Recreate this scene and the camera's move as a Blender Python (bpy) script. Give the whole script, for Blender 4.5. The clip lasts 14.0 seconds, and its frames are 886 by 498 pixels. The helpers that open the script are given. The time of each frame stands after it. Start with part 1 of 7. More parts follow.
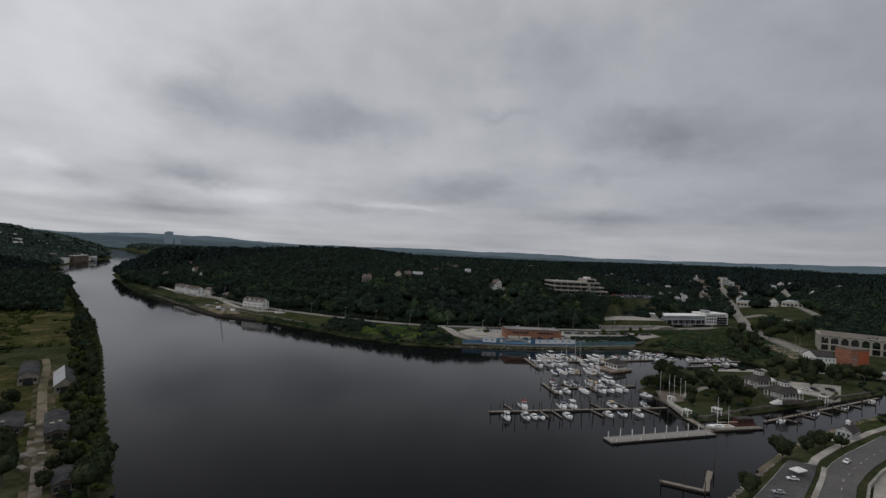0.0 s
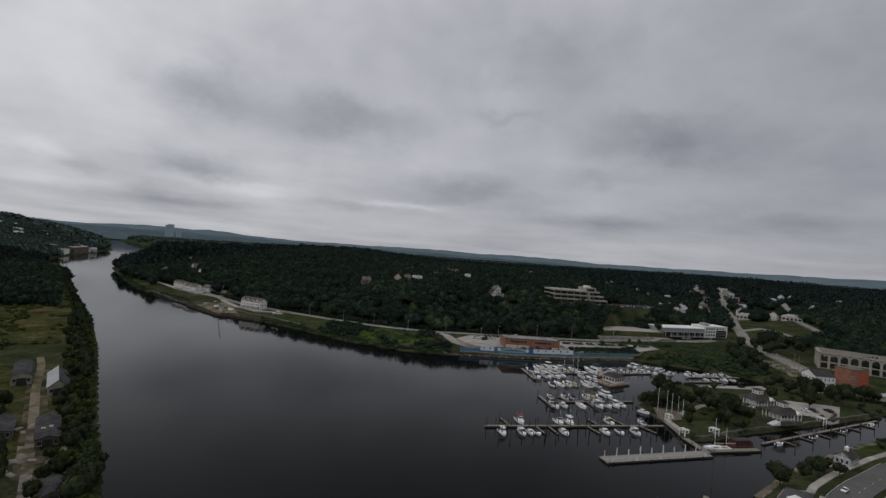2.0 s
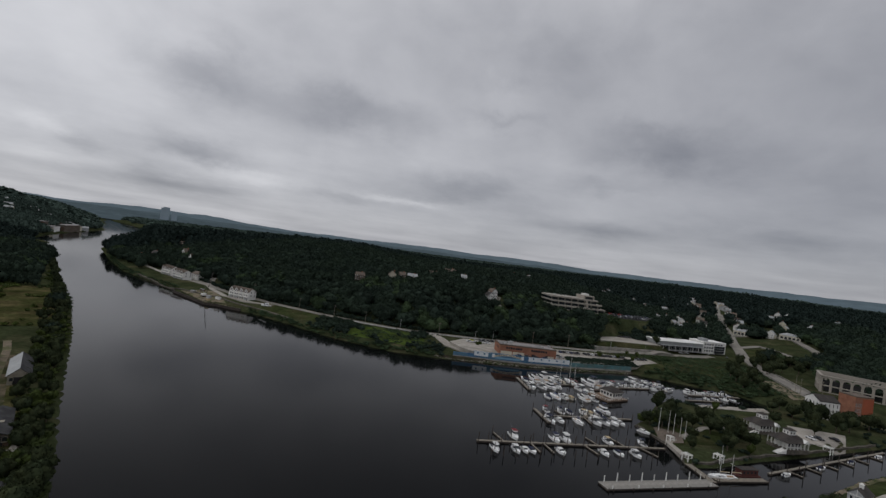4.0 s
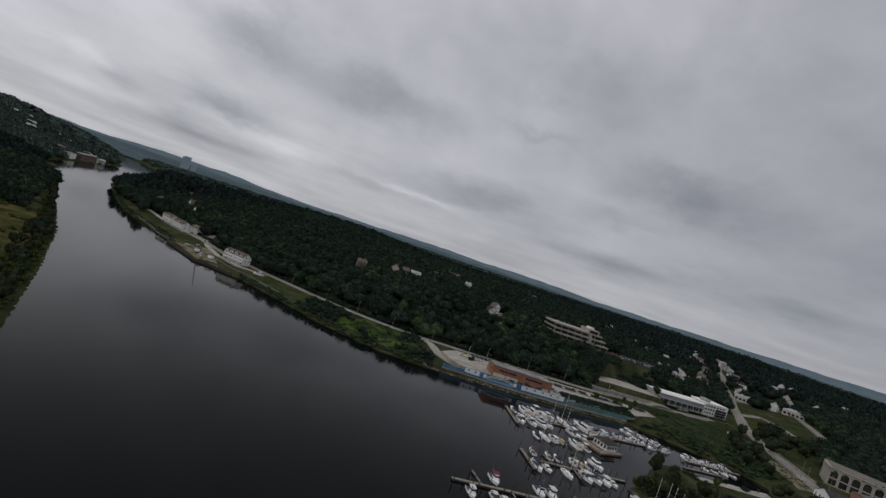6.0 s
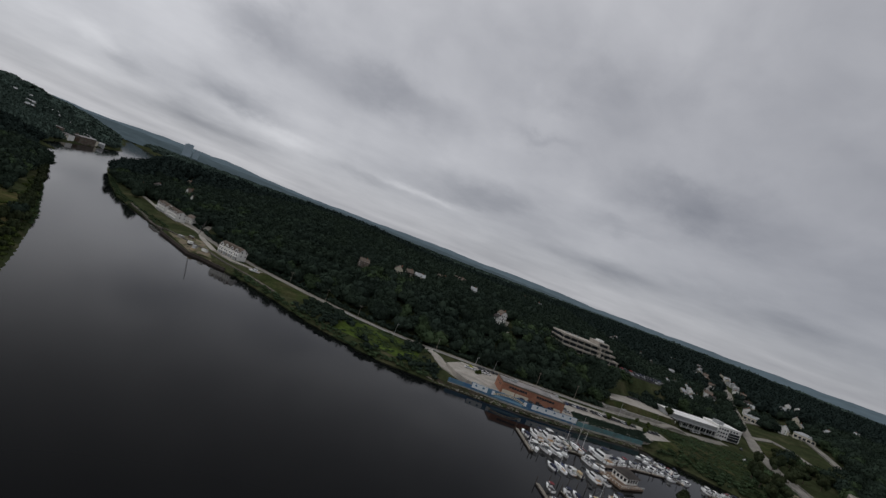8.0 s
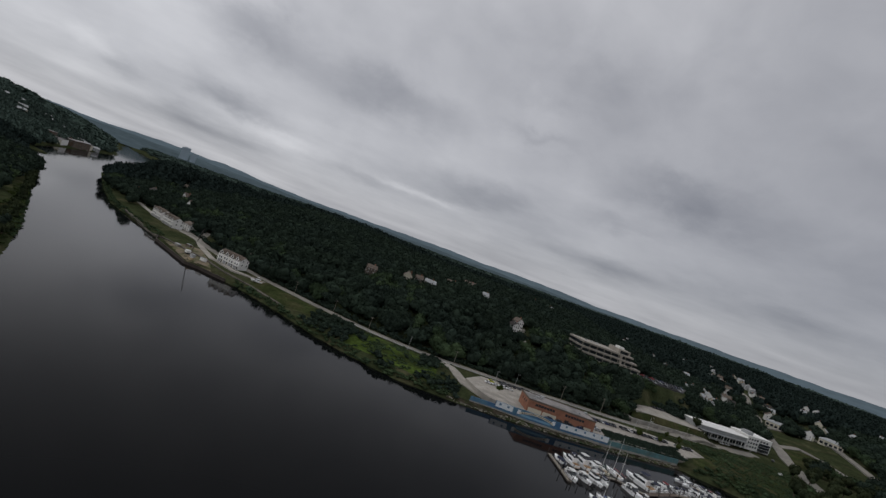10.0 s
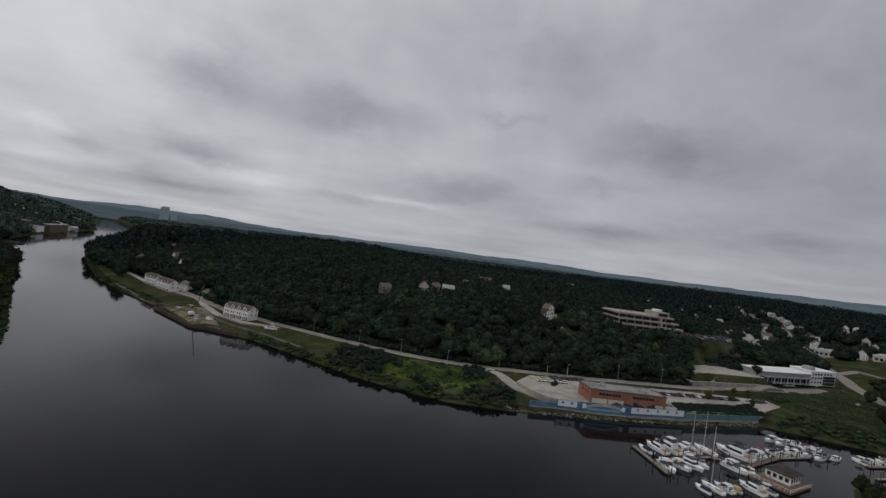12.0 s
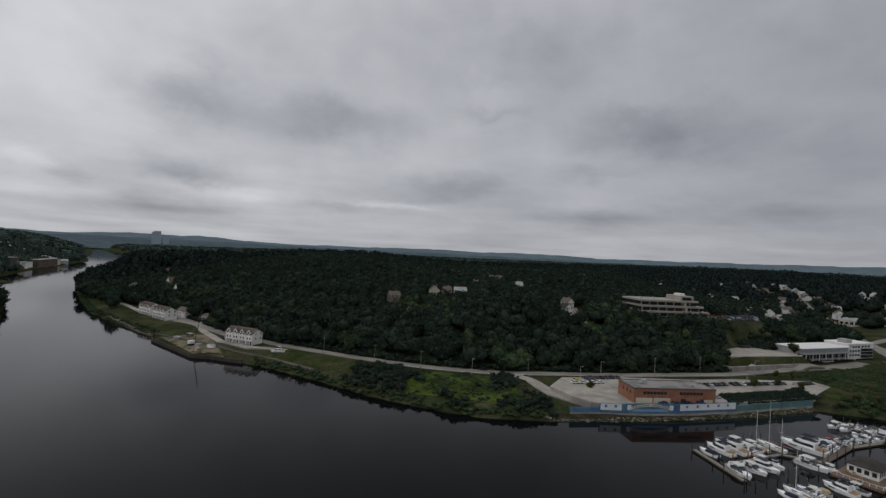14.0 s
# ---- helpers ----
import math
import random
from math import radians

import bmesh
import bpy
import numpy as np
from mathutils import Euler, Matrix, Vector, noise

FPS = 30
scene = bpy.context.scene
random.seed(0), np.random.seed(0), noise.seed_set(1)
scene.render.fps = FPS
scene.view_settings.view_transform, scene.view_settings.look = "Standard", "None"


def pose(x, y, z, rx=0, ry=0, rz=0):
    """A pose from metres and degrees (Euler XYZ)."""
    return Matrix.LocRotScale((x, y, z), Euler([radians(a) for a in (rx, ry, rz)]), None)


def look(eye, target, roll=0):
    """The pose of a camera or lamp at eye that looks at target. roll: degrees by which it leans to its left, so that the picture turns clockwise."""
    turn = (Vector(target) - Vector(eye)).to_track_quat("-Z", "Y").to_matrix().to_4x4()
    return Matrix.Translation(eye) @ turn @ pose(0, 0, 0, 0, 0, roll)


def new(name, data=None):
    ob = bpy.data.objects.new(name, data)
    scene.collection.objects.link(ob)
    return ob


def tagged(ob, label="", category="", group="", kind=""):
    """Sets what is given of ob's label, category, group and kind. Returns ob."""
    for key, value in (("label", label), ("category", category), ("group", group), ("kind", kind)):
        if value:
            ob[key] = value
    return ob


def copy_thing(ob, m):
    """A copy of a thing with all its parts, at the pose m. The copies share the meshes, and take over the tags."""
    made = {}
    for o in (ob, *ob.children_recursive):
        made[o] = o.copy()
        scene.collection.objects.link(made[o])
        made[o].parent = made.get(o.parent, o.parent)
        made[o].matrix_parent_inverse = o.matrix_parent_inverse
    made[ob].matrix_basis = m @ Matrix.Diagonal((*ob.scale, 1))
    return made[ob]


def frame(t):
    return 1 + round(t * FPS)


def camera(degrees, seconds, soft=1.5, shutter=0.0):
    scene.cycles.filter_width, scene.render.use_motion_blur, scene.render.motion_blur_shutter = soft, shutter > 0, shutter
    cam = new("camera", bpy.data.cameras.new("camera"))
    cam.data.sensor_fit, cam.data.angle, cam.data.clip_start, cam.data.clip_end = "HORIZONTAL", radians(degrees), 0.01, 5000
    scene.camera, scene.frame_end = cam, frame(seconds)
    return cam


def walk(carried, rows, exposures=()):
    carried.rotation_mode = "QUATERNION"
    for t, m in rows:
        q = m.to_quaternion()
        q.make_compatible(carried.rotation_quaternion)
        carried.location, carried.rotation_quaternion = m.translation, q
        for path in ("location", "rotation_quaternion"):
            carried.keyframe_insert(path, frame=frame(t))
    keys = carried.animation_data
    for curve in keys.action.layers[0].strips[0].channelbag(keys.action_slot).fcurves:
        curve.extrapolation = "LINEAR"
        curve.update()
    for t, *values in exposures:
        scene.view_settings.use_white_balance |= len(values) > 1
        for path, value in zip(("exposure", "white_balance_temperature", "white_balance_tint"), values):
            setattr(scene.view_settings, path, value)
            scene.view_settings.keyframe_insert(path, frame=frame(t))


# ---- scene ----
cam = camera(86.3, 14.0, soft=1.4)

PATH = [
    (0, (1.017, 1.307, 58.453), (0.998, 3.307, 58.48), 3.1),
    (0.5, (1.187, 0.789, 60.619), (1.166, 2.789, 60.647), 5.2),
    (1, (-0.025, -1.297, 62.73), (-0.083, 0.702, 62.756), 6.9),
    (1.5, (0.986, 1.367, 62.364), (0.954, 3.366, 62.393), 3.8),
    (2, (0.737, 2.675, 62.58), (0.716, 4.674, 62.608), 4.8),
    (2.5, (0.619, 4.654, 62.627), (0.601, 6.654, 62.656), 6.2),
    (3, (0.451, 7.325, 62.765), (0.437, 9.325, 62.793), 7.1),
    (3.2, (0.004, 8.262, 63.053), (-0.006, 10.262, 63.078), 7.2),
    (5.5, (-1.252, 30.449, 63.602), (-1.279, 32.449, 63.623), 15.0),
    (6, (-2.546, 35.69, 64.004), (-2.584, 37.689, 64.023), 19.1),
    (6.5, (-3.992, 41.042, 64.422), (-4.026, 43.041, 64.44), 20.2),
    (7, (-5.641, 46.128, 64.317), (-5.67, 48.128, 64.337), 21.1),
    (7.5, (-7.794, 50.919, 64.528), (-7.824, 52.919, 64.546), 21.3),
    (8, (-10.169, 55.869, 64.876), (-10.202, 57.868, 64.892), 21.6),
    (8.5, (-12.733, 60.612, 65.08), (-12.766, 62.611, 65.096), 21.1),
    (11, (-27.505, 85.943, 64.771), (-27.529, 87.943, 64.789), 20.5),
    (11.5, (-30.533, 90.631, 64.145), (-30.549, 92.631, 64.167), 11.4),
    (12, (-33.377, 95.655, 63.88), (-33.388, 97.655, 63.904), 8.1),
    (12.5, (-35.821, 100.216, 63.578), (-35.824, 102.216, 63.604), 6.6),
    (13, (-38.495, 104.939, 63.854), (-38.492, 106.939, 63.879), 4.7),
    (13.5, (-40.807, 109.905, 63.743), (-40.799, 111.905, 63.769), 3.8),
    (14, (-42.653, 114.667, 64.069), (-42.646, 116.667, 64.095), 3.1),
]
walk(cam, [(t, look(eye, aim, roll)) for t, eye, aim, roll in PATH])

# ---------------------------------------------------------------- light
scene.view_settings.exposure = 0.0
world = bpy.data.worlds.new("overcast")
scene.world = world
world.use_nodes = True


# banks of the cloud deck: bearing, elevation, half width, half height in degrees, and how much lighter or darker
CLOUD_BANKS = [
    (-29.3, 14.7, 5.0, 2.2, -0.15), (-12.5, 14.8, 7.5, 2.4, -0.14), (5.2, 16.4, 4.1, 0.8, -0.07), (22.5, 14.4, 7.5, 2.3, -0.15), (1.5, 7.9, 7.5, 1.6, -0.15),
    (-28.9, 7.2, 4.5, 1.1, -0.14), (-38.5, 5.9, 1.7, 0.8, -0.12), (-32.3, 3.4, 9.4, 0.8, -0.13), (16.3, 5.3, 7.5, 1.0, -0.13), (-11.9, 5.2, 3.9, 0.6, -0.11),
    (17.9, 9.8, 3.7, 0.6, -0.07), (11.0, 22.0, 14.1, 5.0, -0.09), (35.7, 5.9, 7.2, 1.0, -0.09), (-23.2, 5.6, 6.4, 0.8, 0.15), (-6.6, 5.6, 4.1, 0.5, 0.15),
    (5.0, 19.2, 3.4, 1.8, 0.06), (-37.7, 15.5, 9.7, 5.6, 0.07), (-41.8, 6.8, 2.3, 0.8, 0.09), (-41.6, 3.8, 2.7, 0.7, 0.10),
]


def build_sky(nt):
    """An overcast sky: a low deck of grey stratus in soft banks, with a little of the clear sky's colour above it."""
    n, l = nt.nodes, nt.links
    n.clear()
    out = n.new("ShaderNodeOutputWorld")
    bg = n.new("ShaderNodeBackground")
    sky = n.new("ShaderNodeTexSky")
    sky.sky_type, sky.sun_disc = "NISHITA", False
    sky.sun_elevation, sky.sun_rotation = radians(54), radians(248)
    co = n.new("ShaderNodeTexCoord")
    sep = n.new("ShaderNodeSeparateXYZ")
    l.new(co.outputs["Generated"], sep.inputs[0])

    def calc(op, *values):
        m = n.new("ShaderNodeMath")
        m.operation = op
        for k, v in enumerate(values):
            if isinstance(v, (int, float)):
                m.inputs[k].default_value = v
            else:
                l.new(v, m.inputs[k])
        return m.outputs[0]

    def vector(x, y, z):
        c = n.new("ShaderNodeCombineXYZ")
        for k, v in enumerate((x, y, z)):
            l.new(v, c.inputs[k])
        return c.outputs[0]

    def clouds(vec, scale, detail, rough, warp=0.0):
        t = n.new("ShaderNodeTexNoise")
        t.inputs["Scale"].default_value, t.inputs["Detail"].default_value = scale, detail
        t.inputs["Roughness"].default_value, t.inputs["Distortion"].default_value = rough, warp
        l.new(vec, t.inputs["Vector"])
        return t.outputs["Fac"]
    sx, sy, sz = sep.outputs["X"], sep.outputs["Y"], calc("MAXIMUM", sep.outputs["Z"], 0.0)
    low = calc("SQRT", sz)
    soft = vector(sx, sy, calc("MULTIPLY", low, 1.6))
    flat = vector(sx, sy, calc("MULTIPLY", low, 4.5))
    # bearing and elevation in degrees, unsettled by noise so that the banks get ragged edges
    wob1, wob2 = clouds(soft, 5.5, 5, 0.6), clouds(soft, 8.0, 5, 0.6)
    bearing = calc("ADD", calc("MULTIPLY", calc("ARCTAN2", sx, sy), 57.3), calc("MULTIPLY", calc("SUBTRACT", wob1, 0.5), 9.0))
    rise = calc("MULTIPLY", calc("ARCSINE", sz), 57.3)
    rise = calc("ADD", rise, calc("MULTIPLY", calc("MULTIPLY", calc("SUBTRACT", wob2, 0.5), 0.45), calc("ADD", rise, 1.5)))
    tone = None
    for az, el, w, h, amount in CLOUD_BANKS:
        du = calc("MULTIPLY", calc("SUBTRACT", bearing, az), 1 / w)
        dv = calc("MULTIPLY", calc("SUBTRACT", rise, el), 1 / h)
        g = calc("MULTIPLY", calc("EXPONENT", calc("MULTIPLY", calc("ADD", calc("MULTIPLY", du, du), calc("MULTIPLY", dv, dv)), -0.8)), amount)
        tone = g if tone is None else calc("ADD", tone, g)
    broad = calc("MULTIPLY", calc("SUBTRACT", clouds(soft, 2.2, 4, 0.5), 0.5), 0.34)
    fine = calc("MULTIPLY", calc("SUBTRACT", clouds(soft, 7.0, 6, 0.55, 0.3), 0.5), 0.16)
    bands = calc("MULTIPLY", calc("MULTIPLY", calc("SUBTRACT", clouds(flat, 4.2, 5, 0.55), 0.5), 0.38), calc("SUBTRACT", 1.0, calc("MINIMUM", calc("MULTIPLY", low, 1.7), 0.9)))
    tone = calc("ADD", tone, calc("ADD", calc("ADD", broad, fine), bands))
    veil = calc("SUBTRACT", 1.0, calc("MULTIPLY", sx, 0.17))      # the deck is thinner towards the west
    veil = calc("MULTIPLY", veil, calc("ADD", 0.88, calc("MULTIPLY", sz, 0.18)))
    near_sun = calc("ADD", calc("ADD", calc("MULTIPLY", sx, -0.62), calc("MULTIPLY", sy, -0.05)), calc("MULTIPLY", sz, 0.78))
    near_sun = calc("MULTIPLY", calc("POWER", calc("MAXIMUM", near_sun, 0.0), 2.0), 0.45)
    veil = calc("MULTIPLY", veil, calc("ADD", 1.02, near_sun))
    level = calc("MULTIPLY", veil, calc("ADD", 1.0, calc("MULTIPLY", tone, 1.9)))
    tint = n.new("ShaderNodeMixRGB")
    tint.inputs[1].default_value, tint.inputs[2].default_value = (0.100, 0.108, 0.140, 1), (0.835, 0.838, 0.872, 1)
    l.new(calc("DIVIDE", calc("SUBTRACT", level, 0.3), 1.4), tint.inputs[0])
    mix = n.new("ShaderNodeMixRGB")
    mix.inputs[0].default_value = 0.06
    l.new(tint.outputs[0], mix.inputs[1])
    dim = n.new("ShaderNodeMixRGB")
    dim.blend_type, dim.inputs[0].default_value = "MULTIPLY", 1.0
    dim.inputs[2].default_value = (0.08, 0.08, 0.08, 1)
    l.new(sky.outputs[0], dim.inputs[1])
    l.new(dim.outputs[0], mix.inputs[2])
    l.new(mix.outputs[0], bg.inputs["Color"])
    l.new(bg.outputs[0], out.inputs["Surface"])


build_sky(world.node_tree)
sun = new("sun", bpy.data.lights.new("sun", "SUN"))
sun.data.energy, sun.data.angle, sun.data.color = 0.2, radians(35), (1.0, 0.97, 0.93)
sun.matrix_world = look((0, 0, 300), (200, 80, 0))


# ---------------------------------------------------------------- materials
def mat(name, base, rough=0.7, metal=0.0, vary=0.25, scale=1.0, bump=0.0, island=0.0, per_object=0.0, second=None, cut=(0.45, 0.6),
        second_scale=0.1, transmission=0.0, spec=0.25, emit=0.0):
    """A surface with grain at two scales; second: a second colour in patches of 1 / second_scale metres."""
    m = bpy.data.materials.new(name)
    m.use_nodes = True
    n, l = m.node_tree.nodes, m.node_tree.links
    p = n["Principled BSDF"]
    p.inputs["Roughness"].default_value, p.inputs["Metallic"].default_value = rough, metal
    p.inputs["Specular IOR Level"].default_value = spec
    p.inputs["Transmission Weight"].default_value = transmission
    co = n.new("ShaderNodeTexCoord")
    fine = n.new("ShaderNodeTexNoise")
    fine.inputs["Scale"].default_value, fine.inputs["Detail"].default_value = scale, 5
    l.new(co.outputs["Object"], fine.inputs["Vector"])
    broad = n.new("ShaderNodeTexNoise")
    broad.inputs["Scale"].default_value, broad.inputs["Detail"].default_value = scale * 0.13, 3
    l.new(co.outputs["Object"], broad.inputs["Vector"])

    def mixed(kind, a, b, f):
        x = n.new("ShaderNodeMixRGB")
        x.blend_type = kind
        for k, v in ((1, a), (2, b)):
            if isinstance(v, tuple):
                x.inputs[k].default_value = (*v[:3], 1)
            else:
                l.new(v, x.inputs[k])
        if isinstance(f, (int, float)):
            x.inputs[0].default_value = f
        else:
            l.new(f, x.inputs[0])
        return x.outputs[0]

    def span(src, lo, hi, a=0.0, b=1.0):
        r = n.new("ShaderNodeMapRange")
        l.new(src, r.inputs[0])
        for k, v in enumerate((lo, hi, a, b)):
            r.inputs[k + 1].default_value = v
        return r.outputs[0]
    c = base
    if second:
        patch = n.new("ShaderNodeTexNoise")
        patch.inputs["Scale"].default_value, patch.inputs["Detail"].default_value = second_scale, 6
        l.new(co.outputs["Object"], patch.inputs["Vector"])
        c = mixed("MIX", base, second, span(patch.outputs["Fac"], cut[0], cut[1]))
    for tex, amount in ((fine, vary), (broad, vary)):
        g = span(tex.outputs["Fac"], 0.25, 0.75, 1 - amount, 1 + amount)
        c = mixed("MULTIPLY", c, g, 1.0)
    if island:
        geo = n.new("ShaderNodeNewGeometry")
        c = mixed("MULTIPLY", c, span(geo.outputs["Random Per Island"], 0, 1, 1 - island, 1 + island), 1.0)
    if per_object:
        info = n.new("ShaderNodeObjectInfo")
        c = mixed("MULTIPLY", c, span(info.outputs["Random"], 0, 1, 1 - per_object, 1 + per_object), 1.0)
    if isinstance(c, tuple):
        p.inputs["Base Color"].default_value = (*c, 1)
    else:
        l.new(c, p.inputs["Base Color"])
    if emit:
        p.inputs["Emission Color"].default_value = (*base, 1)
        p.inputs["Emission Strength"].default_value = emit
    if bump:
        b = n.new("ShaderNodeBump")
        b.inputs["Strength"].default_value, b.inputs["Distance"].default_value = min(1.0, bump * 4), bump
        l.new(fine.outputs["Fac"], b.inputs["Height"])
        l.new(b.outputs[0], p.inputs["Normal"])
    return m


M_GROUND = mat("scrub_ground", (0.036, 0.044, 0.021), 0.95, vary=0.35, scale=0.5, second=(0.064, 0.062, 0.034), second_scale=0.06, cut=(0.5, 0.68), spec=0.0)
M_GRASS = mat("mown_grass", (0.036, 0.046, 0.018), 0.95, vary=0.4, scale=0.7, second=(0.052, 0.050, 0.025), second_scale=0.07, spec=0.0)
M_BRIGHT = mat("lush_grass", (0.054, 0.080, 0.019), 0.95, vary=0.5, scale=0.6, second=(0.034, 0.046, 0.017), second_scale=0.12, bump=0.15, spec=0.0)
M_MEADOW = mat("rough_meadow", (0.046, 0.050, 0.019), 0.95, vary=0.4, scale=0.6, second=(0.078, 0.068, 0.032), second_scale=0.07, spec=0.0)
M_DIRT = mat("trodden_dirt", (0.17, 0.14, 0.10), 0.95, vary=0.3, scale=0.8, second=(0.10, 0.10, 0.05), second_scale=0.15, cut=(0.5, 0.62), spec=0.1)
M_GRAVEL = mat("pale_gravel", (0.35, 0.325, 0.285), 0.95, vary=0.2, scale=1.5, second=(0.27, 0.25, 0.22), second_scale=0.06, spec=0.15)
M_ASPHALT = mat("worn_asphalt", (0.075, 0.074, 0.075), 0.9, vary=0.2, scale=0.9, second=(0.095, 0.093, 0.09), second_scale=0.08, spec=0.05)
M_LINE = mat("worn_road_paint", (0.42, 0.41, 0.38), 0.8, vary=0.2, scale=2)
M_HIGHWAY = mat("greyed_asphalt", (0.118, 0.112, 0.104), 0.9, vary=0.15, scale=0.9, second=(0.105, 0.103, 0.10), second_scale=0.1, spec=0.1)
M_ROAD = mat("bleached_road", (0.20, 0.187, 0.165), 0.9, vary=0.18, scale=0.6, second=(0.25, 0.232, 0.20), second_scale=0.05, spec=0.2)
M_TRACK = mat("broken_concrete_track", (0.20, 0.175, 0.145), 0.95, vary=0.28, scale=0.7, second=(0.085, 0.075, 0.045), second_scale=0.22, cut=(0.44, 0.6), spec=0.1)
M_WORN = mat("worn_earth", (0.115, 0.094, 0.066), 0.95, vary=0.35, scale=0.6, second=(0.045, 0.048, 0.024), second_scale=0.18, cut=(0.42, 0.58), spec=0.0)
M_CONC = mat("concrete", (0.30, 0.285, 0.255), 0.85, vary=0.18, scale=1.2, second=(0.21, 0.2, 0.18), second_scale=0.3)
M_STONE = mat("rip_rap", (0.10, 0.09, 0.075), 0.95, vary=0.5, scale=0.9, bump=0.1, spec=0.1)
M_BOULDER = mat("boulders", (0.17, 0.155, 0.13), 0.9, vary=0.3, scale=1.2, island=0.35, bump=0.05, spec=0.2)
M_LEAF = mat("summer_foliage", (0.028, 0.041, 0.029), 0.9, vary=0.2, scale=0.4, island=0.2, second=(0.024, 0.035, 0.027), second_scale=0.03, bump=0.2, spec=0.0)
M_DARKLEAF = mat("dark_park_foliage", (0.028, 0.037, 0.020), 0.9, vary=0.35, scale=0.5, island=0.35, second=(0.036, 0.042, 0.020), second_scale=0.1, bump=0.3, spec=0.0)
M_LEAF3 = mat("mid_green_foliage", (0.046, 0.068, 0.034), 0.9, vary=0.26, scale=0.5, island=0.22, second=(0.038, 0.058, 0.032), second_scale=0.05, bump=0.25, spec=0.0)
M_LEAF2 = mat("light_foliage", (0.048, 0.064, 0.018), 0.9, vary=0.35, scale=0.15, island=0.35, second=(0.038, 0.052, 0.022), second_scale=0.08, bump=0.4, spec=0.0)
# paler, bluer leaves: the haze of distance is put into this colour
M_HAZELEAF = mat("haze_tinted_foliage", (0.052, 0.074, 0.062), 0.9, vary=0.4, scale=0.03, island=0.3, spec=0.0)
# darker version of the hill foliage, with cloud shade put into the colour
M_SHADELEAF = mat("cloud_dimmed_woods", (0.021, 0.031, 0.027), 0.9, vary=0.22, scale=0.3, island=0.22, second=(0.018, 0.027, 0.024), second_scale=0.02, bump=0.2, spec=0.0)
M_BARK = mat("bark", (0.10, 0.08, 0.06), 0.95, vary=0.3, scale=3, bump=0.03)
M_WHITE = mat("white_paint", (0.74, 0.73, 0.70), 0.55, vary=0.07, scale=1.5)
M_GEL = mat("white_gelcoat", (0.90, 0.90, 0.89), 0.25, vary=0.04, scale=1.0)
M_GLASS = mat("dark_glass", (0.025, 0.03, 0.035), 0.08, vary=0.1, scale=0.5, spec=0.5)
M_DOCK = mat("weathered_planks", (0.24, 0.215, 0.175), 0.9, vary=0.25, scale=1.3, second=(0.16, 0.14, 0.115), second_scale=0.3)
M_PILE = mat("creosoted_pile", (0.055, 0.045, 0.038), 0.9, vary=0.3, scale=2)
M_BRICK = mat("red_brick", (0.29, 0.135, 0.085), 0.9, vary=0.14, scale=2.5, second=(0.24, 0.108, 0.07), second_scale=0.25)
M_METAL = mat("galvanised_metal", (0.42, 0.43, 0.43), 0.45, metal=0.6, vary=0.12, scale=2)
M_BLUE = mat("harbour_blue_paint", (0.075, 0.16, 0.235), 0.7, vary=0.15, scale=1.0, second=(0.05, 0.12, 0.22), second_scale=0.2)
M_BANK = mat("stony_bank", (0.045, 0.038, 0.028), 0.95, vary=0.5, scale=0.9, second=(0.032, 0.034, 0.018), second_scale=0.25, bump=0.15, spec=0.0)
M_TEAL = mat("faded_teal_paint", (0.085, 0.18, 0.19), 0.8, vary=0.2, scale=0.9, second=(0.10, 0.16, 0.155), second_scale=0.3)
M_SHINGLE = mat("dark_shingles", (0.045, 0.040, 0.037), 0.9, vary=0.2, scale=2, second=(0.065, 0.057, 0.05), second_scale=0.2)
M_BROWNROOF = mat("brown_shingles", (0.13, 0.105, 0.085), 0.9, vary=0.2, scale=2)
M_FLATROOF = mat("gravel_roof", (0.27, 0.25, 0.24), 0.95, vary=0.15, scale=0.5, second=(0.16, 0.155, 0.15), second_scale=0.12)


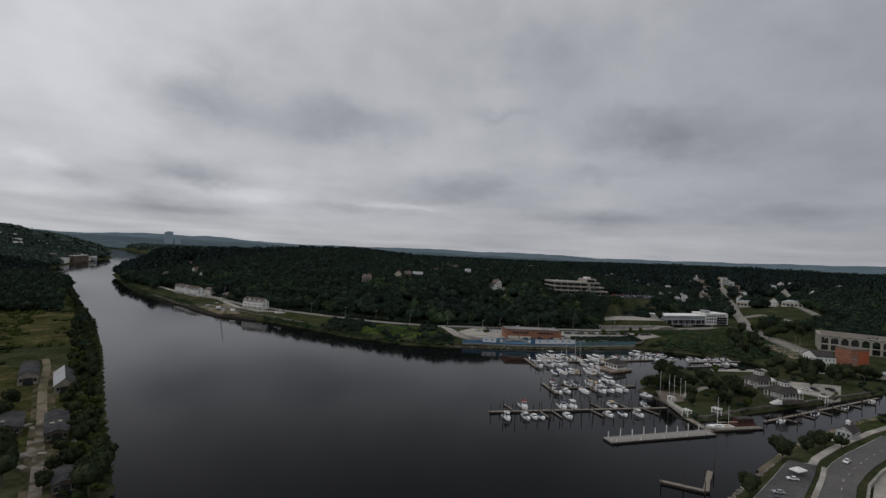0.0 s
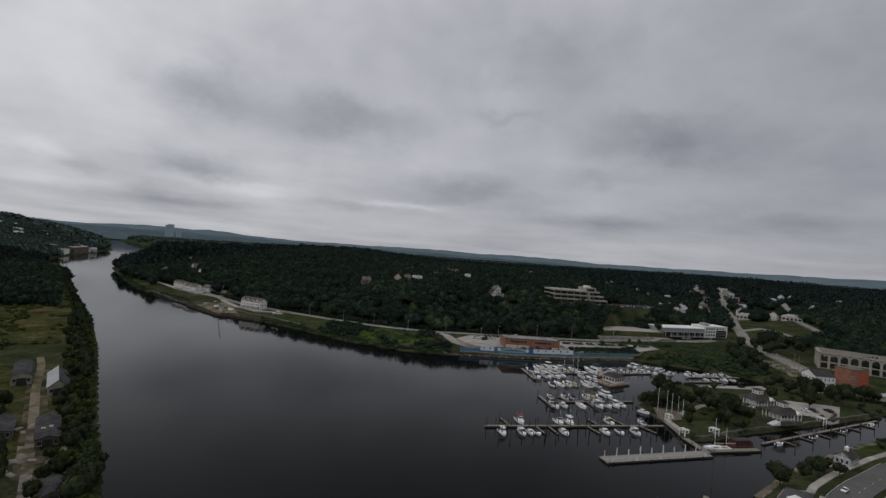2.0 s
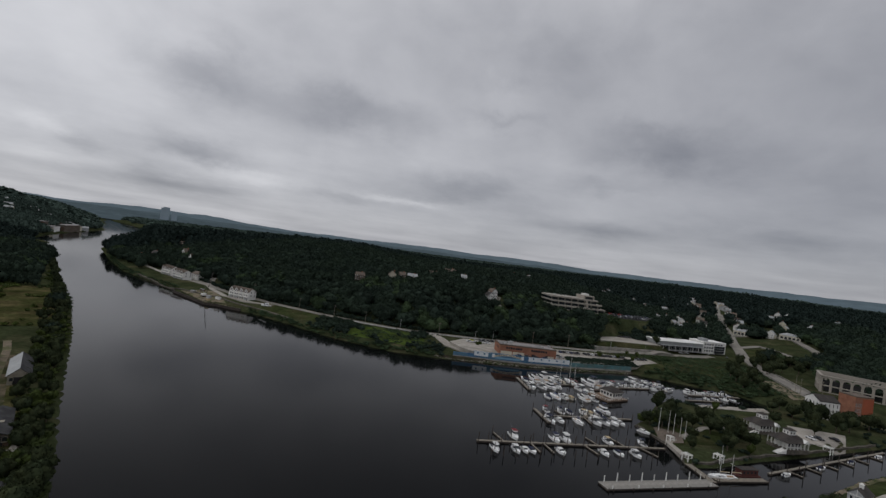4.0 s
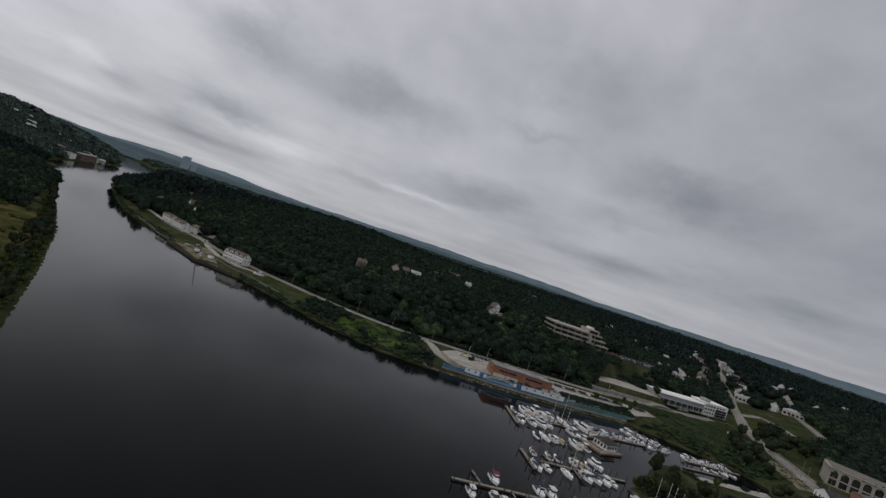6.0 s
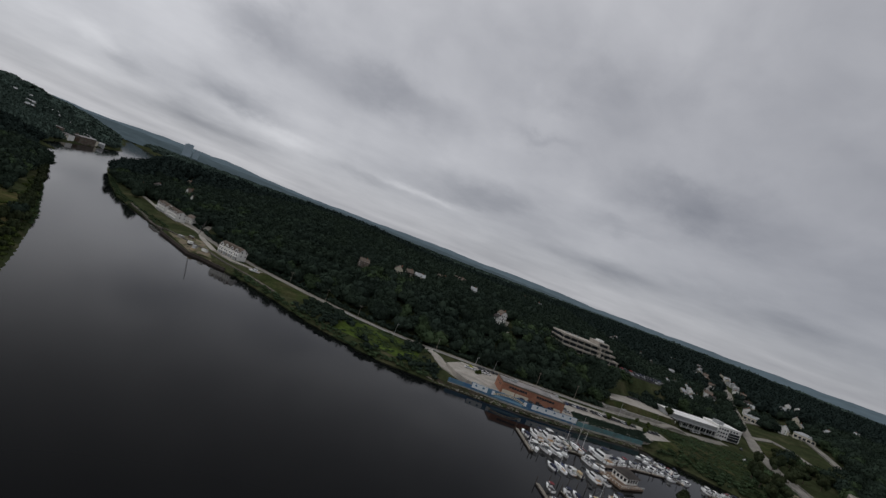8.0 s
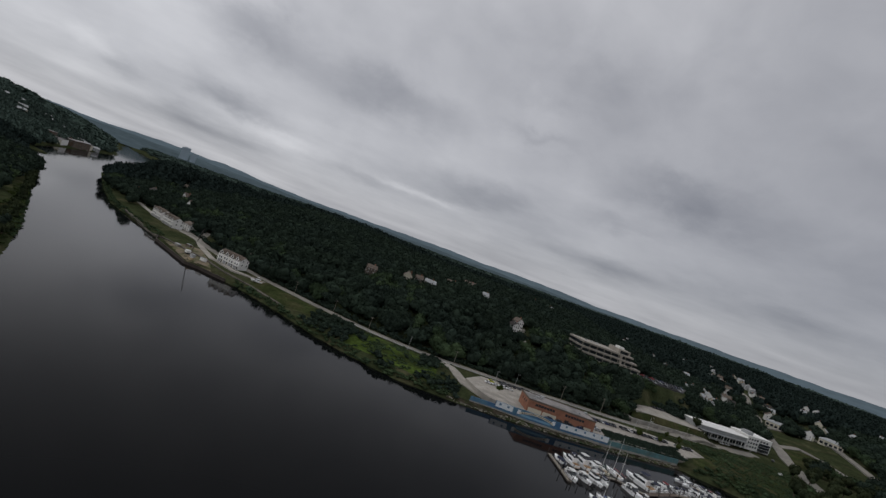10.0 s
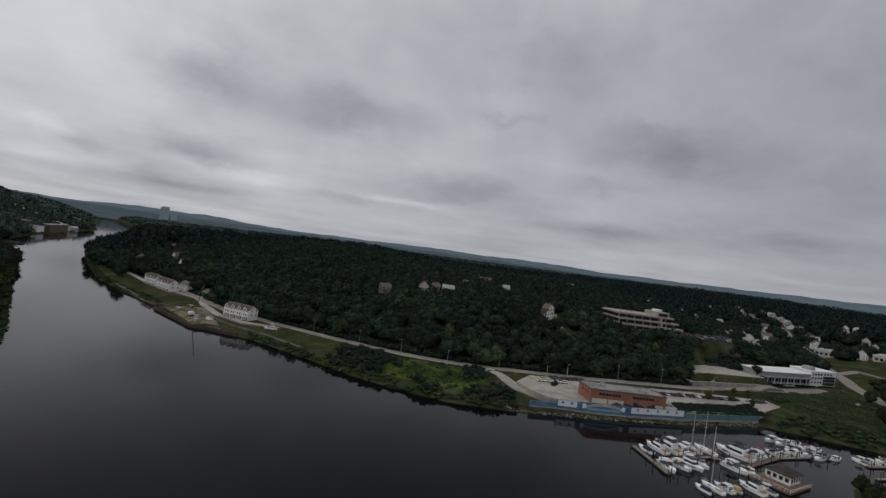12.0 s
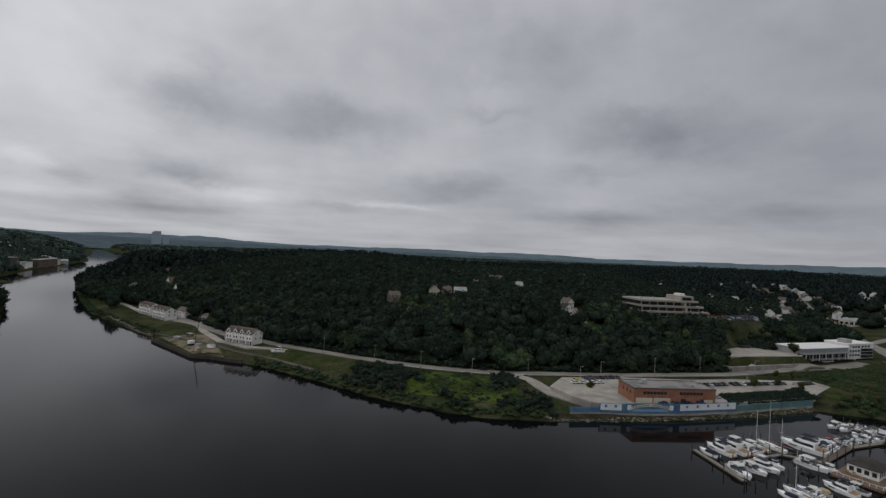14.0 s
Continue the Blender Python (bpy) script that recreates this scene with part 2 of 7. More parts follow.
def water_material():
    m = bpy.data.materials.new("river_water")
    m.use_nodes = True
    n, l = m.node_tree.nodes, m.node_tree.links
    n.remove(n["Principled BSDF"])
    depth, gloss, both = n.new("ShaderNodeBsdfDiffuse"), n.new("ShaderNodeBsdfGlossy"), n.new("ShaderNodeMixShader")
    depth.inputs["Color"].default_value = (0.004, 0.0045, 0.005, 1)
    gloss.inputs["Roughness"].default_value = 0.06
    fresnel = n.new("ShaderNodeFresnel")
    fresnel.inputs["IOR"].default_value = 1.33

    def calc(op, u, v):
        m_ = n.new("ShaderNodeMath")
        m_.operation, m_.use_clamp = op, True
        for k, w in enumerate((u, v)):
            if isinstance(w, float):
                m_.inputs[k].default_value = w
            else:
                l.new(w, m_.inputs[k])
        return m_
    square = calc("MULTIPLY", fresnel.outputs[0], fresnel.outputs[0])
    gain = calc("MULTIPLY", calc("DIVIDE", square.outputs[0], calc("ADD", square.outputs[0], 0.15).outputs[0]).outputs[0], 0.80)
    l.new(gain.outputs[0], both.inputs[0]), l.new(depth.outputs[0], both.inputs[1]), l.new(gloss.outputs[0], both.inputs[2])
    l.new(both.outputs[0], n["Material Output"].inputs["Surface"])
    co = n.new("ShaderNodeTexCoord")
    small = n.new("ShaderNodeTexNoise")
    small.inputs["Scale"].default_value, small.inputs["Detail"].default_value = 0.7, 4
    big = n.new("ShaderNodeTexNoise")
    big.inputs["Scale"].default_value, big.inputs["Detail"].default_value = 0.015, 3
    for t in (small, big):
        l.new(co.outputs["Object"], t.inputs["Vector"])
    mul = n.new("ShaderNodeMath")
    mul.operation = "MULTIPLY"
    l.new(small.outputs["Fac"], mul.inputs[0])
    r = n.new("ShaderNodeMapRange")
    l.new(big.outputs["Fac"], r.inputs[0])
    r.inputs[1].default_value, r.inputs[2].default_value, r.inputs[3].default_value, r.inputs[4].default_value = 0.42, 0.62, 0.25, 1.0
    l.new(r.outputs[0], mul.inputs[1])
    b = n.new("ShaderNodeBump")
    b.inputs["Strength"].default_value, b.inputs["Distance"].default_value = 0.06, 0.05
    l.new(mul.outputs[0], b.inputs["Height"])
    l.new(b.outputs[0], gloss.inputs["Normal"])
    return m


M_WATER = water_material()


# ---------------------------------------------------------------- small builders
def part(name, bm, material, parent=None, label="", smooth=False):
    """Links a bmesh as one mesh object, under parent if there is one."""
    me = bpy.data.meshes.new(name)
    bm.to_mesh(me)
    bm.free()
    me.materials.append(material)
    if smooth:
        for p in me.polygons:
            p.use_smooth = True
    ob = new(name, me)
    ob.parent = parent
    if label:
        ob["label"] = label
    return ob


def share(src, name, parent, m):
    """Another object on the mesh of src."""
    ob = new(name, src.data)
    ob.parent = parent
    ob.matrix_basis = m
    return ob


def thing(name, m, label, category, group="", kind=""):
    ob = new(name)
    ob.matrix_basis = m
    return tagged(ob, label, category, group, kind)


def box(bm, x0, x1, y0, y1, z0, z1, bevel=0.0):
    m = Matrix.Translation(((x0 + x1) / 2, (y0 + y1) / 2, (z0 + z1) / 2)) @ Matrix.Diagonal((x1 - x0, y1 - y0, z1 - z0, 1))
    r = bmesh.ops.create_cube(bm, size=1, matrix=m)
    if bevel:
        edges = list({e for v in r["verts"] for e in v.link_edges})
        bmesh.ops.bevel(bm, geom=edges, offset=bevel, segments=1, affect="EDGES")
    return bm


def boxes(*rows, bevel=0.0):
    bm = bmesh.new()
    for r in rows:
        box(bm, *r, bevel=bevel)
    return bm


def rod(bm, a, b, r0, r1=None, seg=6):
    a, b = Vector(a), Vector(b)
    d = b - a
    m = Matrix.Translation((a + b) / 2) @ d.to_track_quat("Z", "Y").to_matrix().to_4x4()
    bmesh.ops.create_cone(bm, cap_ends=True, segments=seg, radius1=r0, radius2=r0 if r1 is None else r1, depth=d.length, matrix=m)
    return bm


def prism(bm, outline, z0, z1):
    """An upright prism over a plan outline."""
    lo = [bm.verts.new((x, y, z0)) for x, y in outline]
    hi = [bm.verts.new((x, y, z1)) for x, y in outline]
    k = len(lo)
    for i in range(k):
        bm.faces.new((lo[i], lo[(i + 1) % k], hi[(i + 1) % k], hi[i]))
    bm.faces.new(hi)
    bm.faces.new(lo[::-1])
    bmesh.ops.recalc_face_normals(bm, faces=bm.faces[:])
    return bm


def gable(bm, x0, x1, y0, y1, z0, rise, over=0.3, thick=0.18, along="x"):
    """A pitched roof shell with overhang, ridge along x or y."""
    if along == "y":
        sub = gable(bmesh.new(), y0, y1, -x1, -x0, z0, rise, over, thick)
        bmesh.ops.transform(sub, matrix=Matrix.Rotation(radians(90), 4, "Z"), verts=sub.verts[:])
        me = bpy.data.meshes.new("tmp")
        sub.to_mesh(me)
        sub.free()
        bm.from_mesh(me)
        bpy.data.meshes.remove(me)
        return bm
    ym, half = (y0 + y1) / 2, (y1 - y0) / 2
    k = rise / half
    prof = [(y0 - over, z0 - k * over), (ym, z0 + rise), (y1 + over, z0 - k * over), (y1 + over, z0 - k * over + thick), (ym, z0 + rise + thick), (y0 - over, z0 - k * over + thick)]
    a = [bm.verts.new((x0 - over, y, z)) for y, z in prof]
    b = [bm.verts.new((x1 + over, y, z)) for y, z in prof]
    for i in range(6):
        bm.faces.new((a[i], a[(i + 1) % 6], b[(i + 1) % 6], b[i]))
    bm.faces.new((a[0], a[1], a[4], a[5])), bm.faces.new((a[1], a[2], a[3], a[4]))
    bm.faces.new((b[0], b[5], b[4], b[1])), bm.faces.new((b[1], b[4], b[3], b[2]))
    bmesh.ops.recalc_face_normals(bm, faces=bm.faces[:])
    return bm


def hip(bm, x0, x1, y0, y1, z0, rise, over=0.4, top=0.0):
    """A hipped roof; top: the half length left at its ridge or flat."""
    xs, ys, xm, ym = (x0 - over, x1 + over), (y0 - over, y1 + over), (x0 + x1) / 2, (y0 + y1) / 2
    tx = max((x1 - x0) / 2 - (y1 - y0) / 2, 0) + top
    ty = max((y1 - y0) / 2 - (x1 - x0) / 2, 0) + top
    lo = [bm.verts.new((x, y, z0 + dz)) for dz in (-0.15, 0.0) for x, y in ((xs[0], ys[0]), (xs[1], ys[0]), (xs[1], ys[1]), (xs[0], ys[1]))]
    t = 0.05
    hi = [bm.verts.new((xm + sx * (tx + t), ym + sy * (ty + t), z0 + rise)) for sx, sy in ((-1, -1), (1, -1), (1, 1), (-1, 1))]
    for i in range(4):
        j = (i + 1) % 4
        bm.faces.new((lo[i], lo[j], lo[4 + j], lo[4 + i]))
        bm.faces.new((lo[4 + i], lo[4 + j], hi[j], hi[i]))
    bm.faces.new(hi), bm.faces.new(lo[3::-1])
    bmesh.ops.recalc_face_normals(bm, faces=bm.faces[:])
    return bm


def mesh_from(name, verts, faces, material):
    """A mesh from arrays of vertices and triangles."""
    me = bpy.data.meshes.new(name)
    me.vertices.add(len(verts))
    me.vertices.foreach_set("co", np.asarray(verts, dtype=np.float32).ravel())
    f = np.asarray(faces, dtype=np.int32)
    k = f.shape[1]
    me.loops.add(f.size)
    me.loops.foreach_set("vertex_index", f.ravel())
    me.polygons.add(len(f))
    me.polygons.foreach_set("loop_start", np.arange(0, f.size, k, dtype=np.int32))
    me.update(calc_edges=True)
    me.materials.append(material)
    return me


# ---------------------------------------------------------------- the lie of the land
EAST = [(-6000, 7200), (-2700, 3800), (-2240, 3200), (-1950, 2780), (-1440, 2230), (-1250, 2010), (-1060, 1900), (-760, 1700), (-520, 1300), (-505, 1000), (-540, 870), (-541, 800), (-528, 748), (-470, 674), (-398, 586), (-330, 508), (-268, 457), (-234, 432),
        (-221, 416), (-177, 378), (-158, 376), (-130, 363), (-99, 344), (-74, 326), (-57, 317), (-44, 311), (-24, 304), (5, 304), (32, 307.5),
        (69, 314.8), (101, 324), (138, 337), (162, 330), (196, 315), (205, 300), (196, 286), (150, 273), (128, 272), (117, 258), (108, 240),
        (93, 224), (99, 204), (96, 184), (107, 186), (127, 197), (162, 213), (220, 241), (300, 290), (6000, 3000), (6000, 7200)]
SOUTH = [(6000, 2900), (300, 262), (208, 216), (177, 197), (160, 188), (120, 162), (96, 141), (75, 122), (55, 95), (40, 40), (30, -6000), (6000, -6000)]
WEST = [(-6000, 7000), (-2700, 3500), (-1725, 2349), (-1090, 1500), (-962, 1345), (-928, 1287), (-880, 1190), (-813, 1058), (-721, 878), (-652, 768), (-690, 772), (-566, 706), (-562, 702), (-640, 716), (-560, 650),
        (-492, 588), (-436, 546), (-390, 494), (-319, 413), (-236, 322), (-174, 245), (-127, 182), (-106, 154), (-87, 130), (-71, 108), (-58, 80), (-50, 20), (-50, -6000), (-6000, -6000)]


def side_distance(x, y, ring):
    """Distance to a shoreline, positive on the land side of it."""
    best, inside = np.full(x.shape, 1e9), np.zeros(x.shape, bool)
    for (ax, ay), (bx, by) in zip(ring, ring[1:] + ring[:1]):
        dx, dy = bx - ax, by - ay
        k = np.clip(((x - ax) * dx + (y - ay) * dy) / (dx * dx + dy * dy), 0, 1)
        best = np.minimum(best, np.hypot(x - ax - k * dx, y - ay - k * dy))
        cross = ((ay > y) != (by > y)) & (x < (bx - ax) * (y - ay) / (by - ay + 1e-12) + ax)
        inside ^= cross
    return np.where(inside, best, -best)


def ease(a, b, v):
    k = np.clip((v - a) / (b - a), 0, 1)
    return k * k * (3 - 2 * k)


def bumpy(x, y, size, seed=0.0):
    """Smooth unevenness between -1 and 1."""
    a, b = x / size, y / size
    return (np.sin(a * 1.7 + seed) * np.cos(b * 1.3 - seed) + 0.6 * np.sin(a * 2.9 + b * 2.1 + 1 + seed) + 0.4 * np.cos(a * 4.7 - b * 5.3 + seed)) / 2.0


ROAD_X = [-700, -420, -300, -233, -183, -130, -81, -45, -14, 57, 123, 202, 248, 330]
ROAD_Y = [1000, 640, 535, 472, 425, 396, 374, 362, 358, 368, 383, 416, 437, 470]


def road_y(x):
    return np.interp(x, ROAD_X, ROAD_Y)


DEALER_LOT = [(138, 404), (148, 407), (193, 419), (205, 432), (218, 452), (228, 470), (190, 468), (163, 440), (142, 422)]

OFFICE_LOT = [(152, 460), (204, 476), (226, 512), (172, 494)]


def east_height(x, y):
    d = y - road_y(x)
    hill = (26 * ease(3, 85, d) + 18 * ease(110, 270, d) * (0.35 + 0.65 * ease(-420, -200, x)) * (1 - 0.4 * ease(-150, -40, x))) * (1 - ease(150, 230, x)) * ease(-640, -450, x)
    mid = (5.5 * ease(10, 30, d) + 9 * ease(80, 175, d) + 16 * ease(215, 330, d)) * ease(150, 230, x) * (1 - ease(230, 330, x))
    east = 26 * ease(60, 420, d) * ease(230, 330, x) + 34 * np.exp(-((x - 560) / 170) ** 2 - ((y - 560) / 200) ** 2)
    hill = hill + 5 * np.exp(-((x + 490) / 85) ** 2 - ((y - 800) / 130) ** 2)
    z = 5 + hill + mid + east + 3 * bumpy(x, y, 60) * ease(40, 200, d)
    lot = ease(-5, 0, side_distance(x, y, DEALER_LOT))
    z = z + (11.2 - z) * lot
    lot = ease(-14, 0, side_distance(x, y, OFFICE_LOT))
    z = z + (26.2 - z) * lot
    out = x / (np.abs(y) + 1.0)
    far = 18 + 18 * ease(-0.6, -0.25, out) + 4 * bumpy(x, y, 350, 2.0) + 19 * ease(-0.05, 0.65, out)
    return z + (far - z) * ease(900, 1500, np.hypot(x, y))


def west_height(x, y, back):
    z = 2.5 + 10 * ease(-420, -700, x) + 58 * np.exp(-((x + 1420) / 420) ** 2 - ((y - 1500) / 330) ** 2) + 40 * np.exp(-((x + 1120) / 230) ** 2 - ((y - 1180) / 330) ** 2)
    far = 34 + 8 * bumpy(x, y, 350, 4.0)
    z = np.maximum(z, 54 * ease(-30, 215, back) * ease(900, 1120, y))
    return np.maximum(z, far * ease(1500, 2300, np.hypot(x, y)))


def land(x, y):
    """Ground height, and the distance to the waterside (negative in the river)."""
    x, y = np.asarray(x, float), np.asarray(y, float)
    de, ds, dw = side_distance(x, y, EAST), side_distance(x, y, SOUTH), side_distance(x, y, WEST)
    h = np.where(de > 0, east_height(x, y), np.where(ds > 0, 4.0 + 0 * x, west_height(x, y, dw)))
    flat = (x > 85) & (y < 300) & (de > 0)
    h = np.where(flat, 2.6 + 6 * ease(235, 330, x), h)
    sd = np.maximum(np.maximum(de, ds), dw)
    low = (x > 4) & (x < 150) & (y < 352) & (y > 296)
    steep = 0.2 + 0.6 * ease(-370, -440, x) * (de > 0) + 0.07 * ease(900, 1100, y) * (dw > 0)
    shore = np.where(sd > 0, np.minimum(0.9 * sd, np.where(low, 1.0 + 0.08 * sd, 1.6 + steep * sd)), np.maximum(0.9 * sd, -4.0))
    return np.where(sd > 0, np.minimum(h, shore), shore), sd


def spread(core0, core1, step, lo, hi, grow):
    a, s = [core1], step
    while a[-1] < hi:
        s *= grow
        a.append(a[-1] + s)
    b, s = [core0], step
    while b[-1] > lo:
        s *= grow
        b.append(b[-1] - s)
    return np.array(b[:0:-1] + list(np.arange(core0, core1, step)) + a)


GX, GY = spread(-500, 420, 5.0, -4400, 4400, 1.06), spread(80, 620, 5.0, -700, 4400, 1.05)
XX, YY = np.meshgrid(GX, GY)
ZZ, SD = land(XX, YY)
NX, NY = len(GX), len(GY)


def height(x, y):
    """The height of the ground sheet itself at a place."""
    i = int(np.clip(np.searchsorted(GX, x) - 1, 0, NX - 2))
    j = int(np.clip(np.searchsorted(GY, y) - 1, 0, NY - 2))
    u, v = (x - GX[i]) / (GX[i + 1] - GX[i]), (y - GY[j]) / (GY[j + 1] - GY[j])
    return float((ZZ[j, i] * (1 - u) + ZZ[j, i + 1] * u) * (1 - v) + (ZZ[j + 1, i] * (1 - u) + ZZ[j + 1, i + 1] * u) * v)


def heights(x, y):
    i, j = np.clip(np.searchsorted(GX, x) - 1, 0, NX - 2), np.clip(np.searchsorted(GY, y) - 1, 0, NY - 2)
    u, v = (x - GX[i]) / (GX[i + 1] - GX[i]), (y - GY[j]) / (GY[j + 1] - GY[j])
    return (ZZ[j, i] * (1 - u) + ZZ[j, i + 1] * u) * (1 - v) + (ZZ[j + 1, i] * (1 - u) + ZZ[j + 1, i + 1] * u) * v


idx = np.arange(NX * NY).reshape(NY, NX)
quads = np.stack([idx[:-1, :-1], idx[:-1, 1:], idx[1:, 1:], idx[1:, :-1]], -1).reshape(-1, 4)
ground = new("ground", mesh_from("ground", np.stack([XX, YY, ZZ], -1).reshape(-1, 3), quads, M_GROUND))
for poly in ground.data.polygons:
    poly.use_smooth = True
tagged(ground, "scrubby green ground sloping from wooded hills to the river", "ground", kind="structure")

bm = bmesh.new()
bmesh.ops.create_grid(bm, x_segments=8, y_segments=8, size=4600)
river = part("water", bm, M_WATER)
river.location = (0, 0, 0)
tagged(river, "smooth dark river water mirroring a grey sky", "river", kind="structure")


# how high the skyline of the far hills stands above the eye, in degrees, by bearing
SKYLINE_AZ = [-60, -38.6, -35.5, -31.7, -29, -28, -27.4, -25.2, -22.3, -19.3, -15.5, -6.3, -2.2, 2.6, 11.4, 17, 26, 33.6, 42.6, 60]
SKYLINE_EL = [0.5, 0.27, 0.43, 0.64, 0.58, 0.53, 0.66, 0.63, 0.40, 0.33, 0.36, 0.53, 0.68, 0.60, 0.76, 0.57, 0.70, 0.83, 1.05, 1.1]


def far_ridge(name, dist, share_of, seed, material, label):
    """A chain of distant hills round the whole horizon."""
    bm = bmesh.new()
    rows = []
    for k in range(481):
        deg = -180 + k * 0.75
        a = radians(deg)
        rise = share_of * float(np.interp(deg, SKYLINE_AZ, SKYLINE_EL)) + 0.03 * math.sin(deg * 0.9 + seed) + 0.02 * math.sin(deg * 2.3 + 2 * seed) + 0.012 * math.sin(deg * 5.1)
        top = 62 + dist * math.tan(radians(rise))
        rows.append([bm.verts.new((math.sin(a) * r, math.cos(a) * r, z)) for r, z in ((dist - 500, 5), (dist - 250, 5 + 0.62 * (top - 5)), (dist, top), (dist + 250, 20))])
    for a, b in zip(rows, rows[1:]):
        for i in range(3):
            bm.faces.new((a[i], b[i], b[i + 1], a[i + 1]))
    return tagged(part(name, bm, material, smooth=True), label, "hills", kind="structure")


# aerial haze is painted in: bluish base colour plus a glow on both ridges
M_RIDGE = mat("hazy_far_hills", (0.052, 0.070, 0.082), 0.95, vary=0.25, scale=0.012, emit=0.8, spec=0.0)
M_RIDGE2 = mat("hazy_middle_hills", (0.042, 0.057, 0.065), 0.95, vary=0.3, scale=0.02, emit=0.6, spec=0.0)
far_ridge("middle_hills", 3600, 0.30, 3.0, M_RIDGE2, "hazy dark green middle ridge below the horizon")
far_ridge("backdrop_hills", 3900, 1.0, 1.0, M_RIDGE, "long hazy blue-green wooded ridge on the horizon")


# ---------------------------------------------------------------- roads and surfaces
TAKEN = []      # plots of houses, kept free of trees

def ribbon(name, line, width, material, label, category="road", lift=0.12, step=4.0, z=None, kind="structure"):
    """A strip of paving laid on the ground along a line, with a small upstand at its edges."""
    pts, out = [Vector(p).to_2d() for p in line], []
    for a, b in zip(pts, pts[1:]):
        n = max(1, int((b - a).length / step))
        out += [a.lerp(b, k / n) for k in range(n)]
    out.append(pts[-1])
    bm, rows = bmesh.new(), []
    for k, p in enumerate(out):
        d = (out[min(k + 1, len(out) - 1)] - out[max(k - 1, 0)]).normalized()
        s = Vector((-d.y, d.x)) * width / 2
        zs = [max(height(*(p + s * q)), height(*p)) for q in (-1, 0, 1)]
        top = (max(zs) if z is None else z) + lift
        rows.append([bm.verts.new((*(p + s * q), h)) for q, h in ((-1, top - 1.2), (-1, top), (1, top), (1, top - 1.2))])
    TAKEN.extend((p.x, p.y, width / 2 + 2.5) for p in out[::2])
    for a, b in zip(rows, rows[1:]):
        for i in range(3):
            bm.faces.new((a[i], a[i + 1], b[i + 1], b[i]))
    bmesh.ops.recalc_face_normals(bm, faces=bm.faces[:])
    return tagged(part(name, bm, material), label, category, kind=kind)


def patch(name, corners, material, label, category, lift=0.08, n=14, kind="structure"):
    """A four-cornered plot draped on the ground."""
    a, b, c, d = [Vector(p) for p in corners]
    bm, rows = bmesh.new(), []
    for j in range(n + 1):
        row = []
        for i in range(n + 1):
            p = a.lerp(b, i / n).lerp(d.lerp(c, i / n), j / n)
            row.append(bm.verts.new((p.x, p.y, height(p.x, p.y) + lift)))
        rows.append(row)
    for j in range(n):
        for i in range(n):
            bm.faces.new((rows[j][i], rows[j][i + 1], rows[j + 1][i + 1], rows[j + 1][i]))
    bmesh.ops.recalc_face_normals(bm, faces=bm.faces[:])
    return tagged(part(name, bm, material), label, category, kind=kind)


def slab(name, outline, z0, z1, material, label, category):
    return tagged(part(name, prism(bmesh.new(), outline, z0, z1), material), label, category, kind="structure")


def track(x0, x1, off=0.0, step=20):
    return [(x, float(road_y(x)) + off) for x in np.linspace(x0, x1, max(2, int((x1 - x0) / step)))]


ribbon("road", track(-240, 250), 7.4, M_ROAD, "bleached two-lane road along the foot of the wooded hill", "road")
ribbon("railway_bed", [(-300, 487), (-246, 440), (-205, 412), (-165, 388), (-130, 371), (-104, 354)], 2.4, M_STONE, "narrow ballast track along the river bank", "track", lift=0.1)
ribbon("road", [(-222, 482), (-214, 455), (-196, 428), (-172, 400), (-150, 389), (-128, 386)], 5, M_GRAVEL, "pale gravel drive in front of the terraced houses", "road", lift=0.2)
ribbon("road", [(-212, 452), (-240, 468), (-280, 497), (-330, 545)], 4.5, M_GRAVEL, "pale gravel drive past the long terrace", "road", lift=0.25)
ribbon("road", [(-2, 357), (6, 346), (12, 332), (24, 322.5), (36, 319)], 7, M_GRAVEL, "pale concrete lane curving down to the brick building", "road", lift=0.2)
ribbon("road", [(56, 420), (54, 432), (53, 444), (56, 460)], 5, M_ROAD, "steep residential lane climbing through the woods", "road", lift=0.35)
ribbon("road", [(238, 296), (247, 327), (254, 350), (263, 384), (270, 407), (289, 455), (320, 518), (352, 580), (385, 652), (440, 762), (500, 868), (560, 975)], 10, M_ROAD, "wide pale road running from the bridge up through town", "road", lift=0.4)
ribbon("road", [(314, 506), (348, 522), (350, 500), (348, 477), (346, 446), (345, 419), (352, 396)], 7, M_ROAD, "side road toward the wooded hill", "road", lift=0.35)
ribbon("road", [(352, 580), (395, 585), (410, 555), (394, 508), (380, 470), (372, 440), (378, 410)], 8, M_ROAD, "road climbing past the row of shops", "road", lift=0.35)
ribbon("road", [(134, 392), (150, 394), (186, 407), (226, 421), (240, 430)], 6, M_ROAD, "frontage lane below the car dealer", "road", lift=0.3)
patch("lawn", [(-132, 366), (-76, 345), (-84, 368), (-134, 394)], M_GRASS, "mown grass strip between road and river", "lawn")
patch("landing_ground", [(-219, 418), (-178, 381), (-160, 378), (-190, 418)], M_DIRT, "trodden sandy grass on the old landing", "ground", lift=0.1)
patch("meadow", [(-60, 324), (-6, 309), (-4, 348), (-52, 355)], M_BRIGHT, "bright green rough grass on the river bank", "meadow")
patch("bank_grass", [(150, 345), (225, 330), (240, 395), (160, 370)], M_GRASS, "green grassy slope between road and harbour", "lawn")
patch("verge", [(152, 389.5), (216, 412.5), (214, 417), (152, 393)], M_GRASS, "grass verge in front of the car dealer", "lawn", lift=0.3, n=6)
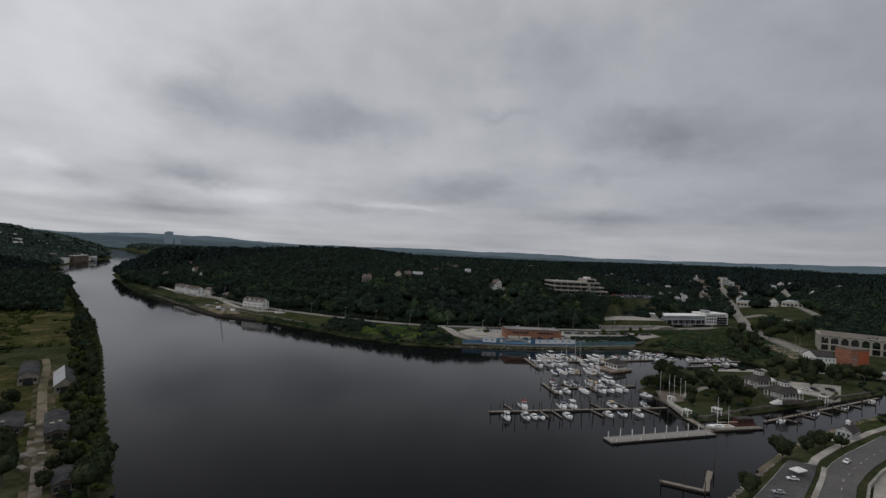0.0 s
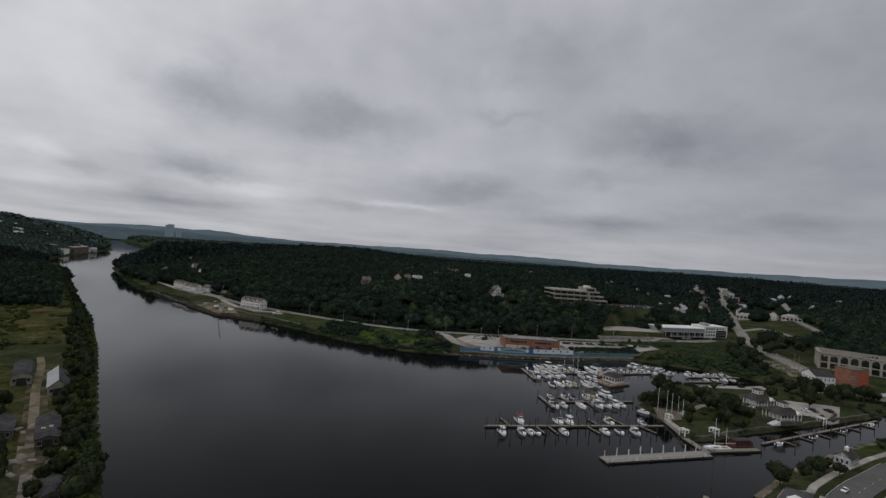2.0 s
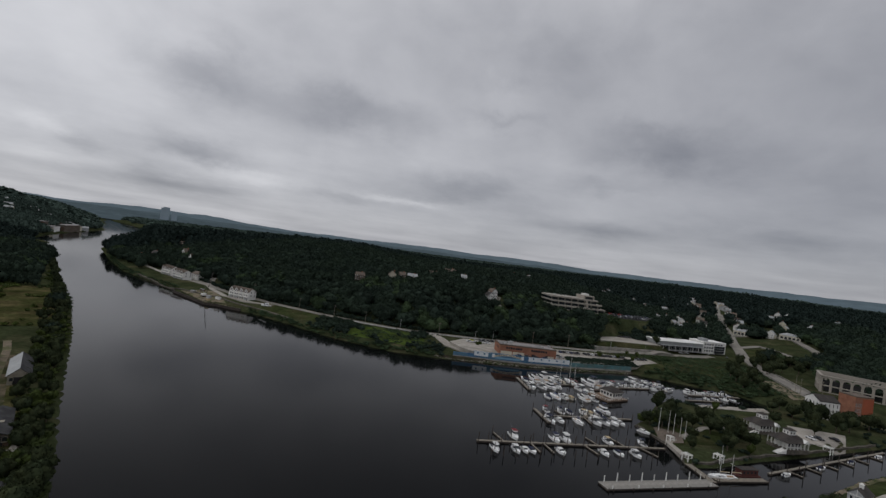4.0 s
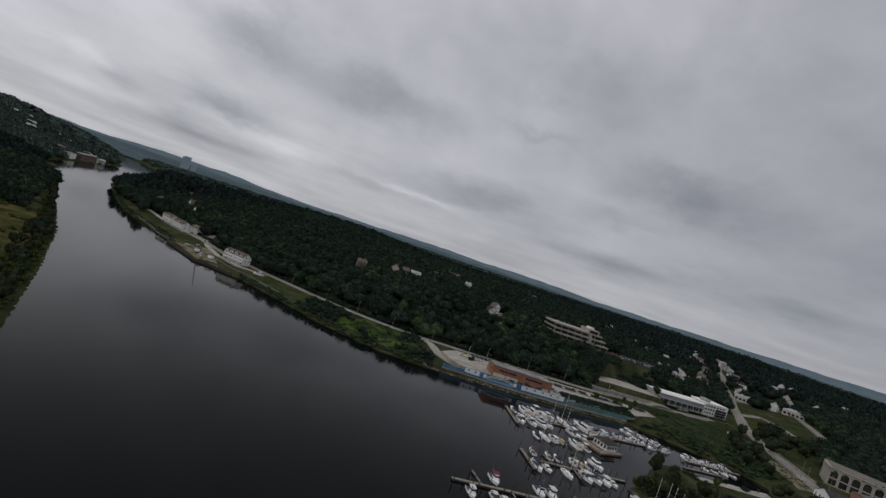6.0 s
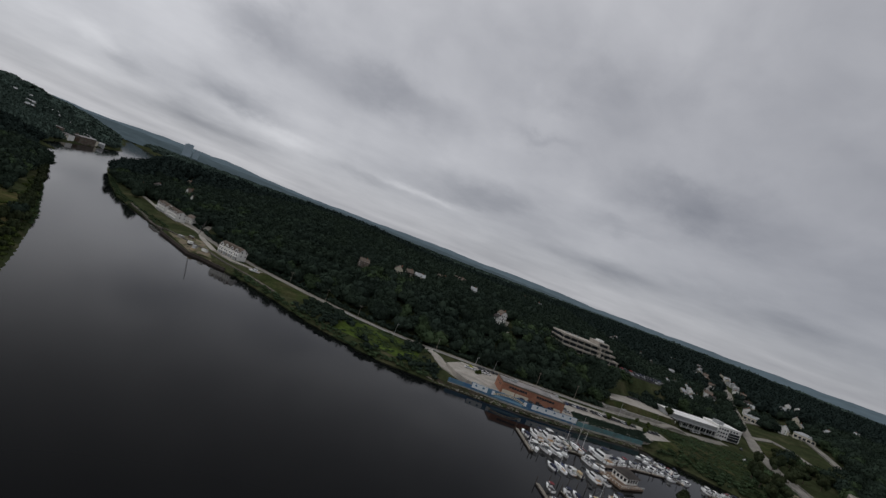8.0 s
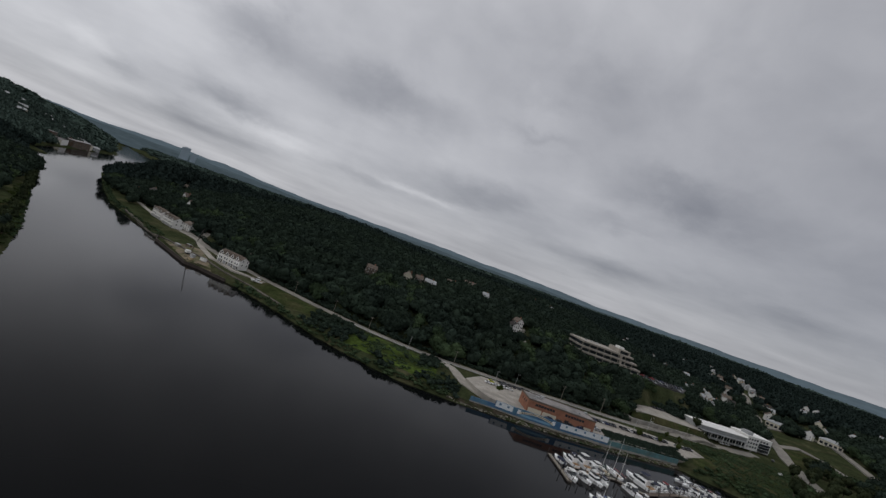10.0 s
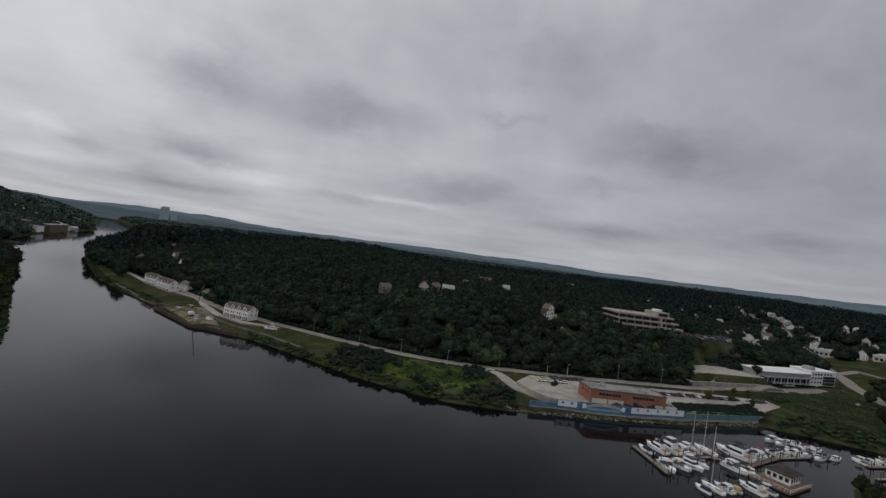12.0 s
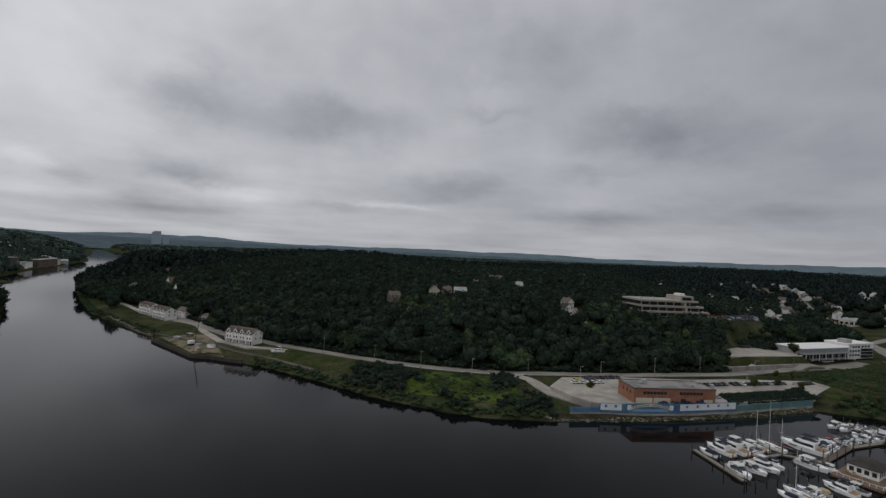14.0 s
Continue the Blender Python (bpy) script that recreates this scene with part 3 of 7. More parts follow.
slab("parking_lot", [(12, 338), (18, 324), (24, 316), (38, 315), (60, 317.5), (91, 325.5), (138, 341.5), (168, 366), (166, 377), (120, 372), (90, 365), (52, 363), (22, 356)], 2.2, 5.2, M_GRAVEL, "pale worn parking lot round the brick building", "parking lot")
slab("parking_lot", DEALER_LOT, 8.0, 11.6, M_GRAVEL, "pale terrace of the car dealer's upper parking lot", "parking lot")
slab("retaining_wall", [(127, 397), (130, 390), (146, 396.5), (188, 412), (187.6, 413), (146, 397.8), (131, 392), (128.5, 398)], 3.0, 8.0, M_CONC, "low curved pale concrete retaining wall", "wall")
def bank(name, top, foot, material, label):
    """A slope between an upper and a lower line of points."""
    bm = bmesh.new()
    a, b = [bm.verts.new(p) for p in top], [bm.verts.new(p) for p in foot]
    c = [bm.verts.new((p[0], p[1], p[2] - 1.5)) for p in foot]
    for k in range(len(a) - 1):
        bm.faces.new((b[k], b[k + 1], a[k + 1], a[k])), bm.faces.new((c[k], c[k + 1], b[k + 1], b[k]))
    return tagged(part(name, bm, material), label, "slope", kind="structure")


bank("grass_bank", [(136, 406, 11.3), (148, 407, 11.45), (170, 413, 11.45), (193, 419, 11.45)], [(133, 398, 7.6), (149, 401.5, 7.2), (172, 409, 7.2), (193, 416.5, 7.2)], M_GRASS, "dark grass bank below the dealer's parking lot")
slab("office_parking_lot", OFFICE_LOT, 23.0, 26.8, M_ASPHALT, "asphalt parking terrace below the offices", "parking lot")
patch("gravel_lot", [(140, 262), (186, 270), (190, 284), (150, 271)], M_GRAVEL, "pale gravel lot beside the basin", "parking lot", lift=0.15)
patch("plaza", [(166, 226), (186, 222), (206, 246), (180, 250)], M_GRAVEL, "pale paved plaza beside the pavilions", "plaza", lift=0.15)
patch("park_lawn", [(100, 200), (124, 205), (132, 222), (112, 226)], M_GRASS, "park lawn on the peninsula", "lawn", lift=0.1)
ribbon("path", [(98, 190), (99, 204), (110, 212), (125, 226), (150, 236), (168, 250)], 2.5, M_GRAVEL, "pale park path", "path", lift=0.2)
ribbon("quay_wall", [(94, 224), (99, 204), (97, 186), (107, 188), (127, 199), (162, 215), (220, 243)], 1.0, M_STONE, "weathered stone quay edge", "quay", lift=0.3)
patch("stony_bank", [(2, 304.2), (69, 315), (68, 318), (6, 309.5)], M_BANK, "low stony river bank with sparse weeds", "river bank", lift=0.1, n=20)
patch("stony_bank", [(69, 315), (140, 338), (139, 340.5), (68, 318)], M_BANK, "low stony river bank with sparse weeds", "river bank", lift=0.1, n=20)
patch("bare_ground", [(236, 356), (247, 352), (238, 306), (222, 302)], M_DIRT, "bare brown earth below the road bridge", "ground", lift=0.3, n=8)
patch("lawn", [(285, 447), (306, 492), (352, 512), (352, 470)], M_GRASS, "grass wedge between two roads", "lawn", lift=0.3, n=8)
# the near corner with the highway
slab("pavement", [(79, 117.5), (98, 135.5), (104, 141.5), (110, 138.5), (103.5, 131), (91, 118), (79, 104.5), (71, 108.5)], 1.5, 4.15, M_ASPHALT, "dark asphalt parking lot by the water", "parking lot")
ribbon("highway", [(75.5, 88.5), (89.4, 106.4), (98.9, 118.5), (108.5, 129), (118.6, 137.5), (128.6, 145), (140.6, 153), (156.6, 163.5), (185, 180), (260, 222)], 7.4, M_HIGHWAY, "curving grey asphalt highway with white lane lines", "road", lift=0.25, step=3)
ribbon("pavement", [(109, 139), (114, 144), (125, 152), (137, 160), (153, 170), (180, 185)], 2.0, M_GRAVEL, "pale pavement along the highway", "pavement", lift=0.35, step=3)
ribbon("pavement", [(102, 106), (112, 118), (122, 128.5), (134, 138), (150, 148)], 6.5, M_GRAVEL, "pale concrete walk behind the barrier", "pavement", lift=0.35, step=3)
patch("lawn", [(140, 176), (178, 196), (186, 190), (152, 170)], M_GRASS, "mown green lawn by the river walk", "lawn", lift=0.1)
patch("lawn", [(72, 118), (97, 141), (101, 143), (76, 117.5)], M_GRASS, "mown grass between the water and the parking lot", "lawn", lift=0.12)
ribbon("path", [(96, 141.5), (120, 160), (160, 185.5), (178, 195)], 1.8, M_DIRT, "brown riverside walk", "path", lift=0.2)
lines = ribbon("lane_marking", [(86.6, 108.6), (96, 121), (105.8, 131.8), (116, 140.6), (126.5, 148.4), (138.6, 156.4), (154.5, 167)], 0.14, M_LINE, "white edge line of the highway", "road marking", lift=0.32, step=3)


def dashes():
    bm = bmesh.new()
    base = [Vector(p) for p in ((90, 106), (99.5, 118), (109, 128.5), (119, 137), (129, 144.5), (141, 152.5))]
    for a, b in zip(base, base[1:]):
        d = (b - a).normalized()
        s = Vector((-d.y, d.x))
        for off in (-0.1,):
            for k in np.arange(0, (b - a).length, 7.0):
                p = a + d * k + s * off
                z = height(p.x, p.y) + 0.33
                q = [p + s * 0.07, p - s * 0.07, p - s * 0.07 + d * 1.8, p + s * 0.07 + d * 1.8]
                bm.faces.new([bm.verts.new((v.x, v.y, z)) for v in q])
    return tagged(part("lane_dashes", bm, M_LINE), "white dashed lane lines on the highway", "road marking", kind="structure")


dashes()
ribbon("kerb", [(72, 110), (79.5, 118.5), (98, 136), (104.5, 142.5), (110.5, 139.5)], 0.7, M_GRAVEL, "pale concrete kerb round the waterside parking lot", "kerb", lift=0.5, step=3)
ribbon("kerb", [(80, 103), (92, 116.5), (104.5, 129.5), (111, 137)], 1.2, M_GRAVEL, "pale concrete footway between parking lot and highway", "kerb", lift=0.4, step=3)


def rip_rap(name, line, width, count, size, seed, label):
    """Loose boulders dumped along a shore."""
    g, bm = random.Random(seed), bmesh.new()
    pts = [Vector(p) for p in line]
    for a, b in zip(pts, pts[1:]):
        d = (b - a).normalized()
        s = Vector((-d.y, d.x))
        for k in range(int(count * (b - a).length)):
            p = a + (b - a) * g.random() + s * g.uniform(-width, width)
            r = g.uniform(0.5, 1.0) * size
            v = bmesh.ops.create_icosphere(bm, subdivisions=1, radius=r)["verts"]
            z = max(height(p.x, p.y), -0.1)
            for q in v:
                q.co = Vector((p.x, p.y, z)) + Vector((q.co.x * g.uniform(0.8, 1.3), q.co.y * g.uniform(0.8, 1.3), q.co.z * g.uniform(0.5, 0.9)))
    return tagged(part(name, bm, M_BOULDER, label=""), label, "boulders", kind="stuff")


rip_rap("rip_rap", [(62, 106), (75, 121.4), (96, 140.4), (120, 161.4), (140, 174.5)], 1.0, 3.0, 0.7, 4, "grey-brown boulders dumped along the near shore")
rip_rap("rip_rap", [(69, 316), (101, 325), (138, 338.5)], 1.0, 2.0, 0.55, 5, "dark boulders at the foot of the painted wall")
rip_rap("rip_rap", [(2, 305), (32, 308.5), (69, 316)], 1.0, 2.0, 0.55, 6, "dark boulders on the low river bank")
# the old works on the near bank
ribbon("track_verge", [(-74, 90), (-84, 102.4), (-101, 123), (-118, 143.6), (-142, 171.5), (-160, 194)], 6.0, M_WORN, "worn brown earth beside the track", "ground", lift=0.1, step=3)
ribbon("road", [(-76, 92), (-84, 102), (-101, 122.5), (-118, 143)], 2.3, M_TRACK, "cracked pale concrete track between derelict sheds", "track", lift=0.15, step=3)
patch("meadow", [(-225, 220), (-178, 246), (-262, 345), (-330, 330)], M_MEADOW, "rough yellow-green meadow", "meadow", lift=0.1)
ribbon("road", [(-118, 143), (-142, 171), (-165, 200), (-176, 212)], 2.6, M_DIRT, "worn dirt track past the sheds", "track", lift=0.13, step=3)
patch("pavement", [(-101, 119), (-99, 119), (-107, 128), (-109, 128)], M_TRACK, "square of broken pale concrete", "pavement", lift=0.2, n=4)
patch("meadow", [(-115, 118), (-90, 120), (-140, 182), (-185, 200)], M_MEADOW, "patchy weeds and bare ground round the sheds", "meadow", lift=0.07)
ribbon("path", [(-91, 119), (-96, 127), (-102, 137)], 1.4, M_GRAVEL, "short pale concrete strip in the weeds", "path", lift=0.2, step=2)


# ---------------------------------------------------------------- waterside works
def piling(parent, x, y, top, r=0.16, material=M_PILE, name="piling"):
    return part(name, rod(bmesh.new(), (x, y, -3), (x, y, top), r, r * 0.85, 7), material, parent)


def dock(a, b, width, label, piles=4.2, top=0.65, deck_mat=M_DOCK, pile_top=3.5, group="marina docks", name="floating_dock"):
    """A floating dock from a to b, with stringer, deck boards in bays and guide piles."""
    a, b = Vector(a), Vector(b)
    length, ang = (b - a).length, math.degrees(math.atan2(b.y - a.y, b.x - a.x))
    t = thing(name, pose(a.x, a.y, 0, 0, 0, ang), label, "dock", group)
    part("float", boxes((0.1, length - 0.1, -width / 2 + 0.15, width / 2 - 0.15, -0.25, top - 0.14)), M_PILE, t)
    bays = max(1, round(length / 3.0))
    bay = length / bays
    first = part("deck_panel", boxes((0.02, bay - 0.02, -width / 2, width / 2, top - 0.14, top), bevel=0.02), deck_mat, t)
    for k in range(1, bays):
        share(first, "deck_panel", t, pose(k * bay, 0, 0.01 * (k % 2)))
    n = max(1, int(length / piles))
    for k in range(n + 1):
        side = 1 if k % 2 else -1
        piling(t, min(length - 0.3, 0.3 + k * length / n), side * (width / 2 + 0.2), pile_top + 0.35 * math.sin(k * 2.3 + length))
    return t


pier = dock((57, 158.5), (98.5, 172), 4.8, "broad pale fishing pier with white guide piles", piles=200, deck_mat=M_CONC, pile_top=1.2, name="fishing_pier", group="piers")
for k in range(9):
    for side in (1, -1):
        if (k + (side > 0)) % 2 == 0 or side > 0:
            piling(pier, 2 + k * 4.8, side * 2.1, 2.6 + (k % 2) * 0.7 if side > 0 else 1.4, 0.17, M_WHITE, "pale_pile")
for k in range(6):
    piling(pier, 2 + k * 7.4, -2.6, 0.9, 0.2)
dock((99, 172.5), (97.5, 186), 2.6, "timber gangway from quay to fishing pier", piles=6, pile_top=1.6, group="piers", name="gangway")
ROW1 = dock((20, 180.5), (95, 198.5), 1.35, "long grey floating dock with boats on both sides")
ROW2 = dock((51, 219), (95, 231), 1.35, "grey floating dock with moored motorboats")
dock((49.5, 227), (52.5, 210.5), 1.5, "grey end float closing a dock", piles=5)
ROW3 = dock((54, 270), (80, 281), 1.5, "grey floating dock crowded with cruisers")
dock((50, 281.5), (53, 258.5), 1.7, "grey end float of the outer dock", piles=6)
dock((80, 281), (91, 276), 1.8, "short dock linking two floats", piles=5)
dock((91, 276), (113, 291), 2.2, "reddish timber dock behind the dock house", deck_mat=M_BROWNROOF)
dock((113, 291), (132, 298), 1.8, "grey dock at the mouth of the basin")
dock((130, 320), (141, 298), 1.8, "grey dock across the basin", piles=5)
dock((156, 297), (193, 308), 1.8, "grey dock along the inner basin", piles=5)
dock((147, 283), (172, 291), 1.6, "narrow grey dock inside the basin", piles=5)
dock((128, 187.5), (214, 234), 1.2, "long narrow dock along the channel", piles=9, pile_top=2.0)
for a, b in (((27.5, 182), (25, 174)), ((40, 185), (42, 178)), ((57, 189), (54, 197)), ((45, 186.5), (47, 179)), ((61, 190.5), (64, 183)), ((67, 192), (64, 199)), ((84, 196), (88, 189)), ((78, 195), (75, 202)), ((30, 183), (27, 191)),
             ((58, 221), (60, 214)), ((71, 224.5), (72, 217)), ((62, 222), (59, 229)), ((79, 227), (77, 235)),
             ((139, 193.5), (142, 189)), ((151, 200), (154, 195.5)), ((163, 206.5), (166, 202)), ((175, 213), (178, 208.5)), ((187, 219.5), (190, 215)), ((199, 226), (202, 221.5))):
    dock(a, b, 0.6, "narrow finger float between berths", piles=6, top=0.55, group="finger floats", name="finger_float", pile_top=3.4)
dock((62, 131), (72, 126.5), 1.4, "small grey landing float", piles=4, group="piers", name="landing_float")
dock((72, 126.5), (80, 139), 1.5, "small grey landing float", piles=5, group="piers", name="landing_float")
dock((101, 175), (122, 180.5), 2.6, "timber float beside the tall ship", piles=8, pile_top=1.6, group="piers")

# old timber bulkhead round the landing
bulk = thing("bulkhead", pose(0, 0, 0), "dark timber bulkhead holding the old landing", "bulkhead")
ring = [(-232, 431), (-222, 414.5), (-177, 376.5), (-166, 376), (-158, 373), (-146, 370)]
for a, b in zip(ring, ring[1:]):
    a, b = Vector(a), Vector(b)
    n = max(1, int((b - a).length / 2.2))
    bm = bmesh.new()
    for k in range(n):
        p, q = a.lerp(b, k / n), a.lerp(b, (k + 1) / n)
        d = (q - p).normalized()
        s = Vector((d.y, -d.x)) * (0.3 + 0.06 * (k % 2))
        prism(bm, [(p.x + s.x, p.y + s.y), (q.x + s.x, q.y + s.y), (q.x - s.x, q.y - s.y), (p.x - s.x, p.y - s.y)], -2, 1.75 + 0.1 * (k % 3))
    part("sheeting", bm, M_PILE, bulk)


# ---------------------------------------------------------------- boats
M_CANVAS = {c: mat("canvas_" + c, v, 0.85, vary=0.12, scale=2) for c, v in (("blue", (0.035, 0.075, 0.22)), ("navy", (0.02, 0.025, 0.05)), ("white", (0.6, 0.6, 0.58)), ("tan", (0.42, 0.33, 0.2)), ("maroon", (0.16, 0.025, 0.03)), ("green", (0.03, 0.1, 0.07)))}
M_WELL = mat("dark_deck_grip", (0.07, 0.07, 0.075), 0.8, vary=0.3, scale=2)
M_TEAK = mat("teak", (0.30, 0.19, 0.10), 0.7, vary=0.2, scale=3)
M_HULLS = {"white": M_GEL, "navy": mat("navy_gelcoat", (0.02, 0.03, 0.07), 0.25, vary=0.05), "red": mat("red_gelcoat", (0.30, 0.03, 0.03), 0.3, vary=0.05), "cream": mat("cream_gelcoat", (0.68, 0.64, 0.52), 0.3, vary=0.05)}
M_STEEL = mat("stainless_steel", (0.6, 0.6, 0.6), 0.25, metal=0.9, vary=0.05)
M_SAILMAST = mat("painted_mast", (0.68, 0.67, 0.64), 0.4, vary=0.05)


def hull_shape(L, B, H, stern=0.86):
    """A planing hull, bow to +x, waterline at z = 0."""
    bm, rings, n = bmesh.new(), [], 11
    for k in range(n):
        s = k / (n - 1)
        w = B / 2 * (stern + (1 - stern) * min(1, s / 0.4)) * (1 - max(0, (s - 0.45) / 0.55) ** 2.3 * 0.985)
        x = -L / 2 + s * L
        sheer = H * (1 + 0.38 * s * s)
        rake = 0.0 if s < 0.6 else (s - 0.6) / 0.4
        ring = [(x - rake * L * 0.07, 0, -0.4 + 0.35 * rake ** 3), (x - rake * L * 0.05, w * 0.82, 0.0 + 0.3 * H * rake), (x, w, sheer), (x, w - min(0.12, w * 0.5), sheer + 0.02), (x, w - min(0.16, w * 0.6), sheer - 0.12)]
        full = [(q[0], -q[1], q[2]) for q in ring[:0:-1]] + ring
        rings.append([bm.verts.new(q) for q in full])
    for a, b in zip(rings, rings[1:]):
        for i in range(len(a) - 1):
            bm.faces.new((a[i], b[i], b[i + 1], a[i + 1]))
    for a, b in zip(rings, rings[1:]):
        bm.faces.new((a[-1], b[-1], b[0], a[0]))
    bm.faces.new(rings[0]), bm.faces.new(rings[-1][::-1])
    bmesh.ops.recalc_face_normals(bm, faces=bm.faces[:])
    return bm


def cabin_shape(x0, x1, w0, w1, z0, z1, rake0=0.2, rake1=0.6, narrow=0.82):
    """A deckhouse: x0 aft, x1 forward, raked ends, sides leaning in."""
    bm = bmesh.new()
    lo = [(x0, -w0), (x1, -w1), (x1, w1), (x0, w0)]
    hi = [(x0 + rake0, -w0 * narrow), (x1 - rake1, -w1 * narrow), (x1 - rake1, w1 * narrow), (x0 + rake0, w0 * narrow)]
    a = [bm.verts.new((*p, z0)) for p in lo]
    b = [bm.verts.new((*p, z1)) for p in hi]
    for i in range(4):
        bm.faces.new((a[i], a[(i + 1) % 4], b[(i + 1) % 4], b[i]))
    bm.faces.new(b), bm.faces.new(a[::-1])
    bmesh.ops.recalc_face_normals(bm, faces=bm.faces[:])
    bmesh.ops.bevel(bm, geom=bm.edges[:], offset=0.07, segments=1, affect="EDGES")
    return bm


def rail(parent, L, B, H, s0=0.5, s1=0.97):
    bm, last = bmesh.new(), {}
    for k in range(7):
        s = s0 + (s1 - s0) * k / 6
        w = max(0.05, B / 2 * (1 - max(0, (s - 0.45) / 0.55) ** 2.3 * 0.985) - 0.1)
        z = H * (1 + 0.38 * s * s)
        for side in (1, -1):
            p = (-L / 2 + s * L, side * w, z)
            top = (p[0], p[1], z + 0.6)
            rod(bm, p, top, 0.02, seg=4)
            if side in last:
                rod(bm, last[side], top, 0.02, seg=4)
            last[side] = top
    return part("bow_rail", bm, M_STEEL, parent)


def runabout(L=6.5, canvas="blue", hull="white"):
    t = thing("motorboat", pose(0, 0, -50), f"small {hull} runabout with {canvas} canvas cover", "boat", "moored boats")
    B, H = L * 0.37, 0.75
    part("hull", hull_shape(L, B, H), M_HULLS[hull], t)
    part("cockpit_sole", boxes((-L * 0.44, L * 0.08, -B * 0.38, B * 0.38, H - 0.1, H + 0.07)), M_WELL, t)
    part("windscreen", cabin_shape(L * 0.02, L * 0.16, B * 0.36, B * 0.28, H - 0.05, H + 0.55, 0.02, 0.35), M_GLASS, t)
    part("foredeck", cabin_shape(L * 0.1, L * 0.4, B * 0.33, B * 0.1, H - 0.05, H + 0.28, 0.2, 0.5), M_GEL, t)
    part("canvas_cover", cabin_shape(-L * 0.36, L * 0.05, B * 0.38, B * 0.36, H + 0.05, H + 0.62, 0.5, 0.1), M_CANVAS[canvas], t)
    part("outboard_motor", boxes((-L / 2 - 0.45, -L / 2 + 0.02, -0.22, 0.22, -0.1, H + 0.45), bevel=0.05), M_CANVAS["navy"], t)
    return t


def cruiser(L=10.0, canvas="navy", hull="white"):
    t = thing("cabin_cruiser", pose(0, 0, -50), f"{hull} cabin cruiser with {canvas} canvas over the cockpit", "boat", "moored boats")
    B, H = L * 0.345, 1.05
    part("hull", hull_shape(L, B, H), M_HULLS[hull], t)
    part("rub_rail", boxes((-L * 0.49, L * 0.1, -B * 0.505, B * 0.505, H * 0.82, H * 0.88)), M_CANVAS["navy"], t)
    part("cabin", cabin_shape(-L * 0.02, L * 0.40, B * 0.38, B * 0.14, H - 0.05, H + 0.55, 0.1, 1.2), M_GEL, t)
    part("windscreen", cabin_shape(-L * 0.04, L * 0.17, B * 0.40, B * 0.30, H + 0.4, H + 1.15, 0.1, 0.9), M_GLASS, t)
    part("cockpit_sole", boxes((-L * 0.46, -L * 0.04, -B * 0.40, B * 0.40, H - 0.1, H + 0.07)), M_WELL, t)
    part("settee", boxes((-L * 0.45, -L * 0.39, -B * 0.36, B * 0.36, H - 0.06, H + 0.35), (-L * 0.3, -L * 0.12, B * 0.22, B * 0.36, H - 0.06, H + 0.35), bevel=0.05), M_GEL, t)
    part("bimini_top", cabin_shape(-L * 0.3, L * 0.05, B * 0.38, B * 0.34, H + 1.55, H + 1.75, 0.2, 0.2, 0.95), M_CANVAS[canvas], t)
    bm = bmesh.new()
    for x in (-L * 0.28, L * 0.02):
        for s in (1, -1):
            rod(bm, (x, s * B * 0.38, H), (x, s * B * 0.35, H + 1.6), 0.03, seg=4)
    part("top_frame", bm, M_STEEL, t)
    part("swim_platform", boxes((-L * 0.56, -L * 0.49, -B * 0.4, B * 0.4, 0.25, 0.36), bevel=0.03), M_TEAK, t)
    part("radar_arch", boxes((-L * 0.34, -L * 0.28, -B * 0.42, -B * 0.38, H, H + 1.5), (-L * 0.34, -L * 0.28, B * 0.38, B * 0.42, H, H + 1.5), (-L * 0.34, -L * 0.28, -B * 0.42, B * 0.42, H + 1.42, H + 1.54)), M_GEL, t)
    part("side_glass", cabin_shape(L * 0.02, L * 0.24, B * 0.375, B * 0.265, H + 0.12, H + 0.4, 0.1, 0.4, 0.94), M_GLASS, t)
    rail(t, L, B, H)
    return t


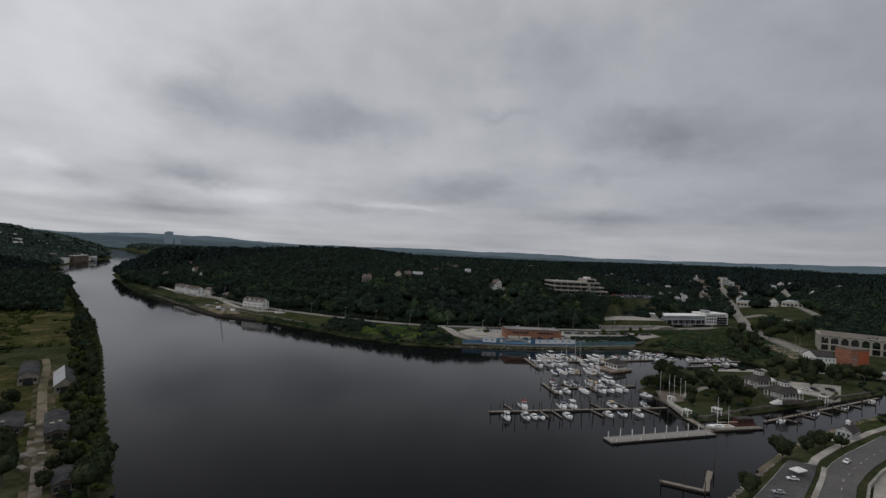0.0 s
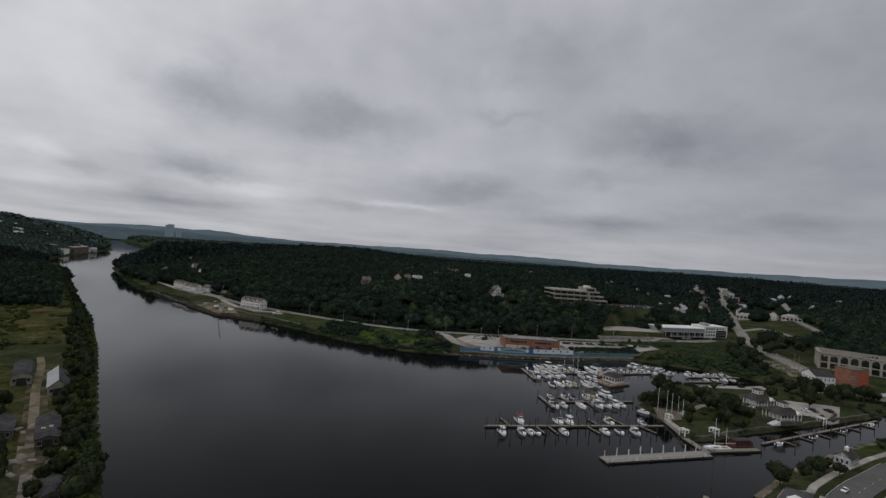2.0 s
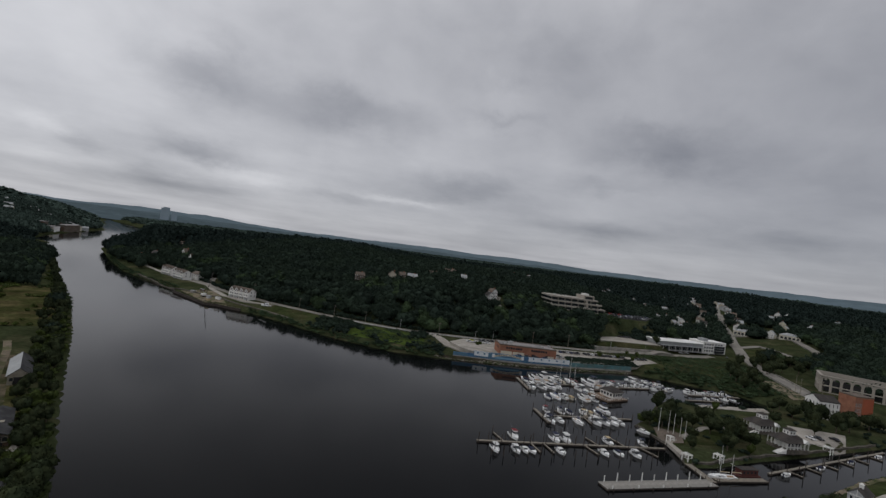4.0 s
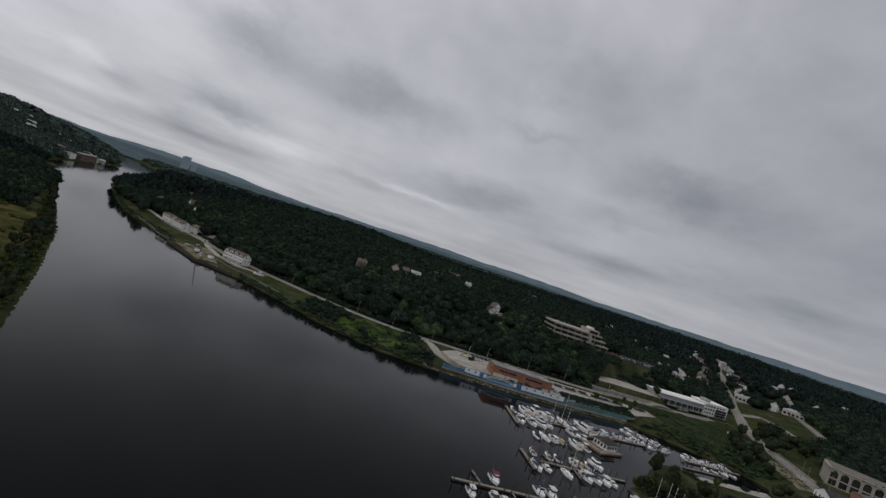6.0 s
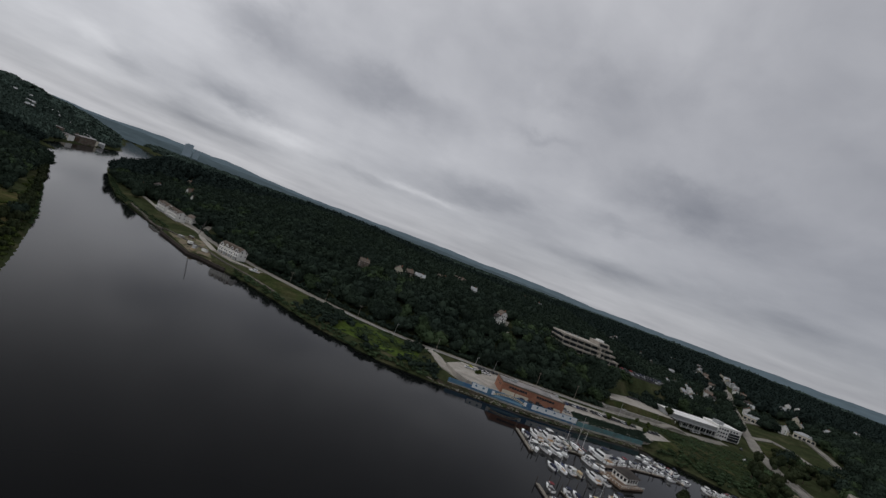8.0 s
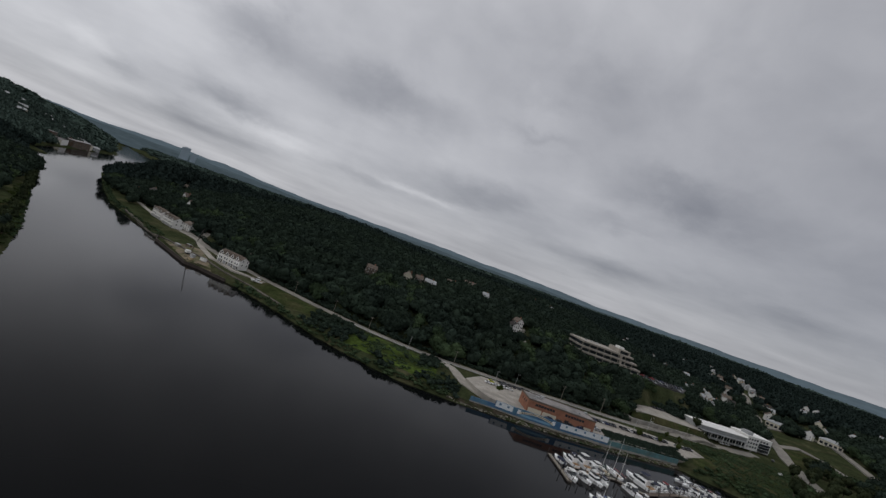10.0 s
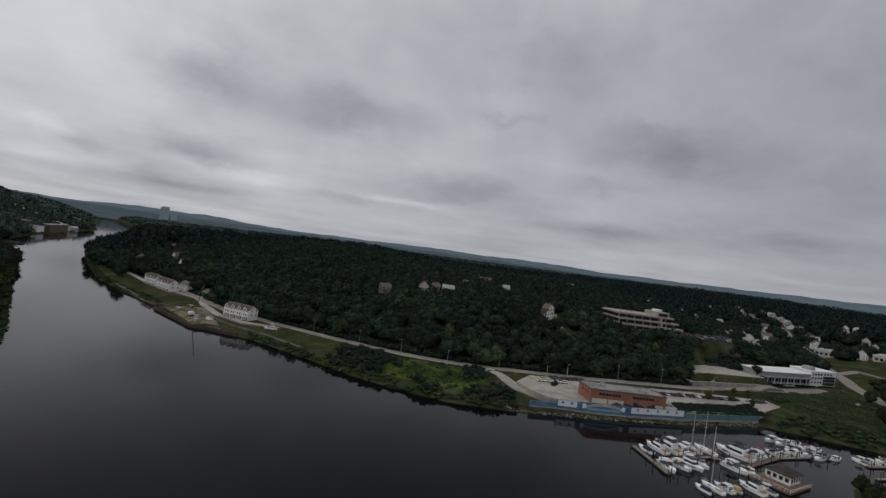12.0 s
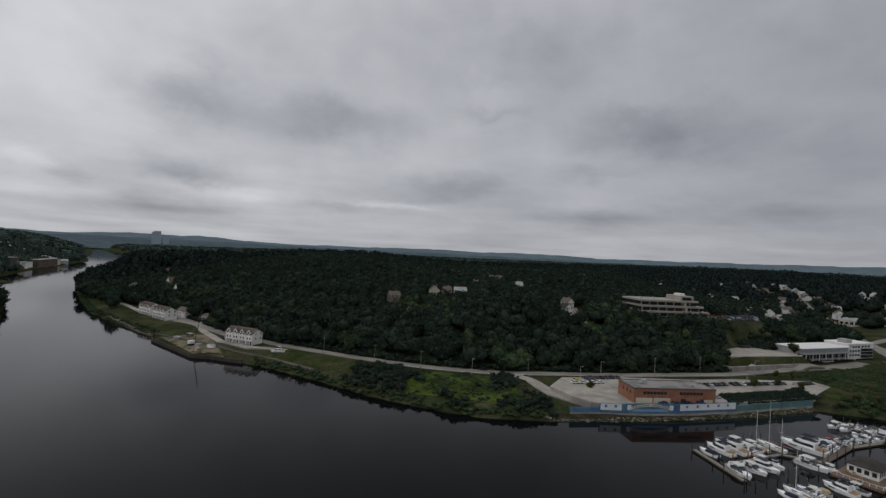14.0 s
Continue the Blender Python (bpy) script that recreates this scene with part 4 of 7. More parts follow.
def yacht(L=14.0, canvas="blue", hull="white"):
    t = thing("motor_yacht", pose(0, 0, -50), f"large {hull} flybridge motor yacht with dark window bands", "yacht", "moored boats")
    B, H = L * 0.31, 1.45
    part("hull", hull_shape(L, B, H), M_HULLS[hull], t)
    part("saloon", cabin_shape(-L * 0.28, L * 0.26, B * 0.42, B * 0.30, H - 0.1, H + 1.65, 0.1, 1.7, 0.9), M_GEL, t)
    part("side_glazing", cabin_shape(-L * 0.25, L * 0.18, B * 0.432, B * 0.345, H + 0.5, H + 1.35, 0.15, 0.75, 0.93), M_GLASS, t)
    part("windscreen", cabin_shape(L * 0.10, L * 0.225, B * 0.36, B * 0.305, H + 0.85, H + 1.6, 0.05, 0.85, 0.93), M_GLASS, t)
    part("hull_port_glass", boxes((L * 0.08, L * 0.26, -B * 0.475, B * 0.475, H * 0.72, H * 0.9)), M_GLASS, t)
    part("foredeck", cabin_shape(L * 0.1, L * 0.40, B * 0.32, B * 0.1, H + 0.2, H + 0.75, 0.1, 1.4), M_GEL, t)
    part("flybridge", cabin_shape(-L * 0.30, L * 0.12, B * 0.40, B * 0.30, H + 1.6, H + 2.3, 0.0, 0.8, 1.02), M_GEL, t)
    part("flybridge_screen", cabin_shape(L * 0.0, L * 0.10, B * 0.33, B * 0.28, H + 2.25, H + 2.75, 0.02, 0.5), M_GLASS, t)
    part("hardtop", cabin_shape(-L * 0.22, L * 0.02, B * 0.36, B * 0.33, H + 3.6, H + 3.78, 0.1, 0.1, 0.95), M_CANVAS[canvas], t)
    bm = bmesh.new()
    for x in (-L * 0.2, L * 0.0):
        for s in (1, -1):
            rod(bm, (x, s * B * 0.34, H + 2.2), (x, s * B * 0.32, H + 3.65), 0.04, seg=4)
    rod(bm, (-L * 0.18, 0, H + 3.7), (-L * 0.2, 0, H + 5.2), 0.04, 0.02, 5)
    part("top_frame", bm, M_STEEL, t)
    part("cockpit_sole", boxes((-L * 0.47, -L * 0.29, -B * 0.40, B * 0.40, H - 0.1, H + 0.1)), M_TEAK, t)
    part("fly_deck", boxes((-L * 0.28, L * 0.0, -B * 0.33, B * 0.33, H + 2.2, H + 2.36)), M_WELL, t, "dark blue upholstered upper deck")
    part("swim_platform", boxes((-L * 0.55, -L * 0.49, -B * 0.4, B * 0.4, 0.3, 0.44), bevel=0.04), M_TEAK, t)
    rail(t, L, B, H, 0.45)
    return t


def sportfisher(L=8.5, canvas="white", hull="white"):
    t = thing("pilothouse_boat", pose(0, 0, -50), f"{hull} pilothouse boat with an open work deck", "boat", "moored boats")
    B, H = L * 0.35, 0.9
    part("hull", hull_shape(L, B, H), M_HULLS[hull], t)
    part("pilothouse", cabin_shape(-L * 0.05, L * 0.2, B * 0.34, B * 0.28, H - 0.05, H + 1.9, 0.02, 0.35, 0.92), M_GEL, t)
    part("wheelhouse_glazing", cabin_shape(-L * 0.055, L * 0.185, B * 0.345, B * 0.29, H + 1.0, H + 1.6, 0.02, 0.13, 0.96), M_GLASS, t)
    part("roof", boxes((-L * 0.2, L * 0.17, -B * 0.37, B * 0.37, H + 1.9, H + 2.0), bevel=0.03), M_CANVAS[canvas], t)
    part("trunk_cabin", cabin_shape(L * 0.15, L * 0.4, B * 0.3, B * 0.1, H - 0.05, H + 0.45, 0.05, 0.7), M_GEL, t)
    part("work_deck", boxes((-L * 0.46, -L * 0.06, -B * 0.40, B * 0.40, H - 0.1, H + 0.07)), M_WELL, t)
    bm = bmesh.new()
    for s in (1, -1):
        rod(bm, (-L * 0.18, s * B * 0.34, H), (-L * 0.18, s * B * 0.34, H + 1.95), 0.03, seg=4)
        rod(bm, (-L * 0.1, s * B * 0.3, H + 2.0), (-L * 0.25, s * B * 0.42, H + 4.2), 0.02, 0.01, 4)
    part("rod_holder", bm, M_STEEL, t)
    rail(t, L, B, H)
    return t


def sailboat(L=10.0, canvas="blue", hull="white", mast=13.0, masts=1):
    t = thing("sailing_boat", pose(0, 0, -50), f"{hull} sailing boat with bare mast and {canvas} sail cover", "sailboat", "moored boats")
    B, H = L * 0.29, 1.0
    part("hull", hull_shape(L, B, H, 0.6), M_HULLS[hull], t)
    part("coachroof", cabin_shape(-L * 0.12, L * 0.28, B * 0.28, B * 0.14, H - 0.05, H + 0.5, 0.1, 0.5), M_GEL, t)
    part("cockpit_sole", boxes((-L * 0.42, -L * 0.14, -B * 0.22, B * 0.22, H - 0.1, H - 0.05)), M_TEAK, t)
    part("port_glass", boxes((-L * 0.02, L * 0.18, -B * 0.272, B * 0.272, H + 0.16, H + 0.3)), M_GLASS, t)
    for k in range(masts):
        x = L * 0.08 - k * L * 0.42
        h = mast * (1 - 0.3 * k)
        m = part("mast", rod(bmesh.new(), (x, 0, H), (x, 0, H + h), 0.09, 0.05, 6), M_SAILMAST, t)
        part("spreader", boxes((x - 0.04, x + 0.04, -B * 0.35, B * 0.35, H + h * 0.55, H + h * 0.55 + 0.05)), M_SAILMAST, m)
        part("boom", rod(bmesh.new(), (x, 0, H + 1.3), (x - L * 0.36, 0, H + 1.2), 0.06, seg=5), M_SAILMAST, m)
        part("sail_cover", rod(bmesh.new(), (x - 0.2, 0, H + 1.48), (x - L * 0.34, 0, H + 1.35), 0.17, 0.1, 6), M_CANVAS[canvas], m)
        bm = bmesh.new()
        for q in ((L * 0.49 - k * L * 0.4, 0, H + 0.3), (-L * 0.48, 0, H), (x, B * 0.45, H), (x, -B * 0.45, H)):
            rod(bm, (x, 0, H + h * 0.97), q, 0.012, seg=3)
        part("rigging", bm, M_STEEL, m)
    rail(t, L, B, H, 0.55)
    return t


def at_berth(kind, x, y, ang, scale=1.0):
    return copy_thing(kind, pose(x, y, 0, 0, 0, ang) @ Matrix.Diagonal((scale * 0.88, scale, scale, 1)))


RUN = [runabout(6.5, "navy"), runabout(6.2, "white"), runabout(6.8, "white"), runabout(6.0, "navy"), runabout(6.3, "tan", "cream")]
CRU = [cruiser(10, "navy"), cruiser(9.5, "white"), cruiser(10.5, "white"), cruiser(9, "tan"), cruiser(10, "green", "navy")]
YAC = [yacht(14, "white"), yacht(13, "navy"), yacht(15, "navy")]
FIS = [sportfisher(8.5, "white"), sportfisher(8, "navy"), sportfisher(8.2, "maroon")]
SAI = [sailboat(10, "blue"), sailboat(11, "maroon", "white", 14.5, 2), sailboat(9, "green", "cream")]
PROTOS = RUN + CRU + YAC + FIS + SAI
S1, N1 = -76, 104          # row 1, south and north berths
at_berth(FIS[0], 26, 175.5, S1, 0.85)
at_berth(CRU[1], 33.5, 177, S1, 0.72)
at_berth(RUN[1], 36.8, 177.8, S1, 1.0)
at_berth(RUN[0], 39.3, 178.4, S1, 0.95)
at_berth(FIS[2], 34.5, 189.5, S1, 1.0)
at_berth(FIS[1], 50.5, 192.2, N1 + 180, 1.0)
at_berth(FIS[0], 54.8, 193.3, N1 + 180, 1.0)
at_berth(RUN[1], 50, 181, S1, 1.1)
at_berth(CRU[3], 72.5, 197.2, N1 + 180, 0.8)
at_berth(RUN[1], 67, 185.3, S1, 1.1)
at_berth(RUN[3], 73, 187, S1, 1.0)
at_berth(CRU[1], 79.5, 187.8, S1, 0.75)
at_berth(FIS[1], 87, 201, N1, 0.8)
S2, N2 = -75, 105          # row 2
for kind, x, y, a, s in ((CRU[0], 53.8, 213.5, S2, 0.95), (RUN[1], 58.2, 215, S2, 1.15), (SAI[0], 66.5, 216.5, S2, 0.95), (CRU[1], 75, 219.5, S2, 1.0), (CRU[0], 79.2, 221, S2, 0.9),
                         (FIS[0], 83.4, 222, S2, 1.0), (RUN[1], 87, 223, S2, 1.1), (FIS[1], 61.5, 229, N2, 0.85), (RUN[3], 65.5, 230, N2, 1.1), (CRU[3], 72.5, 231.5, N2, 0.8),
                         (RUN[4], 76, 232.5, N2, 1.1), (YAC[1], 84.5, 237, N2 + 180, 0.85), (RUN[0], 80.2, 234, N2, 1.1), (FIS[2], 54.5, 228, N2, 0.8)):
    at_berth(kind, x, y, a, s)
S3, N3 = -66, 114          # row 3
for kind, x, y, a, s in ((CRU[2], 55.5, 264.5, -84, 1.05), (CRU[1], 61.5, 266.8, S3, 1.0), (YAC[0], 66.5, 269.2, S3, 0.8), (FIS[1], 71, 271.4, S3, 1.0), (RUN[0], 54, 279.5, N3, 1.25),
                         (YAC[1], 59.5, 282.2, N3, 0.9), (YAC[0], 64.8, 284.5, N3, 1.0), (CRU[2], 69, 284.6, N3, 1.1), (FIS[0], 73, 286.2, N3, 1.1), (SAI[2], 76.2, 287, N3, 1.0),
                         (SAI[1], 82, 288.3, N3, 1.05), (CRU[1], 84.5, 272.2, S3, 1.2), (FIS[0], 89, 270.5, S3, 0.8), (YAC[2], 94, 288.5, 124, 1.1), (FIS[1], 97, 287, 124, 1.0),
                         (CRU[0], 101, 289.6, 124, 1.0), (CRU[2], 105, 292.5, 124, 0.95), (FIS[2], 109, 295, 124, 1.0)):
    at_berth(kind, x, y, a, s)
for kind, x, y, a, s in ((RUN[0], 60.5, 250.5, N3, 1.1), (SAI[0], 64.5, 252.2, N3, 0.95), (CRU[1], 69, 253.5, N3, 0.85), (RUN[4], 73, 254.5, N3, 1.15), (YAC[1], 80, 256, N3, 0.8), (FIS[0], 85.5, 257, N3, 0.9)):
    at_berth(kind, x, y, a, s)
for k in range(6):         # the basin
    at_berth((CRU[2], FIS[0], RUN[0], CRU[1], CRU[0], FIS[1])[k], 127.2 + 1.75 * k, 315 - 3.4 * k, 205, 0.95)
    at_berth((RUN[1], CRU[0], FIS[2], YAC[1], RUN[3], CRU[1])[k], 137.5 + 1.75 * k, 318.6 - 3.5 * k, 25, 0.75)
for k in range(8):
    at_berth((FIS[0], CRU[1], RUN[1], FIS[2], CRU[0], RUN[0], FIS[1], RUN[3])[k], 157.5 + 4.4 * k, 302.2 + 1.3 * k, 106 + 4 * (k % 3), 0.8 if k % 2 else 0.95)
for k in range(4):
    at_berth((RUN[1], RUN[0], FIS[1], RUN[3])[k], 165 + 6.5 * k, 294 + 2.0 * k, -74, 0.85)
for k in range(5):
    at_berth((CRU[0], FIS[1], RUN[1], CRU[2], RUN[0])[k], 115.5 + 3.9 * k, 297 + 1.4 * k, 110, 0.8)
for k in range(0, 7, 2):         # small craft in the channel
    at_berth((RUN[1], RUN[3], RUN[0])[k % 3], 136 + 11.5 * k, 189.3 + 6.25 * k, 28, 0.85)
at_berth(RUN[1], 94.2, 216, -50, 1.0)
at_berth(YAC[0], -131, 380, 200, 0.6).location.z = height(-131, 380) + 0.4
for ob in PROTOS:
    for o in (*ob.children_recursive, ob):
        bpy.data.objects.remove(o)

for (ax, ay), (bx, by), n in (((24, 170), (84, 185), 15), ((50, 206.5), (92, 218), 11), ((52, 257), (92, 271), 10), ((57, 287), (84, 297), 7), ((56, 235), (84, 243), 8)):
    for k in range(n):
        mp = thing("mooring_piling", pose(ax + (bx - ax) * k / (n - 1), ay + (by - ay) * k / (n - 1), 0), "dark timber mooring piling between berths", "piling", "mooring pilings")
        part("pile", rod(bmesh.new(), (0, 0, -3), (0, 0, 2.6 + 0.5 * math.sin(k * 1.9)), 0.15, 0.13, 7), M_PILE, mp)
ship = sailboat(11.5, "tan", "white", 10.5, 2)
tagged(ship, "white two-masted schooner moored at the park quay", "sailboat")
ship.name = "schooner"
ship.matrix_basis = pose(105, 178, 0, 0, 0, 192)
barge = thing("house_barge", pose(117, 183.5, 0, 0, 0, 15) @ Matrix.Diagonal((0.72, 0.72, 0.85, 1)), "dark red floating barge house with a flat deck", "barge")
M_REDBARN = mat("barn_red_paint", (0.085, 0.03, 0.026), 0.85, vary=0.2, scale=1.5)
part("hull", boxes((-6.5, 6.5, -2.6, 2.6, -0.4, 0.9), bevel=0.1), M_REDBARN, barge)
part("deckhouse", boxes((-4.8, 5.2, -2.0, 2.0, 0.9, 3.2), bevel=0.05), M_REDBARN, barge)
part("roof", boxes((-5.2, 5.6, -2.3, 2.3, 3.2, 3.4), bevel=0.04), M_SHINGLE, barge)
for k in range(4):
    part("window", boxes((-4.0 + 2.3 * k, -2.9 + 2.3 * k, -2.06, -1.98, 1.7, 2.6)), M_GLASS, barge)


# ---------------------------------------------------------------- vehicles
M_TYRE = mat("tyre_rubber", (0.02, 0.02, 0.02), 0.9, vary=0.1)
PAINTS = {"white": (0.72, 0.72, 0.72), "black": (0.015, 0.015, 0.017), "silver": (0.38, 0.39, 0.40), "dark grey": (0.06, 0.062, 0.066), "red": (0.28, 0.02, 0.02), "yellow": (0.5, 0.5, 0.05), "navy": (0.02, 0.03, 0.09)}
M_PAINT = {c: mat("car_paint_" + c.replace(" ", "_"), v, 0.3, vary=0.04, scale=1) for c, v in PAINTS.items()}
M_LAMP = mat("lamp_lens", (0.7, 0.7, 0.68), 0.2, vary=0.05)


def car(colour):
    t = thing("car", pose(0, 0, -60), f"{colour} car standing on the paving", "car", "parked cars")
    bm, prof = bmesh.new(), [(-2.2, 0.35), (-2.25, 0.75), (-2.1, 0.95), (-1.3, 1.02), (0.75, 1.0), (1.9, 0.86), (2.2, 0.7), (2.22, 0.35)]
    a = [bm.verts.new((x, -0.88, z)) for x, z in prof]
    b = [bm.verts.new((x, 0.88, z)) for x, z in prof]
    for i in range(len(prof)):
        j = (i + 1) % len(prof)
        bm.faces.new((a[i], a[j], b[j], b[i]))
    bm.faces.new(a[::-1]), bm.faces.new(b)
    bmesh.ops.recalc_face_normals(bm, faces=bm.faces[:])
    bmesh.ops.bevel(bm, geom=bm.edges[:], offset=0.06, segments=1, affect="EDGES")
    part("body", bm, M_PAINT[colour], t)
    part("window_glass", cabin_shape(-1.75, 1.0, 0.80, 0.78, 0.97, 1.42, 0.5, 0.65, 0.84), M_GLASS, t)
    part("roof", cabin_shape(-1.25, 0.36, 0.67, 0.66, 1.41, 1.48, 0.05, 0.08, 0.95), M_PAINT[colour], t)
    wheel = part("wheel", rod(bmesh.new(), (0, -0.11, 0), (0, 0.11, 0), 0.33, seg=10), M_TYRE, t)
    wheel.matrix_basis = pose(1.35, 0.8, 0.33)
    for x, y in ((1.35, -0.8), (-1.35, 0.8), (-1.35, -0.8)):
        share(wheel, "wheel", t, pose(x, y, 0.33))
    for s in (1, -1):
        part("headlight", boxes((2.16, 2.25, s * 0.6 - 0.17, s * 0.6 + 0.17, 0.62, 0.74)), M_LAMP, t)
    return t


CARS = {c: car(c) for c in PAINTS}
mix = random.Random(3)


def park(x, y, ang, colour=None, z=None, size=1.0):
    c = colour or mix.choice(["white", "black", "dark grey", "dark grey", "black", "dark grey", "black", "red", "navy", "silver", "black"])
    return copy_thing(CARS[c], pose(x, y, height(x, y) + 0.1 if z is None else z, 0, 0, ang) @ Matrix.Diagonal((size, size, size, 1)))


def park_row(a, b, n, ang, z=None, skip=0.12, colours=None):
    for k in range(n):
        if mix.random() < skip:
            continue
        f = k / max(1, n - 1)
        park(a[0] + (b[0] - a[0]) * f, a[1] + (b[1] - a[1]) * f, ang + mix.uniform(-2, 2) + (180 if mix.random() < 0.3 else 0), mix.choice(colours) if colours else None, z)


LOT = 5.2
park_row((34, 356), (52, 360), 7, 100, LOT, 0.0, ["black", "dark grey"])
park_row((26, 345.5), (39, 348), 4, 15, LOT, 0.0, ["white", "white", "silver"])
park(28, 350, 12, "yellow", LOT), park(36, 351.5, 12, "black", LOT)
park_row((92, 354), (145, 367), 20, 100, LOT, 0.08)
park_row((150, 366), (164, 372), 5, 105, LOT, 0.1)
park_row((56, 317.6), (74, 321.4), 4, 13, LOT, 0.2, ["black", "dark grey", "navy"])
park(86, 336, 100, "dark grey", LOT), park(87, 332, 12, "silver", LOT)
park_row((166, 439.5), (214, 455), 15, 110, 11.6, 0.05)
park_row((188, 462), (222, 467), 9, 105, 11.6, 0.1)
park(137, 406, 30, "navy"), park(150, 402, 25, "white")
park_row((196, 424), (226, 436), 6, 24, None, 0.3)
park_row((157, 464.5), (201, 478), 15, 107, 26.8, 0.05)
park_row((164, 477), (210, 491), 15, 107, 26.8, 0.1)
park_row((174, 491), (220, 506), 14, 107, 26.8, 0.15)
park(95.5, 128, 170, "white", 4.15, 0.62), park(86, 119.8, 170, "silver", 4.15, 0.62), park(83, 116.5, 170, "dark grey", 4.15, 0.62)
park(121, 141.5, 217, "white", None, 0.72).location.z += 0.2
park(240, 398, 65, "white").location.z += 0.35
park(262, 436, 62, "dark grey").location.z += 0.35
park(300, 512, 62, "silver").location.z += 0.4
park_row((178, 232), (196, 236), 5, 100, None, 0.2)
for ob in list(CARS.values()):
    for o in (*ob.children_recursive, ob):
        bpy.data.objects.remove(o)


# ---------------------------------------------------------------- buildings
M_CREAM = mat("cream_siding", (0.52, 0.48, 0.38), 0.75, vary=0.1, scale=1.5)
M_GREYS = mat("grey_siding", (0.34, 0.35, 0.35), 0.8, vary=0.12, scale=1.5)
M_CONC2 = mat("precast_concrete", (0.34, 0.31, 0.265), 0.85, vary=0.12, scale=0.8, second=(0.33, 0.30, 0.26), second_scale=0.2)
M_RUST = mat("rusted_sheet", (0.10, 0.065, 0.045), 0.9, vary=0.3, scale=1, second=(0.13, 0.12, 0.10), second_scale=0.3)
M_TARROOF = mat("tar_paper_roof", (0.026, 0.026, 0.028), 0.9, vary=0.3, scale=0.7, second=(0.045, 0.045, 0.045), second_scale=0.25)
M_OLDWALL = mat("stained_stucco", (0.28, 0.26, 0.21), 0.9, vary=0.2, scale=0.8, second=(0.24, 0.21, 0.17), second_scale=0.3)
M_SIGNWHITE = mat("mural_white", (0.62, 0.65, 0.66), 0.75, vary=0.1, scale=0.8)
M_BANNER = mat("mural_cream", (0.56, 0.50, 0.38), 0.8, vary=0.1, scale=1)
M_INK = mat("mural_lettering", (0.10, 0.09, 0.09), 0.8, vary=0.1)


def window(parent, x, y, z, w, h, face="y-", frame_mat=None, name="window"):
    """A window of w by h metres in a wall: pane set back in a frame with sill. face: the side of its house."""
    ang = {"y-": 0, "x+": 90, "y+": 180, "x-": 270}[face]
    key = (round(w, 2), round(h, 2), frame_mat.name if frame_mat else "white")
    if key not in WINDOWS:
        t = 0.09
        bm = boxes((-w / 2, w / 2, -0.06, 0.06, -0.02, t), (-w / 2, w / 2, -0.06, 0.06, h - t, h), (-w / 2, -w / 2 + t, -0.06, 0.06, t, h - t), (w / 2 - t, w / 2, -0.06, 0.06, t, h - t),
                   (-w / 2 - 0.06, w / 2 + 0.06, -0.13, 0.0, -0.1, -0.02))
        fr = bpy.data.meshes.new("window_frame")
        bm.to_mesh(fr)
        bm.free()
        fr.materials.append(frame_mat or M_WHITE)
        gl = bpy.data.meshes.new("pane")
        bm = boxes((-w / 2 + t, w / 2 - t, -0.035, 0.02, t, h - t))
        bm.to_mesh(gl)
        bm.free()
        gl.materials.append(M_GLASS)
        WINDOWS[key] = (fr, gl)
    fr, gl = WINDOWS[key]
    ob = new(name, fr)
    ob.parent = parent
    ob.matrix_basis = pose(x, y, z, 0, 0, ang)
    p = new("pane", gl)
    p.parent = ob
    return ob


WINDOWS = {}


def pent(bm, x0, x1, y0, y1, z0, z1, rise, along="x"):
    """Walls with gable ends."""
    if along == "x":
        prof = [(y0, z0), (y1, z0), (y1, z1), ((y0 + y1) / 2, z1 + rise), (y0, z1)]
        a, b = [bm.verts.new((x0, p, q)) for p, q in prof], [bm.verts.new((x1, p, q)) for p, q in prof]
    else:
        prof = [(x0, z0), (x1, z0), (x1, z1), ((x0 + x1) / 2, z1 + rise), (x0, z1)]
        a, b = [bm.verts.new((p, y0, q)) for p, q in prof], [bm.verts.new((p, y1, q)) for p, q in prof]
    for i in range(5):
        bm.faces.new((a[i], a[(i + 1) % 5], b[(i + 1) % 5], b[i]))
    bm.faces.new(a), bm.faces.new(b)
    bmesh.ops.recalc_face_normals(bm, faces=bm.faces[:])
    return bm


